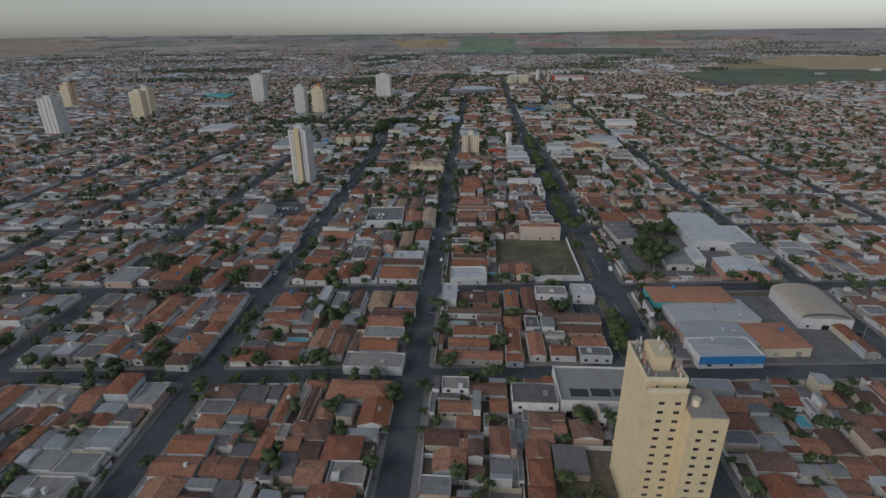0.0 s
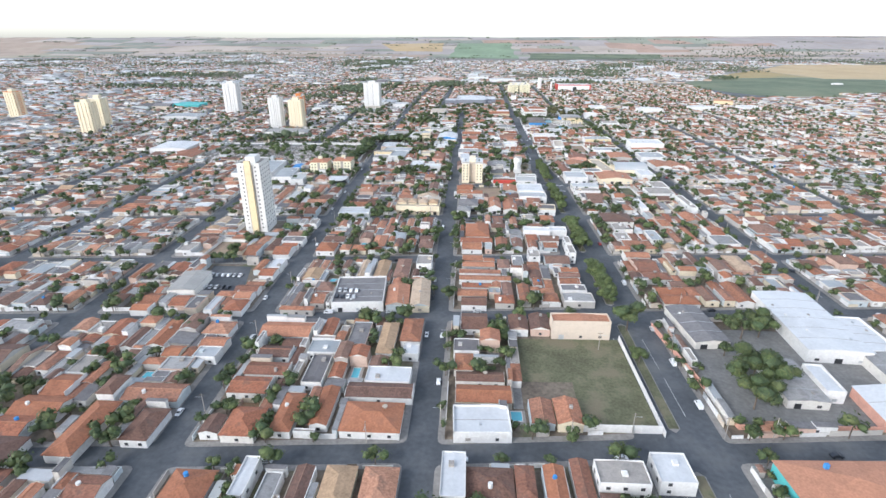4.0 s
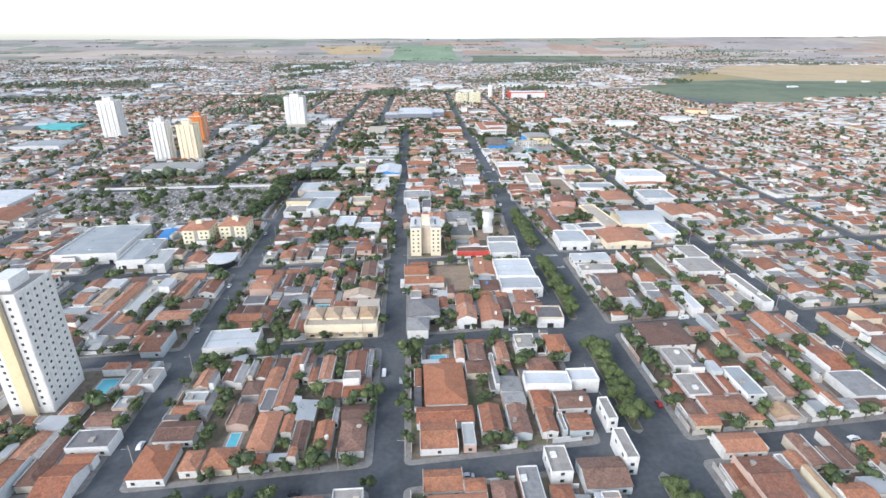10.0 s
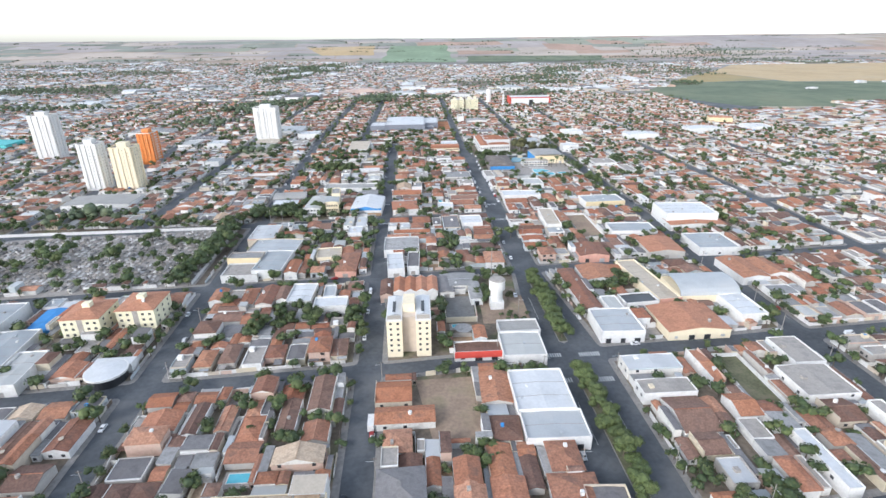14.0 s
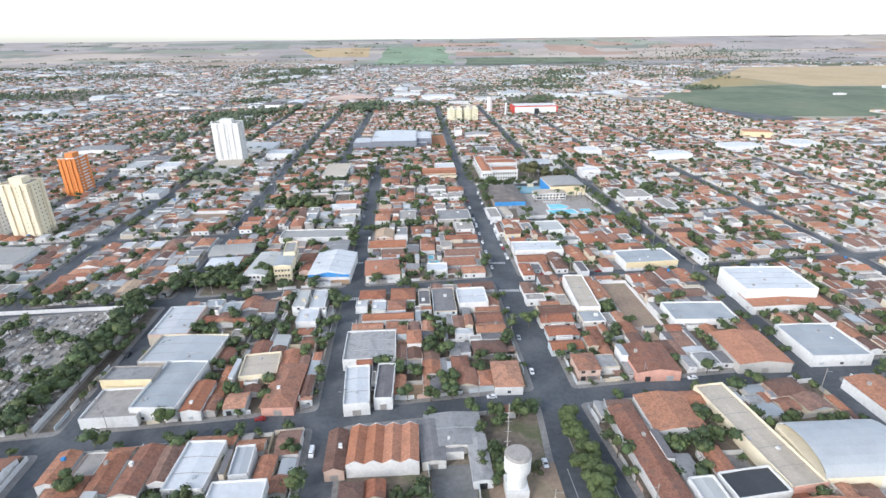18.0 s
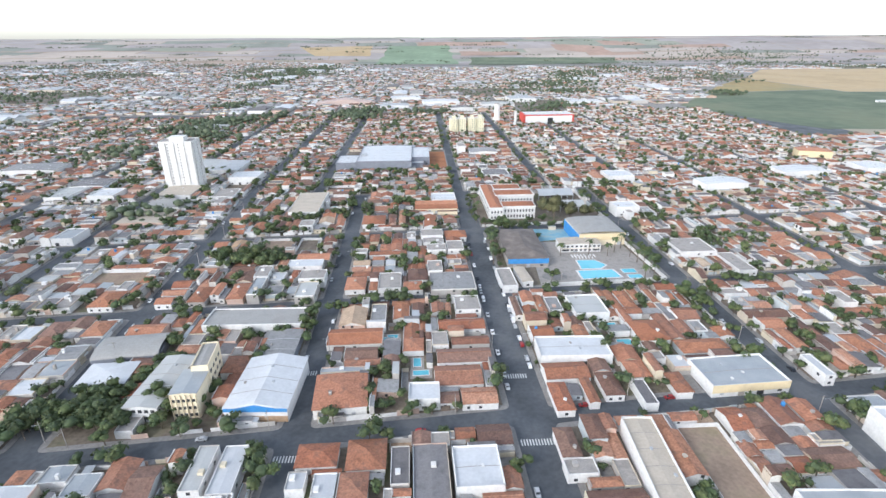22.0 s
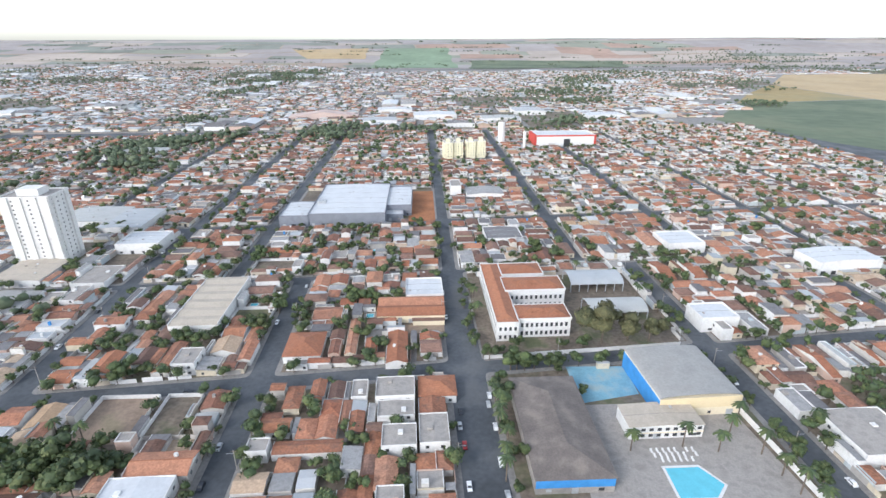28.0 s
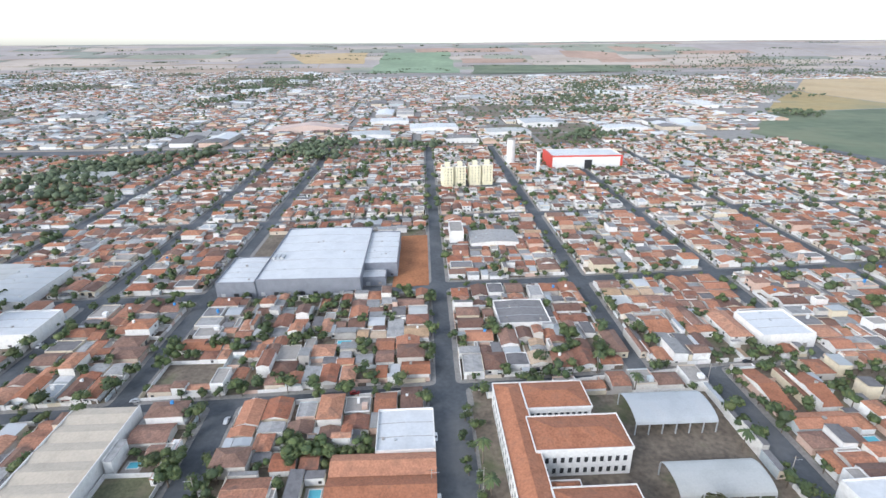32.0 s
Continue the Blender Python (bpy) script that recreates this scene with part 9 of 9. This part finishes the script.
for x, y, s in ((-91.0, 636.6, 1.4), (-76.2, 640.9, 1.0), (-65.7, 641.6, 1.3), (-46.0, 643.6, 1.1), (-36.2, 631.9, 1.0), (-84.6, 652.8, 0.9), (-115.6, 662.5, 0.9), (-138.5, 641.5, 1.0), (-96.9, 634.8, 1.1), (32.7, 679.0, 1.0), (42.7, 679.1, 0.9), (29.3, 686.8, 0.8), (39.0, 685.5, 0.9), (38.3, 634.1, 0.7), (12.9, 702.4, 0.9)):
    spot = free_spot(x, y)
    if spot:
        tree(*spot, s, label="dark green garden tree with a full crown", group="trees behind the apartments")
for x, y, s in ((-101.3, 1026.6, 1.3), (-103.5, 1023.4, 1.0), (-158.1, 1086.1, 0.9), (-48.7, 1088.9, 1.1), (-6.5, 1092.1, 1.3), (-0.5, 1096.2, 1.1), (-64.3, 1029.2, 0.9), (7.0, 980.4, 1.1), (-15.2, 987.2, 0.8), (9.2, 959.7, 1.0), (71.0, 1025.8, 1.5), (75.9, 1022.7, 1.3), (91.3, 1023.3, 1.0), (63.1, 998.6, 1.1), (61.7, 989.3, 1.0), (114.1, 1033.6, 1.0), (161.5, 979.7, 1.3), (157.9, 968.9, 1.2), (162.9, 957.4, 1.3), (152.7, 953.7, 1.2), (169.0, 998.0, 1.0), (124.9, 1044.2, 0.9)):
    spot = free_spot(x, y)
    if spot:
        tree(*spot, s, label="dark green garden tree with a full crown", group="trees round the club")
for x, y, s in ((-6.5, 1095.0, 1.4), (2.8, 1094.5, 1.4), (-45.2, 1084.8, 1.4), (-110.9, 1211.7, 1.0), (-58.5, 1169.7, 1.0), (-41.3, 1174.5, 1.1), (-21.1, 1174.1, 1.0), (-90.0, 1057.2, 1.1), (-47.2, 1167.3, 0.9), (93.5, 1149.6, 1.4), (76.3, 1142.0, 1.0), (103.9, 1154.7, 1.1), (123.4, 1150.1, 1.1), (160.5, 1102.7, 0.9), (208.5, 1201.9, 1.0), (288.9, 1191.5, 1.2), (170.7, 1096.1, 0.9), (115.4, 1057.2, 0.8), (112.0, 1170.1, 1.0), (118.3, 1049.6, 0.8)):
    spot = free_spot(x, y)
    if spot:
        tree(*spot, s, label="dark green garden tree with a full crown", group="trees of the last blocks")
for x, y, s in ((-150.6, 798.1, 1.4), (-155.2, 793.6, 1.3), (-150.6, 804.5, 1.2), (54.7, 820.6, 1.0), (44.6, 785.9, 1.0), (-30.2, 850.1, 0.9), (172.5, 900.2, 1.4), (174.0, 910.1, 1.2), (165.4, 954.8, 1.1), (168.1, 971.6, 1.1), (-40.6, 1076.7, 1.0), (173.2, 871.7, 0.8), (230.4, 878.7, 0.9), (231.8, 875.9, 0.8), (228.6, 883.2, 0.8), (-201.1, 1040.8, 1.2), (-190.7, 1049.2, 1.1), (-208.3, 1036.2, 1.0)):
    spot = free_spot(x, y)
    if spot:
        tree(*spot, s, label="dark green garden tree with a full crown", group="trees by the shops and yards")
for x, y, s in ((-93.0, 195.5, 1.1), (-79.5, 176.6, 1.0), (-8.3, 179.8, 0.9), (36.2, 231.1, 0.9), (-219.5, 363.1, 1.1), (-144.6, 325.3, 0.9), (0.0, 330.6, 1.0), (-175.5, 301.0, 0.9), (-113.8, 177.6, 1.0), (-2.2, 180.3, 0.9), (-137.1, 248.6, 0.7), (-81.2, 262.2, 0.7)):
    spot = free_spot(x, y)
    if spot:
        tree(*spot, s, label="dark green garden tree with a full crown", group="trees of the first blocks")


# ---- palms ----
def palm_kind(seed, height):
    r = random.Random(seed)
    trunk = drum(0, 0, .3, .18, 0, height, 8)
    crown = Shape()
    for k in range(16):
        a, lift = k * 2.4 + r.uniform(-.2, .2), r.uniform(-.1, .9)
        c, s = math.cos(a), math.sin(a)
        pts = []
        for q in range(5):
            u = q / 4 * 3.2
            z = height + lift * u * .6 - .22 * u * u
            wd = .55 * math.sin(math.pi * (q + .6) / 5.2)
            pts += [(c * u - s * wd, s * u + c * wd, z - .25 * wd), (c * u, s * u, z + .05), (c * u + s * wd, s * u - c * wd, z - .25 * wd)]
        crown.add(pts, [f for q in range(4) for f in ((3 * q, 3 * q + 1, 3 * q + 4, 3 * q + 3), (3 * q + 1, 3 * q + 2, 3 * q + 5, 3 * q + 4))])
    root = tagged(new("palm"), "tall palm with a bare trunk and feathery fronds", "palm", "palms")
    for name, s, m in (("trunk", trunk, "bark"), ("fronds", crown, "leaf")):
        me = mesh_of(name, s)
        me.materials.append(M[m])
        ob = new(name, me)
        ob.parent = root
    return root


PALMS = [palm_kind(1, 9), palm_kind(2, 11)]
PALMS[0].matrix_basis, PALMS[1].matrix_basis = pose(107, 974, .2), pose(127, 975, .2)
for x, y in ((60, 985), (61, 992), (62, 978), (60, 970), (59, 962), (63, 998), (61, 1004), (155, 960), (156, 952), (154, 970), (157, 944), (139, 972), (146, 978), (153, 985),
             (118, 1142), (60, 1090), (61, 1075), (130, 1128), (156, 1092), (-95, 985), (-108, 990), (-100, 978), (150, 935), (156, 936)):
    copy_thing(gr.choice(PALMS), pose(x, y, .2, 0, 0, gr.uniform(0, 360)))


# ---- cars ----
def car_kind(colour, label, van=False):
    root = tagged(new("car" if not van else "van"), label, "car" if not van else "van", "parked cars")
    M[colour[0]] = mat(colour[0], colour[1], 0.3, 0.0, grain=(3, .03), stain=(.5, .04))

    def piece(name, s, m, parent=None, lab=""):
        me = mesh_of(name, s)
        me.materials.append(M[m])
        ob = new(name, me)
        ob.parent = parent or root
        if lab:
            ob["label"] = lab
        return ob
    top = 1.5 if not van else 2.1
    side = [(-2.05, .35), (2.05, .35), (2.12, .62), (2.0, .86), (1.15, .98), (-1.75, 1.0), (-2.08, .9)] if not van else [(-2.4, .35), (2.4, .35), (2.4, 1.0), (1.9, 1.2), (-2.4, 1.2)]

    def slab(outline, w):
        n = len(outline)
        s = Shape()
        s.v = [(x, -w, z) for x, z in outline] + [(x, w, z) for x, z in outline]
        s.f = [(i, (i + 1) % n, n + (i + 1) % n, n + i) for i in range(n)] + [tuple(range(n))[::-1], tuple(range(n, 2 * n))]
        return s
    body = piece("body", slab(side, .84), colour[0])
    cabin = [(1.05, .98), (.45, top - .08), (.2, top), (-1.15, top), (-1.75, 1.0)] if not van else [(1.85, 1.2), (1.3, top), (-2.35, top), (-2.4, 1.2)]
    piece("cabin", slab(cabin, .74), colour[0])
    glass = [(.98, 1.02), (.47, top - .14), (-1.1, top - .14), (-1.6, 1.04)] if not van else [(1.75, 1.3), (1.3, top - .2), (.2, top - .2), (.2, 1.3)]
    piece("side_glass", slab(glass, .76), "dark", lab="dark tinted windows")
    piece("windscreen", Shape().add([(1.06, -.66, 1.0), (1.06, .66, 1.0), (.5, .6, top - .06), (.5, -.6, top - .06), (1.10, -.66, 1.0), (1.10, .66, 1.0), (.53, .6, top - .04), (.53, -.6, top - .04)],
                                   [(4, 5, 6, 7), (0, 3, 2, 1), (0, 1, 5, 4), (2, 3, 7, 6)]) if not van else Shape().box(lambda a, b: (a, b), 1.5, 1.6, -.7, .7, 1.3, top - .2), "dark", lab="dark windscreen")
    for wx in (-1.3, 1.3):
        for sy in (-1, 1):
            s = Shape()
            n = 12
            for y in (sy * .7, sy * .88):
                s.v += [(wx + .31 * math.cos(2 * math.pi * a / n), y, .31 + .31 * math.sin(2 * math.pi * a / n)) for a in range(n)]
            s.f = [(a, (a + 1) % n, n + (a + 1) % n, n + a) for a in range(n)] + [tuple(range(n, 2 * n)), tuple(range(n))]
            piece("wheel", s, "tyre")
    return root


CARS = [car_kind(("white_car_paint", (.78, .78, .78)), "white parked hatchback at the kerb"), car_kind(("silver_car_paint", (.45, .46, .47)), "silver parked hatchback at the kerb"),
        car_kind(("dark_car_paint", (.03, .035, .045)), "dark parked hatchback at the kerb"), car_kind(("red_car_paint", (.30, .03, .03)), "red parked hatchback at the kerb"),
        car_kind(("white_van_paint", (.76, .76, .76)), "white parked delivery van at the kerb", True)]
cr = random.Random(77)
homes = iter([(along(-1, 330) + 3.6, 330), (along(-1, 390) - 3.6, 390), (along(0, 380) - 13.6, 380), (along(-1, 560) + 3.6, 560), (along(-1, 480) - 3.6, 480)])
for c in CARS:
    x, y = next(homes)
    c.matrix_basis = pose(x, y, .05, 0, 0, 90)
for i in (-2, -1, 0, 1):
    y = 190.0
    while y < 1130:
        y += cr.uniform(10, 34) if i == 0 else cr.uniform(18, 56)
        if any(abs(y - across(j, along(i, y))) < 12 for j in range(len(CROSS))):
            continue
        off = (half(i, y) - 1.5) * cr.choice([-1, 1])
        copy_thing(cr.choices(CARS, [6, 4, 3, 1, 1])[0], pose(along(i, y) + off, y, .05, 0, 0, 91 if off > 0 else -89))
for j in range(3, 13):
    x = -135.0
    while x < 165:
        x += cr.uniform(26, 76)
        if any(abs(x - along(i, CROSS[j])) < (22 if i == 0 else 12) for i in (-2, -1, 0, 1)):
            continue
        off = 3.2 * cr.choice([-1, 1])
        copy_thing(cr.choices(CARS, [6, 4, 3, 1, 1])[0], pose(x, across(j, x) + off, .05, 0, 0, 4 if off < 0 else 184))
for k in range(10):
    copy_thing(cr.choices(CARS, [6, 4, 3, 1, 1])[0], pose(along(0, 930) + (6.4 if k % 2 else -6.4), 922 + k * 9.5, .05, 0, 0, 91 if k % 2 else -89))
for k in range(16):
    y = 842 + k * 5.8 + cr.uniform(-.6, .6)
    copy_thing(cr.choices(CARS, [6, 4, 3, 1, 1])[0], pose(along(0, y) + (6.3 if k % 3 else -6.3), y, .05, 0, 0, 91 if k % 3 else -89))
# the car lot and the parking roof
for k in range(8):
    copy_thing(cr.choice(CARS[:3]), pose(-84 + (k % 4) * 3.0, 357 + (k // 4) * 7, 5.07, 0, 0, cr.choice([96, -84])))
for k in range(12):
    copy_thing(cr.choice(CARS[:3]), pose(-168 + (k % 6) * 3.4, 372 + (k // 6) * 16, .3, 0, 0, cr.choice([88, -92])))
for k in range(9):
    copy_thing(cr.choice(CARS[:2]), pose(-99.5 + (k % 3) * 3.0, 931 + (k // 3) * 7, .25, 0, 0, 60))


# ---- truck ----
truck = Thing("box_truck", along(-1, 565) + 3.2, 565, "white box truck parked at the kerb", "truck", z=.05)
tp = plan(along(-1, 565) + 3.2, 565, 1)
truck.part("box", Shape().box(tp, -1.2, 1.2, -4.2, 2.6, 1.0, 3.6), "white")
truck.part("cab", Shape().prism([tp(-1.1, 2.8), tp(1.1, 2.8), tp(1.1, 4.6), tp(-1.1, 4.6)], .5, [2.6, 2.6, 1.9, 1.9]), "white")
truck.part("chassis", Shape().box(tp, -1, 1, -4.1, 4.5, .45, 1.0), "dark")
for wx in (-1.05, 1.05):
    for wy in (-3, -1.8, 3.4):
        truck.part("wheel", Shape().box(tp, wx - .14, wx + .14, wy - .45, wy + .45, .05, .95), "tyre")


# ---- street poles ----
def pole_kind(flip):
    root = tagged(new("utility_pole"), "concrete utility pole with crossarm and street lamp", "pole", "utility poles")
    p = plan(0, 0)
    for name, s, m in (("pole", drum(0, 0, .17, .11, 0, 9.5, 8), "concrete"), ("crossarm", Shape().box(p, -1.0, 1.0, -.06, .06, 8.8, 8.95), "bark"),
                       ("street_lamp", Shape().box(p, min(.1 * flip, 2.2 * flip), max(.1 * flip, 2.2 * flip), -.04, .04, 7.82, 7.9)
                        .box(p, min(2.1 * flip, 2.6 * flip), max(2.1 * flip, 2.6 * flip), -.1, .1, 7.82, 7.93), "steel")):
        me = mesh_of(name, s)
        me.materials.append(M[m])
        ob = new(name, me)
        ob.parent = root
    return root


POLES = {1: pole_kind(1), -1: pole_kind(-1)}
POLES[1].matrix_basis, POLES[-1].matrix_basis = pose(along(-2, 180) - 6.2, 180, .15), pose(along(1, 180) + 6.2, 180, .15)
for i, side in ((-2, 1), (-1, 1), (0, -1), (0, 1), (1, -1)):
    y = 215.0
    while y < 1180:
        if not any(abs(y - across(j, along(i, y))) < 6 for j in range(len(CROSS))):
            copy_thing(POLES[-side], pose(along(i, y) + side * (half(i, y) + .7), y, .15))
        y += 54
for j in range(3, 13):
    for x in range(-120, 170, 72):
        if not any(abs(x - along(i, CROSS[j])) < (20 if i == 0 else 8) for i in (-2, -1, 0, 1)):
            copy_thing(POLES[1], pose(x, across(j, x) + 5.3, .15, 0, 0, -90))


# ---- road markings ----
def bars(name, label, boxes):
    s = Shape()
    for q, x0, x1, y0, y1 in boxes:
        s.prism([q(x0, y0), q(x1, y0), q(x1, y1), q(x0, y1)], .04, .062)
    structure(name, s, "paint_line", label, "marking")


for number, (x, y, turn, hw) in enumerate(((-40.3, 847.3, 0, 4.4), (50.6, 840.6, 0, 7), (along(-1, 810) - .2, 796, 0, 4.4), (along(0, 810), 800, 0, 7), (along(0, 597) - 9, 588, 2, 5), (along(0, 597) + 9, 588, 2, 5), (along(0, 597) - 9, 607, 2, 5), (along(0, 597) + 9, 607, 2, 5)), 1):
    bars(f"crossing_{number}", "worn white zebra crossing on the asphalt", [(plan(x, y, turn), a, a + .5, -1.6, 1.6) for a in np.arange(-hw, hw - .4, 1.1)])
for i, x0 in ((0, -6.9), (0, 6.7)):
    edge = [(plan(along(i, y) + x0, y, 1), 0, .14, 0, 24) for y in range(190, 700, 30) if not any(abs(y + 12 - across(j, along(i, y))) < 26 for j in range(len(CROSS)))]
    bars(f"lane_line_{1 if x0 < 0 else 2}", "faded white lane line beside the median", edge)
